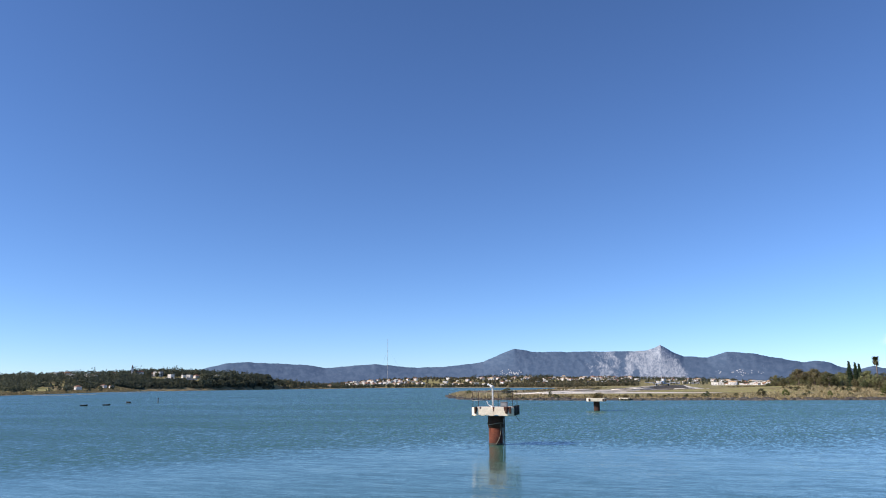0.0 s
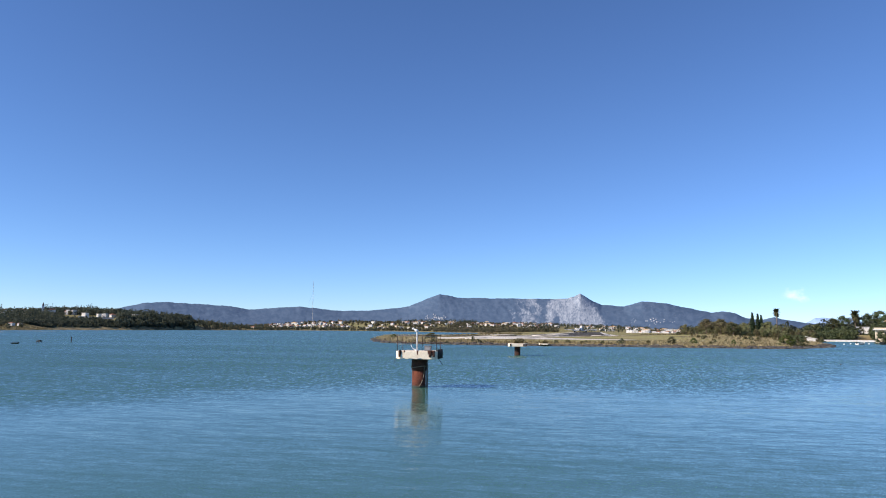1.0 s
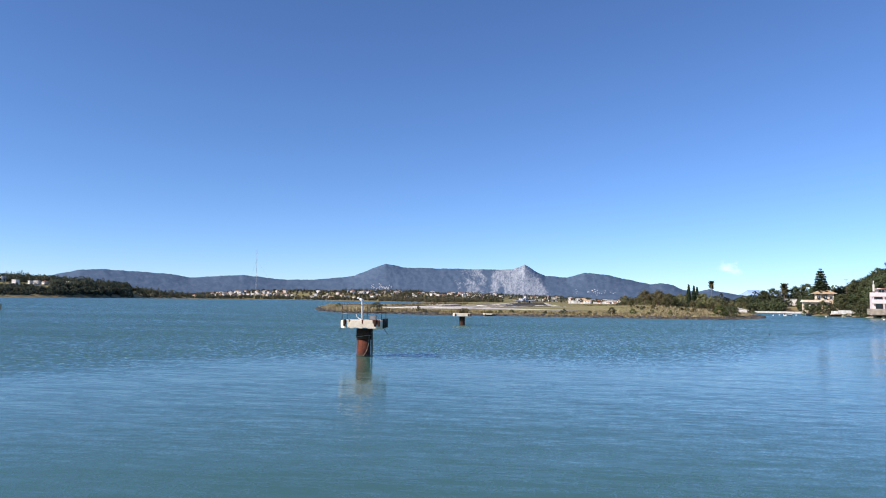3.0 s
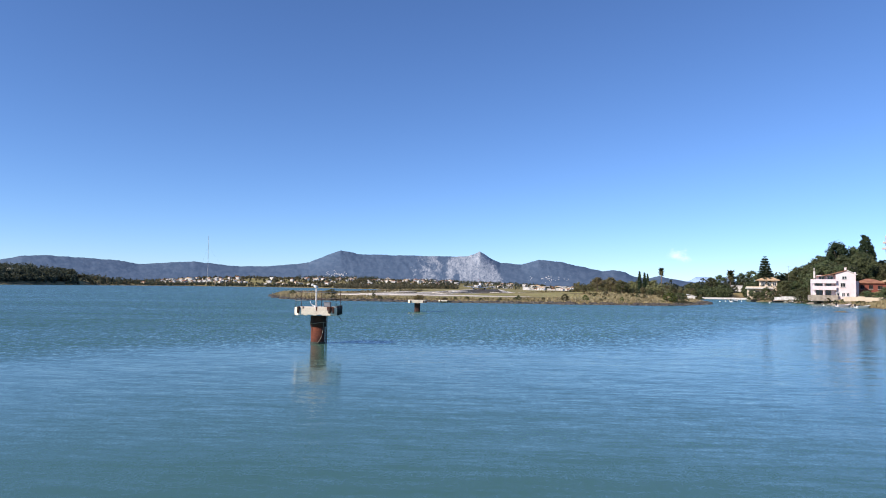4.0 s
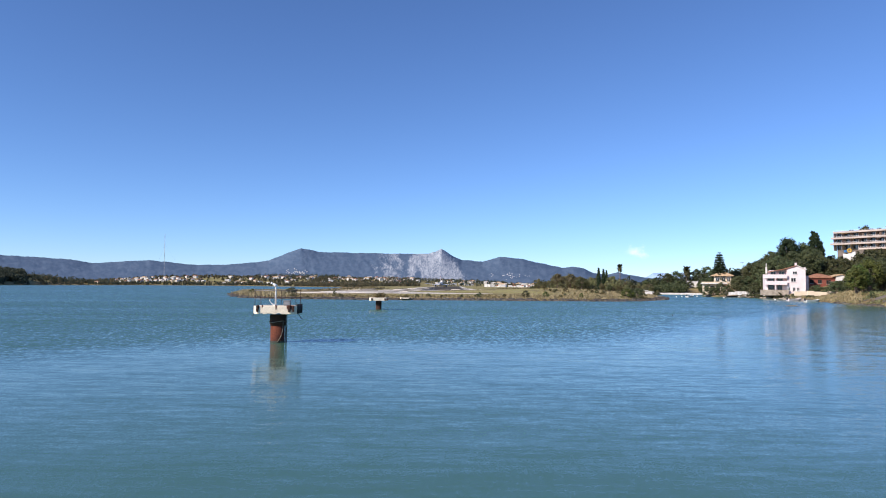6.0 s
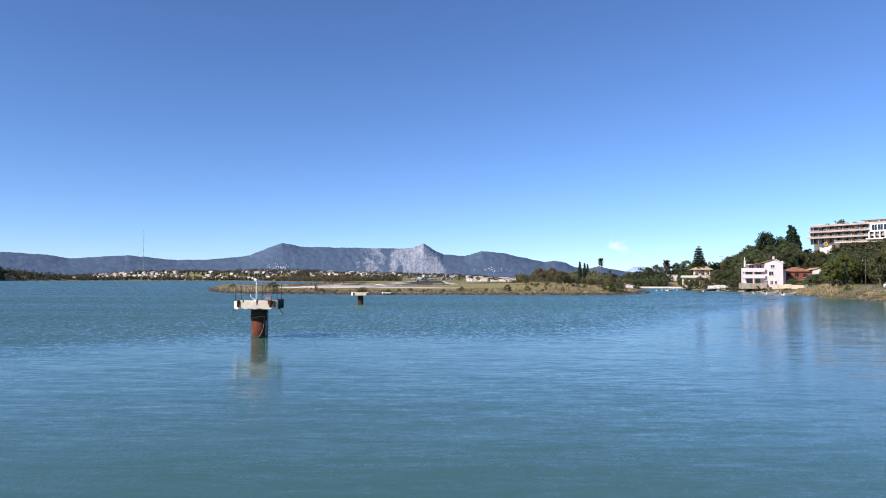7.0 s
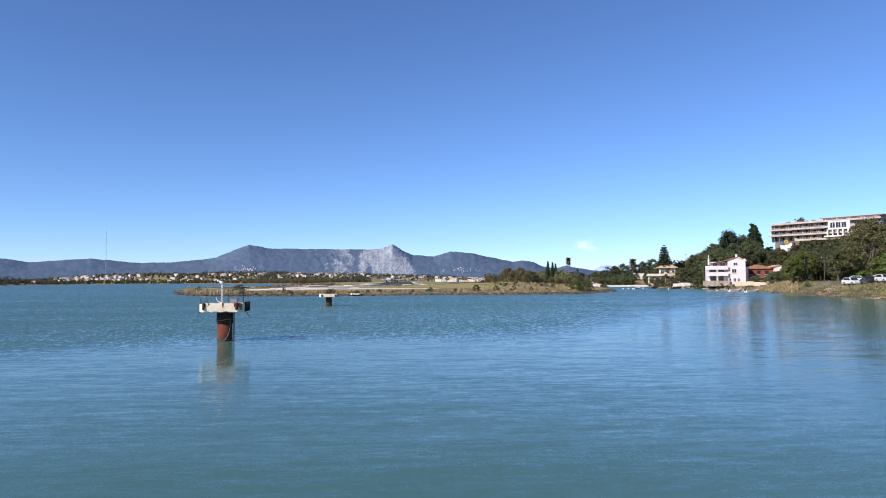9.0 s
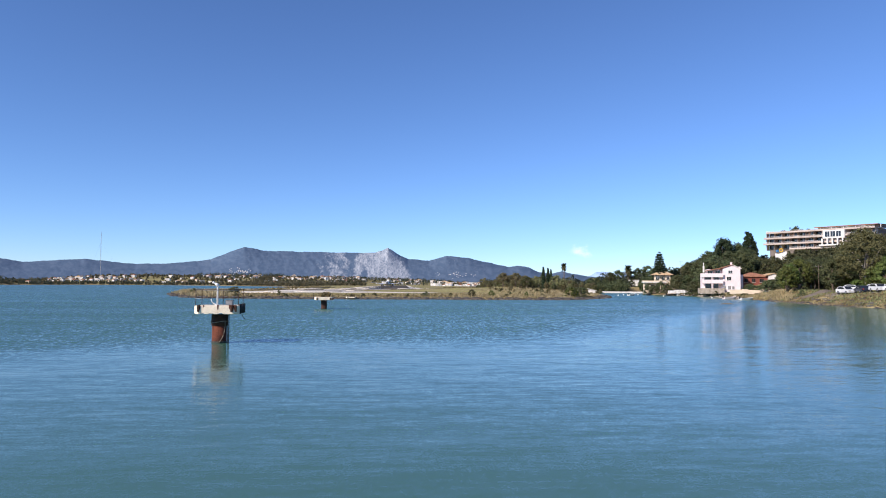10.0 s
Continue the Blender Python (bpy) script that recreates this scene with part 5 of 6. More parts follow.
def red_house():
    h = thing("house", facing(27.5, 254, -0.2, 14) @ Matrix.Scale(1.05, 4), "low brick-red house with terracotta roof and white gable", "house")
    part("wall", Shape().box((-1.6, 3.5, 4.2), (8.2, 6, 4.6)), "red_wall", h, "brick-red wall")
    part("wall", Shape().prism([(2.2, 2.5), (6.3, 2.5), (6.3, 6.3), (3.8, 7.35), (2.2, 6.9)], -0.4, 7), "white_wall", h, "white gable wall")
    part("roof", hip_roof(-5.7, 2.2, 0.5, 6.5, 6.55, 7.7), "tile", h, "terracotta hip roof")
    part("roof", Shape().prism([(1.2, 6.75), (3.8, 7.45), (6.8, 6.2), (6.85, 6.36), (3.8, 7.63), (1.15, 6.93)], -0.8, 7.4), "tile_pale", h, "pale tiled gable roof")
    for x, z, w in ((-4.2, 5.3, 1.0), (-2.0, 5.3, 1.0), (0.4, 5.2, 1.2)):
        window(h, x, z, w, 1.1, 0.5, True, "shutter")
    for x in (3.4, 5.2):
        window(h, x, 5.2, 0.9, 1.0, -0.4)
    part("pergola", Shape().box((2.9, -1.4, 5.35), (5.0, 1.8, 0.14)).box((0.6, -2.2, 4.1), (0.14, 0.14, 2.5)).box((5.2, -2.2, 4.1), (0.14, 0.14, 2.5)), "wood", h)


def cream_house():
    h = thing("house", facing(20.35, 288, 0, 4) @ Matrix.Scale(1.12, 4), "cream house with pale hip roof, turret and lower terrace", "house")
    part("wall", Shape().box((0.9, 4.5, 4.0), (5.4, 6, 6.2)), "cream_wall", h, "cream upper wall")
    part("wall", Shape().box((-1.6, 2.2, 2.2), (7.6, 6, 3.9)), "cream_wall", h, "cream ground-floor wall")
    part("wall", Shape().box((4.6, 3.0, 2.4), (2.0, 5, 4.2)), "cream_wall", h)
    part("roof", hip_roof(-1.8, 3.6, 1.5, 7.5, 7.0, 8.7, 0.9), "tile_pale", h, "pale orange hip roof")
    part("turret", Shape().box((0.7, 4.5, 9.3), (1.7, 1.7, 2.4)).box((0.2, 4.5, 10.9), (0.5, 0.6, 0.9)).box((1.2, 4.5, 10.7), (0.45, 0.6, 0.6)), "cream_wall", h, "cream turret with small chimneys")
    slab = part("terrace", Shape().box((-2.0, 1.2, 4.3), (8.0, 6.4, 0.35)), "concrete_white", h, "white terrace slab over the ground floor")
    part("parapet", Shape().box((-2.0, -1.9, 4.65), (8.0, 0.14, 0.4)), "cream_wall", slab)
    part("awning", Shape().prism([(1.2, 2.9), (4.9, 2.4), (4.9, 2.52), (1.2, 3.05)], -2.6, -0.6), "tile", h, "small tiled porch roof")
    for x, z, w in ((-0.7, 5.7, 1.1), (1.2, 5.7, 1.0), (2.8, 5.7, 0.9)):
        window(h, x, z, w, 1.2, 1.5)
    for x in (-4.4, -2.6, -0.7):
        window(h, x, 2.6, 1.1, 1.7, -0.8, False, "shutter")
    window(h, 4.5, 3.4, 0.8, 1.0, 0.5)


pink_house()
red_house()
cream_house()

wall_frame = facing(17.65, 330, 0)
w = thing("sea_wall", wall_frame, "low whitewashed sea wall along the cove", "wall", kind="structure")
for k in range(9):
    part("wall_block", Shape().box((-8.9 + k * 2.22, 0, 0.1 + 0.02 * (k % 3)), (2.2, 0.6, 1.2), 0, 0.05), "concrete_white", w)
w = thing("garden_wall", facing(27.0, 207, 0, 10), "pale rubble garden wall above the bank", "wall")
for k in range(7):
    part("wall_block", Shape().box((-5.2 + k * 1.55, 0.1 * (k % 2), 1.9 + 0.1 * (k % 3)), (1.6, 0.5, 1.1 - 0.3 * (k == 4)), 0, 0.06), "cream_wall", w)
w = thing("garden_wall", facing(22.3, 259, 0, 8), "low whitewashed garden wall among bushes at the shore", "wall")
for k in range(6):
    part("wall_block", Shape().box((-5.2 + k * 2.05, 0.12 * (k % 2), 1.3 + 0.12 * (k % 3)), (2.0, 0.45, 1.0 + 0.25 * (k % 2)), 0, 0.06), "concrete_white", w)
x, y, z, s, g2 = scatter(5200, 41, 20.6, 26.4, 205, 275, lambda x, y, s, g: (s > -0.8) & (s < 2.2) & (g.random(len(x)) < 0.5))
rocks = stones("shore_rocks", x, y, z, 0.2 + 0.6 * g2.random(len(x)) ** 2.2, g2, "pale boulders along the shore below the houses")
rocks.data.materials[0] = M["stone_wall"]
shed = thing("shed", facing(18.35, 356, None), "small white flat-roofed shed among trees", "shed")
part("wall", Shape().box((0, 0, 1.2), (5.2, 3, 3.2)), "white_wall", shed)
part("roof", Shape().box((0, 0, 2.9), (5.6, 3.6, 0.22)), "concrete_white", shed)
shed = thing("shed", facing(15.15, 262, None), "low white shelter roof in the dry grass", "shed")
part("roof", Shape().prism([(-1.7, 1.5), (1.9, 0.7), (1.9, 0.85), (-1.7, 1.65)], -1, 1), "white_wall", shed)
part("wall", Shape().box((0, 0, 0.3), (2.6, 1.6, 1.4)), "white_wall", shed)


def hotel():
    L, R = pol(27.75, 335), pol(34.85, 314)
    length = (R - L).length
    turn = math.atan2(R.y - L.y, R.x - L.x)
    h = thing("hotel", Matrix.Translation((L.x, L.y, 1.4)) @ Matrix.Rotation(turn, 4, "Z"), "long hotel with pinkish balcony bands on the wooded hill", "hotel")
    # x along the front from its far end, y into the hill, floors from the lowest
    floors = [17.6, 19.9, 22.3, 24.7]
    part("wall", Shape().box((length / 2, 7.5, 17.3), (length - 2, 9, 14.8)), "shade_wall", h, "recessed wall behind the balconies")
    for k, z in enumerate(floors):
        x0 = (length * 0.26, 0.0, 0.4, 1.4)[k]
        s = Shape().box(((x0 + length) / 2, 3.0, z), (length - x0, 7.0, 0.35))
        band = part("balcony", s, "slab", h, "long pinkish balcony slab")
        part("parapet", Shape().box(((x0 + length) / 2, -0.42, z + 0.32), (length - x0, 0.14, 0.42)), "slab", band)
        part("handrail", Shape().box(((x0 + length) / 2, -0.42, z + 0.86), (length - x0, 0.05, 0.06)), "white_paint", band)
        for q in range(int((length - x0) / 2.1)):
            part("baluster", Shape().box((x0 + 0.3 + q * 2.1, -0.42, z + 0.68), (0.05, 0.05, 0.32)), "white_paint", band)
    n = 13
    for k in range(n + 1):
        x = 0.6 + (length - 1.2) * k / n
        part("divider", Shape().box((x, 2.2, 21.0), (0.16, 2.2, 7.2)), "slab", h)
    for f in range(3):
        for k in range(n):
            x = 0.6 + (length - 1.2) * (k + 0.5) / n
            window(h, x, floors[f] + 1.25, 2.6, 1.8, 3.0, False, "white_paint" if k % 3 else "shutter")
    rnd = random.Random(17)
    for f in range(1, 4):
        for k in range(n):
            x, z = 0.6 + (length - 1.2) * (k + 0.5) / n, floors[f] + 0.18
            if abs(x - length * 0.66) < 4.6 and f > 0:
                continue
            pick = rnd.random()
            if pick < 0.3 and f < 3:
                part("awning", Shape().prism([(x - 1.2, z + 2.0), (x + 1.2, z + 2.0), (x + 1.2, z + 1.86), (x - 1.2, z + 1.86)], -0.3, rnd.uniform(0.8, 1.6)), rnd.choice(("white_wall", "slab", "tile_pale")), h, "small balcony awning")
            elif pick < 0.6:
                gx = rnd.uniform(-0.8, 0.8)
                v, fc = leafy([(x + gx + 0.35 * q, -0.1, z + 0.55 + 0.12 * (q % 2), 0.3) for q in range(-2, 3)], 14, 0.16, 100 + k + 20 * f)
                part("planter", leaf_mesh("planter", v, fc, "leaf_b"), "leaf_b", h, "green balcony planting")
            elif pick < 0.8:
                part("balcony_screen", Shape().box((x + 0.6, 0.3, z + 0.85), (0.9, 0.08, 1.5), 0, 0.02), rnd.choice(("white_paint", "shutter")), h)
    # the white stair block and the rooftop storey
    part("wall", Shape().box((length * 0.66, 0.6, 22.9), (8.5, 2.6, 3.2)), "white_wall", h, "white projecting block")
    for dx in (-2.4, -0.2, 2.0):
        window(h, length * 0.66 + dx, 23.0, 1.9, 2.2, -0.72, False)
    part("balcony", Shape().box((length * 0.66, -0.6, 18.6), (10.5, 2.4, 0.5)), "white_wall", h)
    for dx in range(5):
        part("column", Shape().box((length * 0.66 - 4 + dx * 2.0, -1.5, 20.0), (0.5, 0.5, 2.6)), "white_wall", h)
    part("wall", Shape().box((length * 0.72, 8, 25.5), (length * 0.52, 6, 1.25)), "shade_wall", h)
    part("roof", Shape().box((length * 0.72, 7, 26.25), (length * 0.54, 8.5, 0.22)), "tile", h, "reddish top-floor roof edge")
    for k in range(6):
        part("post", Shape().box((length * 0.5 + k * 4.6, 3.5, 25.55), (0.2, 0.2, 1.2)), "white_wall", h)
    part("pipe", Shape().tube([(9, 5, 24.7), (9, 5, 26.8)], 0.09, 6).box((9, 5, 26.9), (0.4, 0.4, 0.4)), "dark_metal", h)


hotel()
slide = thing("pool_slide", facing(28.9, 283, None) @ Matrix.Translation((0, 0, 2.6)) @ Matrix.Scale(0.55, 4), "yellow ring pool slide with blue chute and white basin wall", "slide")
s = Shape()
ringpts = [(1.0 * math.cos(a), 0, 4.2 + 1.0 * math.sin(a)) for a in [k * math.pi / 8 for k in range(17)]]
part("ring", s.tube(ringpts, 0.38, 8), "yellow", slide, "yellow plastic ring")
part("chute", Shape().box((-2.1, 0.3, 3.7), (2.0, 1.0, 1.6), 0.3, 0.3), "blue", slide, "blue chute")
part("basin_wall", Shape().prism([(-3.5, -3.0), (3.4, -3.0), (3.2, 3.6), (0.6, 2.9), (-1.4, 2.0), (-3.6, 2.3)], 0.6, 2.2), "white_wall", slide, "white curved basin wall")

# ---------------------------------------------------------------- road, cars and poles on the east bank
road = Shape()
rows = []
for k in range(40):
    az = 31.6 + 0.5 * k
    d = float(np.interp(az, [28, 29.2, 31.7, 35.2, 40, 52], [184, 171, 149, 136, 125, 108])) + 13
    rows.append([on_ground(az, d + q * 1.6, 0.07) for q in range(6)])
vv = [p for r in rows for p in r]
road.add(vv, [(i * 6 + q, (i + 1) * 6 + q, (i + 1) * 6 + q + 1, i * 6 + q + 1) for i in range(39) for q in range(5)], True)
tagged(part("road", road, "road"), "dusty grey-brown track along the bank", "road", kind="structure")


def car(az, d, turn, paint, label, van=False):
    p = on_ground(az, d, 0.1)
    c = thing("car", Matrix.Translation(p) @ Matrix.Rotation(radians(turn - az), 4, "Z"), label, "car", "parked cars")
    if van:
        lower = [(-2.4, 0.35), (2.4, 0.35), (2.45, 0.9), (2.3, 1.15), (1.6, 1.95), (-2.35, 2.0), (-2.45, 0.8)]
        glass = [(0.9, 1.2), (2.12, 1.22), (1.55, 1.82), (0.9, 1.85)]
    else:
        lower = [(-2.1, 0.32), (2.1, 0.32), (2.15, 0.62), (1.95, 0.82), (1.0, 0.95), (0.35, 1.42), (-1.1, 1.46), (-1.85, 1.0), (-2.12, 0.9)]
        glass = [(-1.65, 0.98), (0.85, 0.98), (0.3, 1.36), (-1.05, 1.39)]
    part("body", Shape().prism(lower, -0.86, 0.86), paint, c)
    for y in (-0.88, 0.84):
        part("side_window", Shape().prism(glass, y, y + 0.04), "glass", c)
    part("windscreen", Shape().add([(0.96, -0.7, 1.0), (0.96, 0.7, 1.0), (0.4, 0.62, 1.41), (0.4, -0.62, 1.41), (1.0, -0.7, 1.0), (1.0, 0.7, 1.0), (0.44, 0.62, 1.42), (0.44, -0.62, 1.42)],
         [(3, 2, 1, 0), (4, 5, 6, 7), (0, 1, 5, 4), (1, 2, 6, 5), (2, 3, 7, 6), (3, 0, 4, 7)]), "glass", c)
    for x in (-1.3, 1.3):
        for y in (-0.8, 0.8):
            wheel = part("wheel", Shape().tube([(x, y - 0.11, 0.31), (x, y + 0.11, 0.31)], 0.32, 16), "rubber", c)
            part("rim", Shape().tube([(x, y - 0.125, 0.31), (x, y + 0.125, 0.31)], 0.19, 12), "grey_metal", wheel)
    for y in (-0.6, 0.6):
        part("headlight", Shape().box((2.08, y, 0.7), (0.12, 0.34, 0.14), 0, 0.02), "lens", c)
        part("tail_light", Shape().box((-2.08 if not van else -2.42, y, 0.78), (0.1, 0.26, 0.16), 0, 0.02), "red_lens", c)


PAINTS = [("car_white", "white hatchback parked nose-in above the bank"), ("car_dark", "dark blue estate car parked nose-in above the bank"), ("car_white", "white saloon car parked nose-in above the bank"),
          ("car_white", "white hatchback parked nose-in above the bank"), ("car_silver", "silver car parked nose-in above the bank"), ("car_white", "white saloon car parked nose-in above the bank")]
g = random.Random(12)
for k in range(7):
    az = 33.0 + 0.98 * k
    paint, label = PAINTS[k % 6]
    car(az, 160.0 - 3.4 * k + g.uniform(-0.4, 0.4), -62 + g.uniform(-12, 12) + (180 if k % 3 == 1 else 0), paint, label)
for k in range(4):
    car(33.4 + 1.35 * k, 168.0 - 4.2 * k, g.uniform(-6, 6), "car_white", "white car parked along the trees")


def pole(az, d, h, label):
    o = thing("utility_pole", Matrix.Translation(on_ground(az, d, -0.2)), label, "pole", "utility poles")
    part("shaft", Shape().tube([(0, 0, 0), (0, 0, h)], [0.085, 0.06], 8), "wood", o)
    part("crossarm", Shape().box((0, 0, h - 0.5), (1.5, 0.1, 0.1)), "wood", o)
    for x in (-0.6, 0.0, 0.6):
        part("insulator", Shape().tube([(x, 0, h - 0.46), (x, 0, h - 0.25)], 0.05, 6), "white_paint", o)


for az, d, h in ((29.75, 204, 8.0), (31.3, 190, 6.5), (23.15, 262, 6.5), (21.9, 300, 11.0)):
    pole(az, d, h, "weathered wooden utility pole with a crossarm")


def dinghy(az, d, turn, material, label):
    o = thing("boat", Matrix.Translation(pol(az, d, 0)) @ Matrix.Rotation(radians(turn), 4, "Z"), label, "boat", "moored boats")
    part("hull", Shape().add([(-1.9, -0.6, 0.5), (0.9, -0.75, 0.55), (2.2, 0, 0.75), (0.9, 0.75, 0.55), (-1.9, 0.6, 0.5), (-1.8, -0.4, -0.2), (0.8, -0.45, -0.2), (1.6, 0, -0.2), (0.8, 0.45, -0.2), (-1.8, 0.4, -0.2)],
         [(0, 5, 6, 1), (1, 6, 7, 2), (2, 7, 8, 3), (3, 8, 9, 4), (4, 9, 5, 0), (5, 9, 8, 7, 6)]), material, o)
    part("deck", Shape().box((0.2, 0, 0.42), (2.6, 1.0, 0.06)), "wood", o)
    part("outboard", Shape().box((-2.05, 0, 0.65), (0.3, 0.3, 0.6), 0, 0.06), "dark_metal", o)


# the pale pink hull stands in for a pinkish reflection at the bank
for az, d, turn, mt, label in ((21.9, 268, 20, "white_paint", "small white boat moored by the shore"), (22.5, 262, 170, "white_paint", "small white boat moored by the shore"),
                               (23.0, 257, 30, "white_paint", "small white boat moored by the shore"), (26.5, 191, 15, "white_paint", "white dinghy drawn up on the bank"),
                               (25.35, 203, 12, "pink_wall", "low boat at the bank, hull painted for a pinkish reflection"), (18.2, 250, 40, "white_paint", "small white boat moored by the shore"), (19.5, 262, 80, "dark_metal", "small dark boat on the cove"), (21.2, 258, 10, "dark_metal", "small dark boat on the cove")):
    dinghy(az, d, turn, mt, label)

# ---------------------------------------------------------------- trees of the east hill
g = random.Random(21)
CAP = ([20.8, 21.8, 22.6, 23.6, 24.4, 25.6, 26.4, 27.2, 27.8, 32.2, 33.0, 34.0, 36.0, 42], [0.8, 1.45, 2.05, 2.55, 2.9, 2.95, 2.9, 2.5, 2.05, 2.05, 2.5, 3.1, 3.6, 3.8])
NOTREES = [(24.8, 242, 12), (27.6, 255, 10.5), (20.1, 288, 8), (28.9, 283, 5)]


def hill_tree(az, d, most, kinds, label, spread=1.0):
    p = on_ground(az, d, -0.3)
    for a, dd, r in NOTREES:
        q = pol(a, dd)
        if math.hypot(p.x - q.x, p.y - q.y) < r:
            return
    cap = float(np.interp(az, *CAP)) + g.uniform(-0.35, 0.12)
    if abs(az - 24.8) < 2.1 and d < 240:
        cap = min(cap, 0.15)
    if 26.2 < az < 29.1 and d < 254:
        cap = min(cap, 0.45)
    if 21 < az < 23.4 and d < 290:
        cap = min(cap, 0.12 if d < 272 else 0.8)
    if abs(az - 20.1) < 1.2 and d < 290:
        cap = min(cap, -0.1)
    if abs(az - 28.9) < 0.8 and d < 283:
        cap = min(cap, 1.6)
    h = min(most, max(EYE[2] + d * math.tan(radians(cap)) - p.z, 1.8 if d > 245 and 27 < az < 35 and abs(az - 28.9) > 0.8 else 0))
    if h > 1.3:
        kind = g.choice(kinds) if h > 4 else "bush"
        tree(kind, 40 + g.choice((0, 0, 2, 5, 1, 3 if d < 250 else 0)), p, h, label, "tree" if kind != "bush" else "bush", spread * (1.25 if h < 6 else 1.0), turn=g.random() * 6.3, group="hillside trees")


for row, (d0, d1, n, most) in enumerate(((318, 345, 34, 12), (292, 316, 50, 13), (268, 290, 54, 12), (246, 266, 50, 11), (226, 244, 34, 8), (205, 224, 26, 7), (185, 203, 20, 8))):
    for k in range(n):
        lo = (20.6, 20.8, 21.2, 22.4, 23.2, 27.6, 29.0)[row]
        az = lo + (38.5 - lo) * (k + g.random()) / n
        d = g.uniform(d0, d1)
        if row == 0 and 27.2 < az < 34.5:
            continue
        if row == 1 and 28.0 < az < 34.8 and d > 306:
            continue
        hill_tree(az, d, most * g.uniform(0.75, 1.1), ("round", "wide", "round", "bush"), "dense green tree on the wooded hillside")
# trees that stand out from the rest
tree("tall", 70, on_ground(25.0, 296, -0.3), 14.8, "rounded dark pine tree rising above the hill", "tree", 0.95)
tree("pine", 61, on_ground(26.75, 292, -0.3), 15.0, "pointed dark conifer on the hilltop", "tree", 0.95)
tree("pine", 61, on_ground(27.1, 300, -0.3), 10.4, "pointed dark conifer on the hilltop", "tree", 0.7)
tree("tall", 45, on_ground(26.1, 300, -0.3), 10.5, "green tree beside the conifer on the hilltop", "tree", 1.0)
tree("tall", 40, on_ground(29.9, 356, -0.3), 15.4, "tall green tree rising behind the hotel roof", "tree", 0.8)
tree("big", 44, on_ground(34.3, 176, -0.8), 14.6, "large brownish-green tree with a pale bent trunk", "tree", 1.05, "pale_bark", 0.6)
tree("big", 49, on_ground(36.4, 190, -0.8), 13.4, "large brownish-green tree behind the parked cars", "tree", 0.9, "pale_bark", 2.1)
tree("round", 43, on_ground(35.6, 168, -0.3), 7.5, "bright green leafy tree beside the road", "tree", 1.0)
tree("round", 48, on_ground(37.6, 166, -0.3), 7.8, "bright green leafy tree beside the road", "tree", 1.0)
tree("round", 43, on_ground(34.7, 171, -0.3), 5.6, "bright green leafy tree beside the road", "tree", 1.3, turn=2.0)
tree("bush", 48, on_ground(33.7, 174, -0.3), 3.2, "bright green bush beside the road", "bush", 1.2)
tree("round", 45, on_ground(32.2, 182, -0.3), 8.2, "dark leafy tree beside the road", "tree", 0.9)
tree("round", 43, on_ground(29.3, 186, -0.4), 6.6, "dense bright green tree on the bank", "tree", 0.95)
tree("bush", 40, on_ground(30.0, 188, -0.4), 5.0, "dense dark green bush on the bank", "bush", 0.8)
for az, d, h, sp in ((19.5, 277, 4.4, 1.1), (19.85, 276, 3.6, 1.2), (20.4, 275, 4.8, 1.0), (20.75, 273, 3.4, 1.2), (26.9, 226, 3.0, 1.4), (27.6, 222, 2.6, 1.5), (23.6, 251, 4.0, 1.0), (24.35, 238, 2.2, 1.1), (23.95, 245, 3.0, 1.1), (24.9, 231, 1.6, 1.3), (22.2, 262, 4.2, 1.2), (22.7, 259, 4.6, 1.1), (21.5, 272, 4.6, 1.0), (20.05, 277, 3.0, 0.9), (20.9, 276, 3.4, 1.0), (26.4, 214, 2.6, 1.3), (25.3, 224, 1.6, 1.0), (23.2, 264, 3.2, 1.1), (30.2, 176, 1.6, 1.2), (27.4, 214, 2.0, 1.4)):
    tree("bush", 40 + g.choice((0, 1, 2, 5)), on_ground(az, d, -0.2), h, "dense green bush at the water's edge", "bush", sp, turn=g.random() * 6, group="bank bushes")

# a gravel heap beside the parked cars, dry grass on the bank
p, s, gg = on_ground(31.35, 172, -0.3), Shape(), random.Random(4)
v = [(p.x, p.y, p.z + 1.1)]
for rr, zz in ((1.0, 0.98), (2.6, 0.55), (4.4, 0.0)):
    for k in range(14):
        a, q = k * 0.4488, rr * gg.uniform(0.85, 1.15)
        hx, hy = p.x + q * 1.15 * math.cos(a), p.y + q * 0.8 * math.sin(a)
        v.append((hx, hy, float(ground_z(hx, hy)) - 0.3 + zz * gg.uniform(0.85, 1.1)))
f = [(0, 1 + k, 1 + (k + 1) % 14) for k in range(14)] + [(1 + 14 * r + k, 15 + 14 * r + k, 15 + 14 * r + (k + 1) % 14, 1 + 14 * r + (k + 1) % 14) for r in range(2) for k in range(14)]
heap = thing("gravel_heap", Matrix(), "grey heap of gravel beside the parked cars", "gravel")
part("heap", s.add(v, f, True), "heap", heap)
x, y, z, s, g2 = scatter(26000, 31, 25.0, 29.6, 170, 250, lambda x, y, s, g: (s > 1.0) & (s < 12) & (g.random(len(x)) < 0.75))
blades("bank_grass", x, y, z, 0.25 + 0.45 * g2.random(len(x)), 0.1, g2, "reed", "tall dry tan grass on the bank below the houses", bend=0.35)
x, y, z, s, g2 = scatter(40000, 32, 26.5, 42, 118, 215, lambda x, y, s, g: (s > 1.2) & (s < 15) & (wobble(x, y, 5, 9) > -0.25))
blades("bank_grass", x, y, z, 0.12 + 0.3 * g2.random(len(x)), 0.12, g2, "leaf_f", "olive green weeds along the top of the bank", bend=0.6)


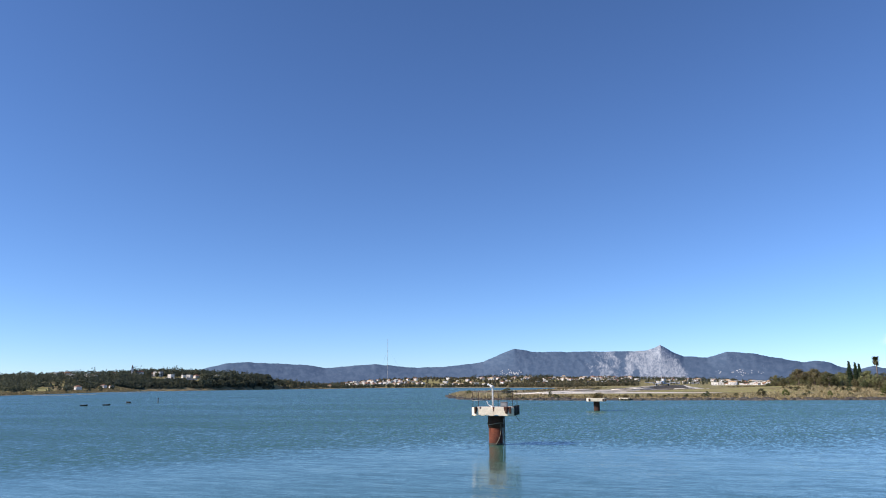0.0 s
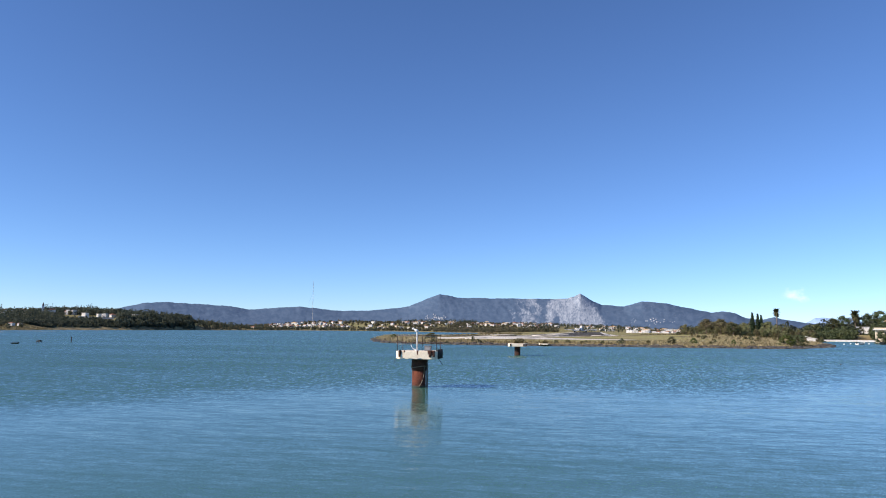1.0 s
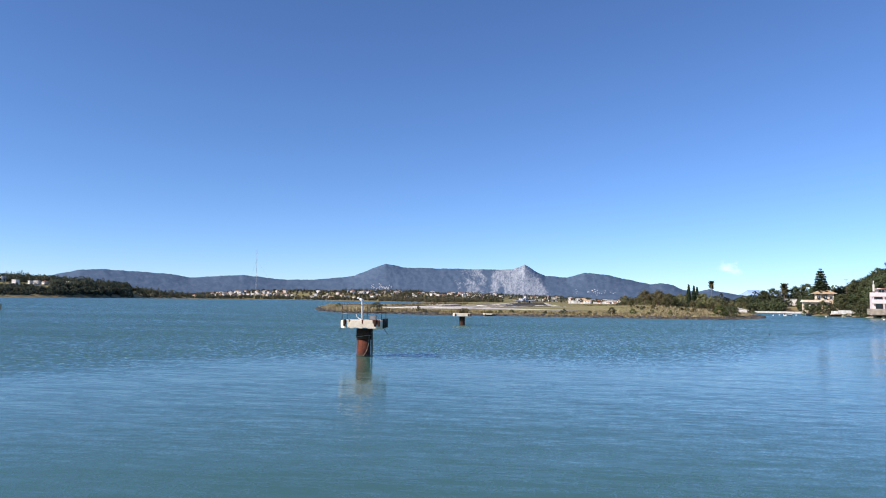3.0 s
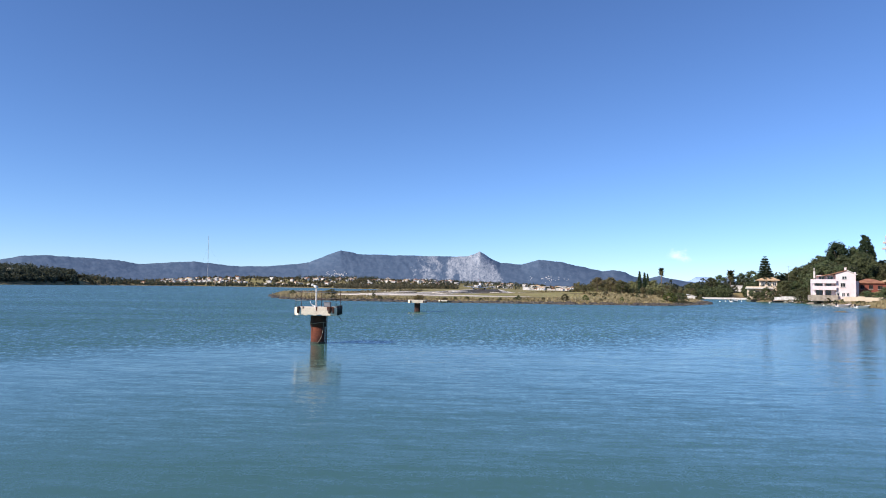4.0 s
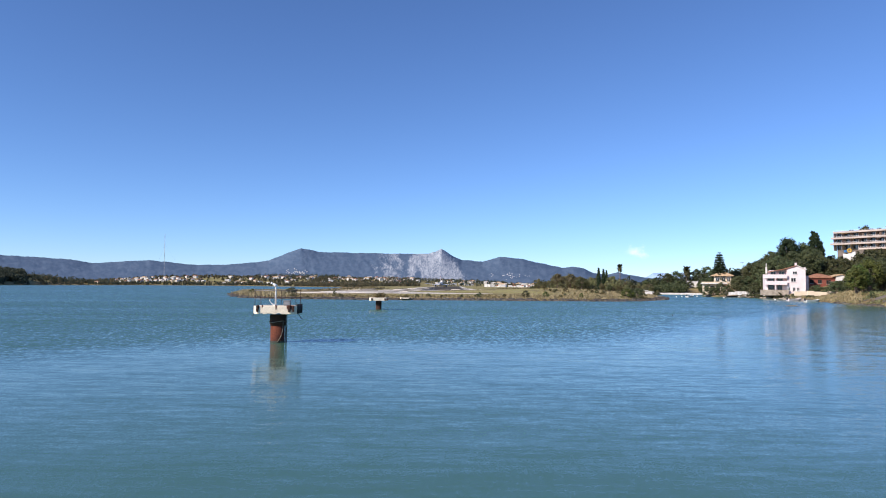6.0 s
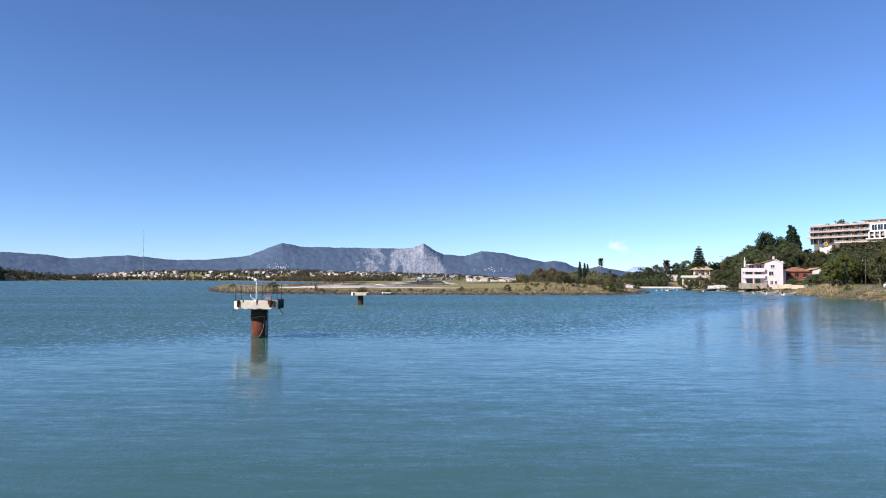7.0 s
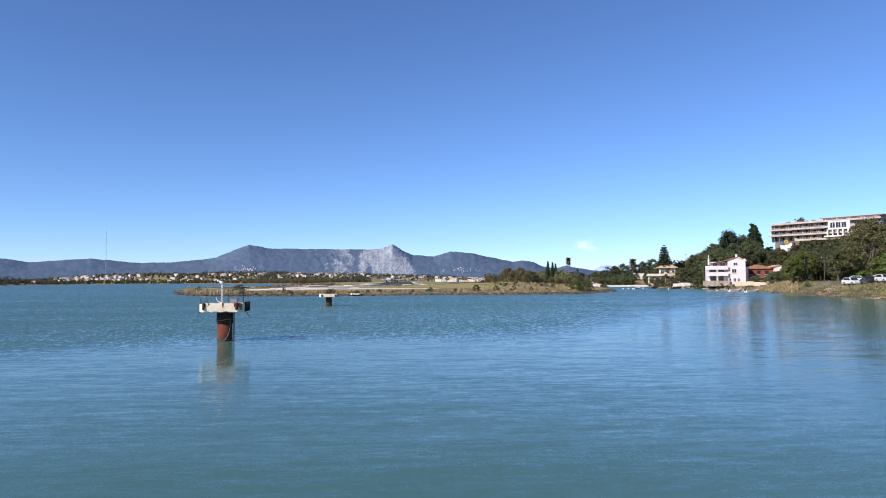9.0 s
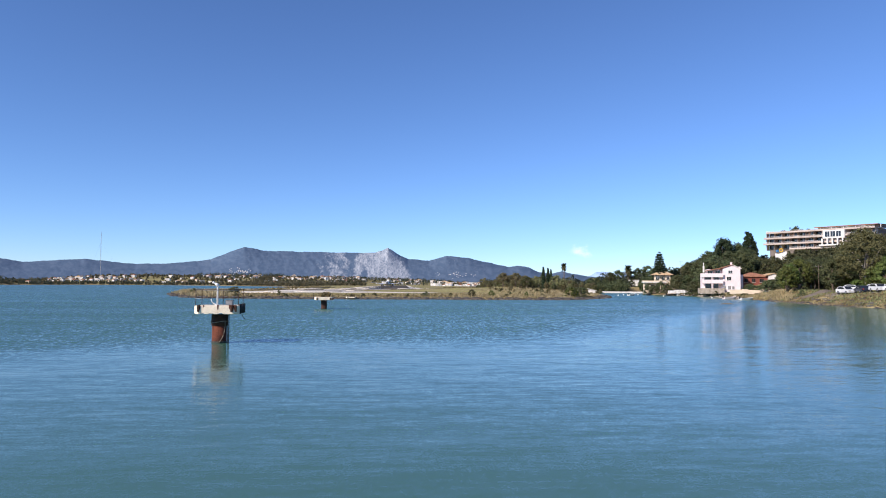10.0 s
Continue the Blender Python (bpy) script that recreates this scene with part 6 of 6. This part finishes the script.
# ---------------------------------------------------------------- the far shore
def house_kit(w, d, h, wall, roof, seed):
    """Shared meshes for a far house: walls, roof and windows, standing on z = 0."""
    kit = [("wall", Shape().box((0, 0, h / 2 - 1), (w, d, h + 2)).mesh("wall"), wall)]
    if roof == "flat":
        kit.append(("roof", Shape().box((0, 0, h + 0.15), (w + 0.5, d + 0.5, 0.3)).mesh("roof"), "concrete_white"))
    else:
        kit.append(("roof", hip_roof(-w / 2, w / 2, -d / 2, d / 2, h, h + min(w, d) * 0.24).mesh("roof"), roof))
    n = max(2, int(w / 3.2))
    win = Shape().box((0, 0, 0), (1.2, 0.16, 1.5)).mesh("window")
    spots = [(-w / 2 + w * (k + 0.5) / n, -d / 2, 1.6 + f * 3.0) for f in range(int(h / 3)) for k in range(n)]
    return kit, win, spots


KITS = [house_kit(11, 9, 6.2, "white_wall", "tile", 1), house_kit(9, 8, 6.0, "cream_wall", "tile", 2), house_kit(14, 9, 6.4, "white_wall", "flat", 3),
        house_kit(12, 10, 9.0, "peach_wall", "tile", 4), house_kit(17, 10, 6.5, "white_wall", "tile_pale", 5), house_kit(9, 9, 3.6, "white_wall", "tile", 6)]
KIT_LABEL = ["white two-storey house with terracotta roof across the lagoon", "cream two-storey house with terracotta roof across the lagoon", "white flat-roofed building across the lagoon",
             "peach three-storey house with terracotta roof across the lagoon", "long white house with pale tiled roof across the lagoon", "small white house with terracotta roof across the lagoon"]


def far_house(k, az, d, up=0.0, turn=0.0, size=1.0, label=""):
    kit, win, spots = KITS[k]
    p = on_ground(az, d, up)
    m = Matrix.Translation(p) @ Matrix.Rotation(radians(-az + turn), 4, "Z") @ Matrix.Scale(size, 4)
    h = thing("house", m, label or KIT_LABEL[k], "house", "town houses")
    for name, me_, mt in kit:
        part(name, me_, mt, h)
    for q in spots:
        part("window", win, "glass", h, "", Matrix.Translation(q))


g = random.Random(33)
TOWN = []
for n, a0, a1, d0, d1 in ((34, -26.0, -19.8, 1470, 1620), (16, -18.6, -13.0, 1420, 1620), (22, -15.5, -9.0, 1500, 1720), (18, -10.5, -4.6, 1600, 1800), (12, -4.6, 3.2, 1860, 2050), (5, -12.5, -10.0, 1160, 1300)):
    for k in range(n):
        TOWN.append((a0 + (a1 - a0) * (k + g.random()) / n, g.uniform(d0, d1)))
for az, d in TOWN:
    far_house(g.choice((0, 0, 0, 2, 2, 2, 4, 4, 5, 1)), az, d, 0, g.uniform(-70, 70), g.uniform(0.48, 0.78))
for k in range(16):
    far_house(g.choice((2, 0, 4, 2)), g.choice((g.uniform(-25.2, -23.4), g.uniform(-23.0, -20.9), g.uniform(-22.6, -21.2))), g.uniform(1480, 1600), 0, g.uniform(-75, -20), g.uniform(0.5, 0.8))
for k in range(44):
    far_house(g.choice((0, 2, 2, 4, 5)), g.uniform(-15.5, -3.0), g.uniform(1640, 1960), 2.0, g.uniform(-70, 70), g.uniform(0.45, 0.75))
for k in range(46):
    far_house(g.choice((0, 1, 2, 2, 4, 5, 5)), g.uniform(-6.0, 3.4), g.uniform(1560, 1980), 0.0, g.uniform(-70, 70), g.uniform(0.45, 0.75))
for k in range(26):
    far_house(g.choice((2, 2, 2, 5, 4)), g.uniform(2.3, 6.4), g.uniform(1020, 1180), 0.0, g.uniform(-25, 25), g.uniform(0.38, 0.68), "white flat-roofed building past the airfield")
far_house(1, -27.2, 1325, 0, -40, 0.7, "cream house alone on the far lagoon shore")
for az, d, k, sz in ((-39.05, 1118, 2, 0.6), (-38.15, 1124, 2, 0.5), (-37.75, 1128, 2, 0.55), (-37.25, 1136, 5, 0.7), (-39.95, 1165, 2, 0.85), (-40.15, 1172, 5, 0.9), (-35.85, 1110, 2, 0.95), (-34.5, 1150, 5, 0.9), (-31.0, 1330, 5, 0.9),
                     (-43.55, 860, 5, 0.5), (-43.05, 865, 5, 0.45), (-45.2, 800, 5, 0.6), (-46.6, 1080, 2, 1.0), (-46.0, 1085, 0, 0.9), (-42.9, 1120, 1, 0.8), (-44.0, 1130, 0, 0.8), (-30.2, 1350, 2, 0.8)):
    far_house(k, az, d, 1.5, g.uniform(-75, -35), sz, "pale hillside house among trees across the lagoon")
for k in range(16):
    far_house(g.choice((2, 2, 5)), g.uniform(-47.5, -42.5), g.uniform(1040, 1190), 1.5, g.uniform(-75, -35), g.uniform(0.45, 0.8), "small white house among the trees across the lagoon")
s = Shape()
for k in range(14):
    az = -39.4 + 0.165 * k
    s.box(on_ground(az, 1096, 0.3), (3.4, 0.8, 2.6 + 0.2 * (k % 3)), radians(-az))
tagged(part("retaining_wall", s, "concrete_white"), "long pale retaining wall below the hillside houses", "wall", kind="structure")
for az, d, rx, ry in ((-46.5, 470, 16, 5), (-44.3, 520, 14, 5), (-42.0, 640, 20, 5), (-39.0, 900, 30, 5)):
    c = pol(az, d)
    out = [(c.x + rx * math.cos(t) * (0.8 + 0.3 * math.sin(3 * t + az)), c.y + ry * math.sin(t) * (0.8 + 0.3 * math.cos(2 * t))) for t in [k * 0.449 for k in range(14)]]
    strip("mud_bank", out, 0.14, "mud", "low pale mud bank at the lagoon edge", "mud bank")
church = thing("church", Matrix.Translation(on_ground(-41.3, 1120)) @ Matrix.Rotation(radians(42), 4, "Z"), "white church with a slim bell tower on the far hill", "church")
part("nave", Shape().box((0, 0, 3.4), (14, 7, 8)), "white_wall", church)
part("roof", hip_roof(-7, 7, -3.5, 3.5, 7.4, 9.4), "tile", church)
tower = part("bell_tower", Shape().box((-8.4, 0, 6), (3.0, 3.0, 14)), "white_wall", church, "white bell tower")
part("spire", Shape().tube([(-8.4, 0, 13), (-8.4, 0, 15), (-8.4, 0, 17.6)], [1.5, 1.2, 0.1], 8), "shade_wall", tower)

# white airport sheds and hangars past the field
for az, d, k, sz in ((3.4, 1650, 4, 0.9), (4.1, 1600, 2, 1.0), (4.6, 1580, 5, 1.2), (5.1, 1550, 4, 0.95), (5.7, 1500, 2, 1.0), (6.3, 1450, 4, 0.9), (7.0, 1400, 5, 1.1), (2.4, 1750, 2, 0.9), (1.2, 1800, 5, 1.0), (7.6, 1380, 2, 0.8), (3.0, 1700, 2, 0.8), (6.0, 1380, 2, 0.9), (6.6, 1350, 4, 0.8), (7.2, 1340, 2, 0.9), (7.7, 1300, 0, 0.8), (8.2, 1320, 2, 1.0), (8.7, 1280, 4, 0.8), (9.2, 1300, 2, 0.9), (5.4, 1420, 2, 1.1)):
    far_house(k, az, d, 0, g.uniform(-12, 12), sz, "low white airport building beyond the field")

# the guyed radio mast
mast = thing("radio_mast", Matrix.Translation(on_ground(-22.68, 1500)), "tall thin pale grey guyed radio mast", "mast")
for k in range(10):
    s = Shape()
    z0, z1 = k * 9.5, (k + 1) * 9.5
    for a in range(3):
        c, n2 = 2.094 * a, 2.094 * (a + 1)
        s.tube([(0.42 * math.cos(c), 0.42 * math.sin(c), z0), (0.42 * math.cos(c), 0.42 * math.sin(c), z1)], 0.1, 4)
        for j in range(4):
            s.tube([(0.42 * math.cos(c), 0.42 * math.sin(c), z0 + j * 2.37), (0.42 * math.cos(n2), 0.42 * math.sin(n2), z0 + j * 2.37 + 2.37)], 0.06, 4, False)
    part("mast_section", s, "plane_grey" if k % 2 else "white_paint", mast)
for a in range(3):
    for z in (40, 75):
        part("guy_wire", Shape().tube([(0, 0, z), (45 * math.cos(2.1 * a + 0.4), 45 * math.sin(2.1 * a + 0.4), 1)], 0.03, 4), "dark_metal", mast)


# ---------------------------------------------------------------- far woods and scrub
def woods(name, n, seed, a0, a1, d0, d1, keep, tall, label, cards=26, material="far_leaf", leaf=1.5, narrow=0.0):
    x, y, z, s, g2 = scatter(n, seed, a0, a1, d0, d1, keep)
    m = len(x)
    hgt = tall[0] + (tall[1] - tall[0]) * g2.random(m) ** 1.4
    thin = g2.random(m) < narrow
    wide = np.where(thin, 0.13, 0.42) * hgt * (0.8 + 0.5 * g2.random(m))
    hgt = np.where(thin, hgt * 1.25, hgt)
    i = np.repeat(np.arange(m), cards)
    u = g2.random(len(i))
    a = g2.random(len(i)) * 2 * np.pi
    prof = np.sqrt(np.clip(1 - (2 * u - 0.9) ** 2 / 1.25, 0.02, 1))
    r = wide[i] * prof * np.sqrt(g2.random(len(i)))
    p = np.stack([x[i] + r * np.cos(a), y[i] + r * np.sin(a), z[i] + hgt[i] * (0.06 + 0.9 * u)], 1)
    k = (leaf * np.where(thin[i], 0.55, 1.0) * (0.55 + 0.7 * g2.random(len(i))))[:, None]
    q1 = g2.normal(size=p.shape)
    q1 /= np.linalg.norm(q1, axis=1, keepdims=True)
    q2 = np.cross(q1, g2.normal(size=p.shape))
    q2 /= np.linalg.norm(q2, axis=1, keepdims=True)
    v = np.stack([p - q1 * k, p + q2 * k * 0.7, p + q1 * k, p - q2 * k * 0.7], 1).reshape(-1, 3)
    me_ = bpy.data.meshes.new(name)
    me_.from_pydata(v.tolist(), [], np.arange(len(v)).reshape(-1, 4).tolist())
    me_.materials.append(M[material])
    me_.update()
    tagged(new(name, me_), label, "woods", kind="stuff")


def off_runway(x, y):
    return np.abs(x + 13) > 95


woods("far_woods", 6600, 11, -53, -30, 560, 1500, lambda x, y, s, g: (s > 12) & ((s > 60) | (g.random(len(x)) < 0.12)) & ((np.abs(np.degrees(np.arctan2(x, y)) + 38.5) > 1.9) | (np.hypot(x, y) > 1185)) & (g.random(len(x)) < np.where(s < 110, 0.55, 1.0)), (4, 10.5), "dark trees on the hill across the lagoon", 56, leaf=0.85, narrow=0.08)
woods("far_woods", 2400, 20, -43.5, -32.2, 880, 1350, lambda x, y, s, g: (s > 14) & (s < 230) & ((np.degrees(np.arctan2(x, y)) > -36.9) | (s > 150)), (5, 9.5), "dark trees along the far lagoon shore", 34, leaf=1.35, narrow=0.2)
woods("far_woods", 700, 22, -41.8, -35, 1150, 1340, lambda x, y, s, g: (s > 20) & ((np.hypot(x, y) > 1182) | (np.degrees(np.arctan2(x, y)) > -39.5)), (7, 13), "dark trees behind the hillside houses", 44, leaf=1.2, narrow=0.15)
woods("far_scrub", 2200, 23, -46, -38, 700, 1100, lambda x, y, s, g: (s > 30) & (s < 90), (1.5, 4.5), "dark scrub above the far lagoon shore", 30, "far_leaf", 0.9)
woods("far_scrub", 3000, 21, -43.5, -35, 900, 1052, lambda x, y, s, g: (s > 16) & (s < 110), (1.2, 3.6), "low bushes below the hillside houses", 34, "far_leaf", 1.0)
woods("far_woods", 1200, 19, -36.9, -31.8, 980, 1300, lambda x, y, s, g: (s > 10) & (s < 90), (6, 13), "dark grove on the far lagoon shore", 50, "far_leaf", 1.3, 0.2)
woods("far_woods", 3500, 12, -33, -3, 1100, 2000, lambda x, y, s, g: (s > 8) & (g.random(len(x)) < np.where(s < 60, 1.0, 0.8)), (2.5, 6.5), "olive green trees among the far town", 24, "town_leaf", 1.6, 0.03)
woods("far_woods", 1500, 13, -12, 14, 1250, 2500, lambda x, y, s, g: off_runway(x, y) | (y > 1850), (3.5, 7), "olive tree belt beyond the airfield", 26, "town_leaf", 1.6, 0.05)
woods("far_scrub", 1500, 14, -13, -3.5, 640, 1250, lambda x, y, s, g: (s > 4) & off_runway(x, y), (2.5, 7.5), "olive brown scrub beside the airfield", 44, "town_leaf", 0.8)
woods("far_woods", 300, 26, -16, -9.5, 1700, 1860, lambda x, y, s, g: s > 0, (5, 12), "dark trees on the hilltop behind the town", 44, "far_leaf", 1.0, 0.15)
woods("far_scrub", 3000, 27, -36, -17.5, 1080, 1520, lambda x, y, s, g: (s > 4) & (s < 62), (1.8, 5.5), "dark scrub along the far lagoon shore", 34, "far_leaf", 0.9, 0.05)
woods("far_woods", 900, 28, -35, -26.5, 1080, 1480, lambda x, y, s, g: (s > 20) & (g.random(len(x)) < 0.5), (4, 10), "dark trees on the low far shore", 44, "far_leaf", 1.0, 0.15)
woods("far_woods", 320, 29, -50, -34, 1185, 1320, lambda x, y, s, g: (s > 60) & (wobble(x, y, 60, 3) > 0.1), (9, 15), "tall dark trees on the ridge across the lagoon", 70, "far_leaf", 1.1, 0.25)
woods("far_woods", 420, 25, -6, 4, 1500, 1950, lambda x, y, s, g: s > 0, (4, 10), "dark trees between the town houses", 40, "far_leaf", 1.0, 0.2)
woods("far_scrub", 600, 24, -3.5, 7, 1190, 1500, lambda x, y, s, g: off_runway(x, y), (2, 6), "olive brown scrub beyond the airfield", 34, "town_leaf", 0.9, 0.06)
woods("far_scrub", 900, 15, 6.6, 22, 345, 1000, lambda x, y, s, g: (s > 10) & (x > 70), (4, 8), "olive green trees at the edge of the airfield", 60, "far_leaf", 0.75)
woods("far_scrub", 1500, 16, -17, 14, 215, 640, lambda x, y, s, g: (s > 14) & (np.abs(x + 13) > 42), (0.25, 0.9), "low tufts of scrub on the grass field", 30, "marsh", 0.28)

woods("hill_scrub", 520, 30, 15.6, 19.9, 335, 358, lambda x, y, s, g: (s > 2) & (np.abs(np.degrees(np.arctan2(x, y)) - 18.35) > 0.5), (1.8, 4.2), "dense green bushes behind the sea wall", 60, "leaf_a", 0.35)
woods("hill_scrub", 2600, 17, 20.6, 40, 205, 335, lambda x, y, s, g: (s > 14) & (np.hypot(x - 107, y - 224) > 15) & (np.hypot(x - 117, y - 226) > 9) & (np.hypot(x - 101, y - 219) > 12) & (np.hypot(x - 99, y - 271) > 9) & (np.hypot(x - 163, y - 278) > 26) & (np.hypot(x - 178, y - 265) > 22), (1.6, 3.6), "low green scrub between the hillside trees", 44, "leaf_a", 0.4)

# white specks of hill villages
s = Shape()
g = random.Random(5)
for a0, k0, n in ((-13.3, 0.37, 22), (-12.6, 0.34, 10), (4.6, 0.36, 22), (2.4, 0.38, 16), (7.0, 0.3, 8), (-4.5, 0.3, 5)):
    for _ in range(n):
        az, kk = a0 + g.gauss(0, 0.45), k0 + g.gauss(0, 0.03)
        d = 3300 + 1250 * kk
        cz = np.tan(np.radians(np.interp(az, ra, rh))) * 4450
        z = 2 + float(cz) * (float(smooth(kk / 0.92)) * 0.55 + 0.45 * (kk / 0.92) ** 1.4)
        s.box(pol(az, d, z - 5.6), (g.uniform(2.6, 5.5), 8, 10), radians(-az), 0)
tagged(part("hill_village", s, "white_wall"), "white houses of villages on the mountain foot", "village", kind="stuff")
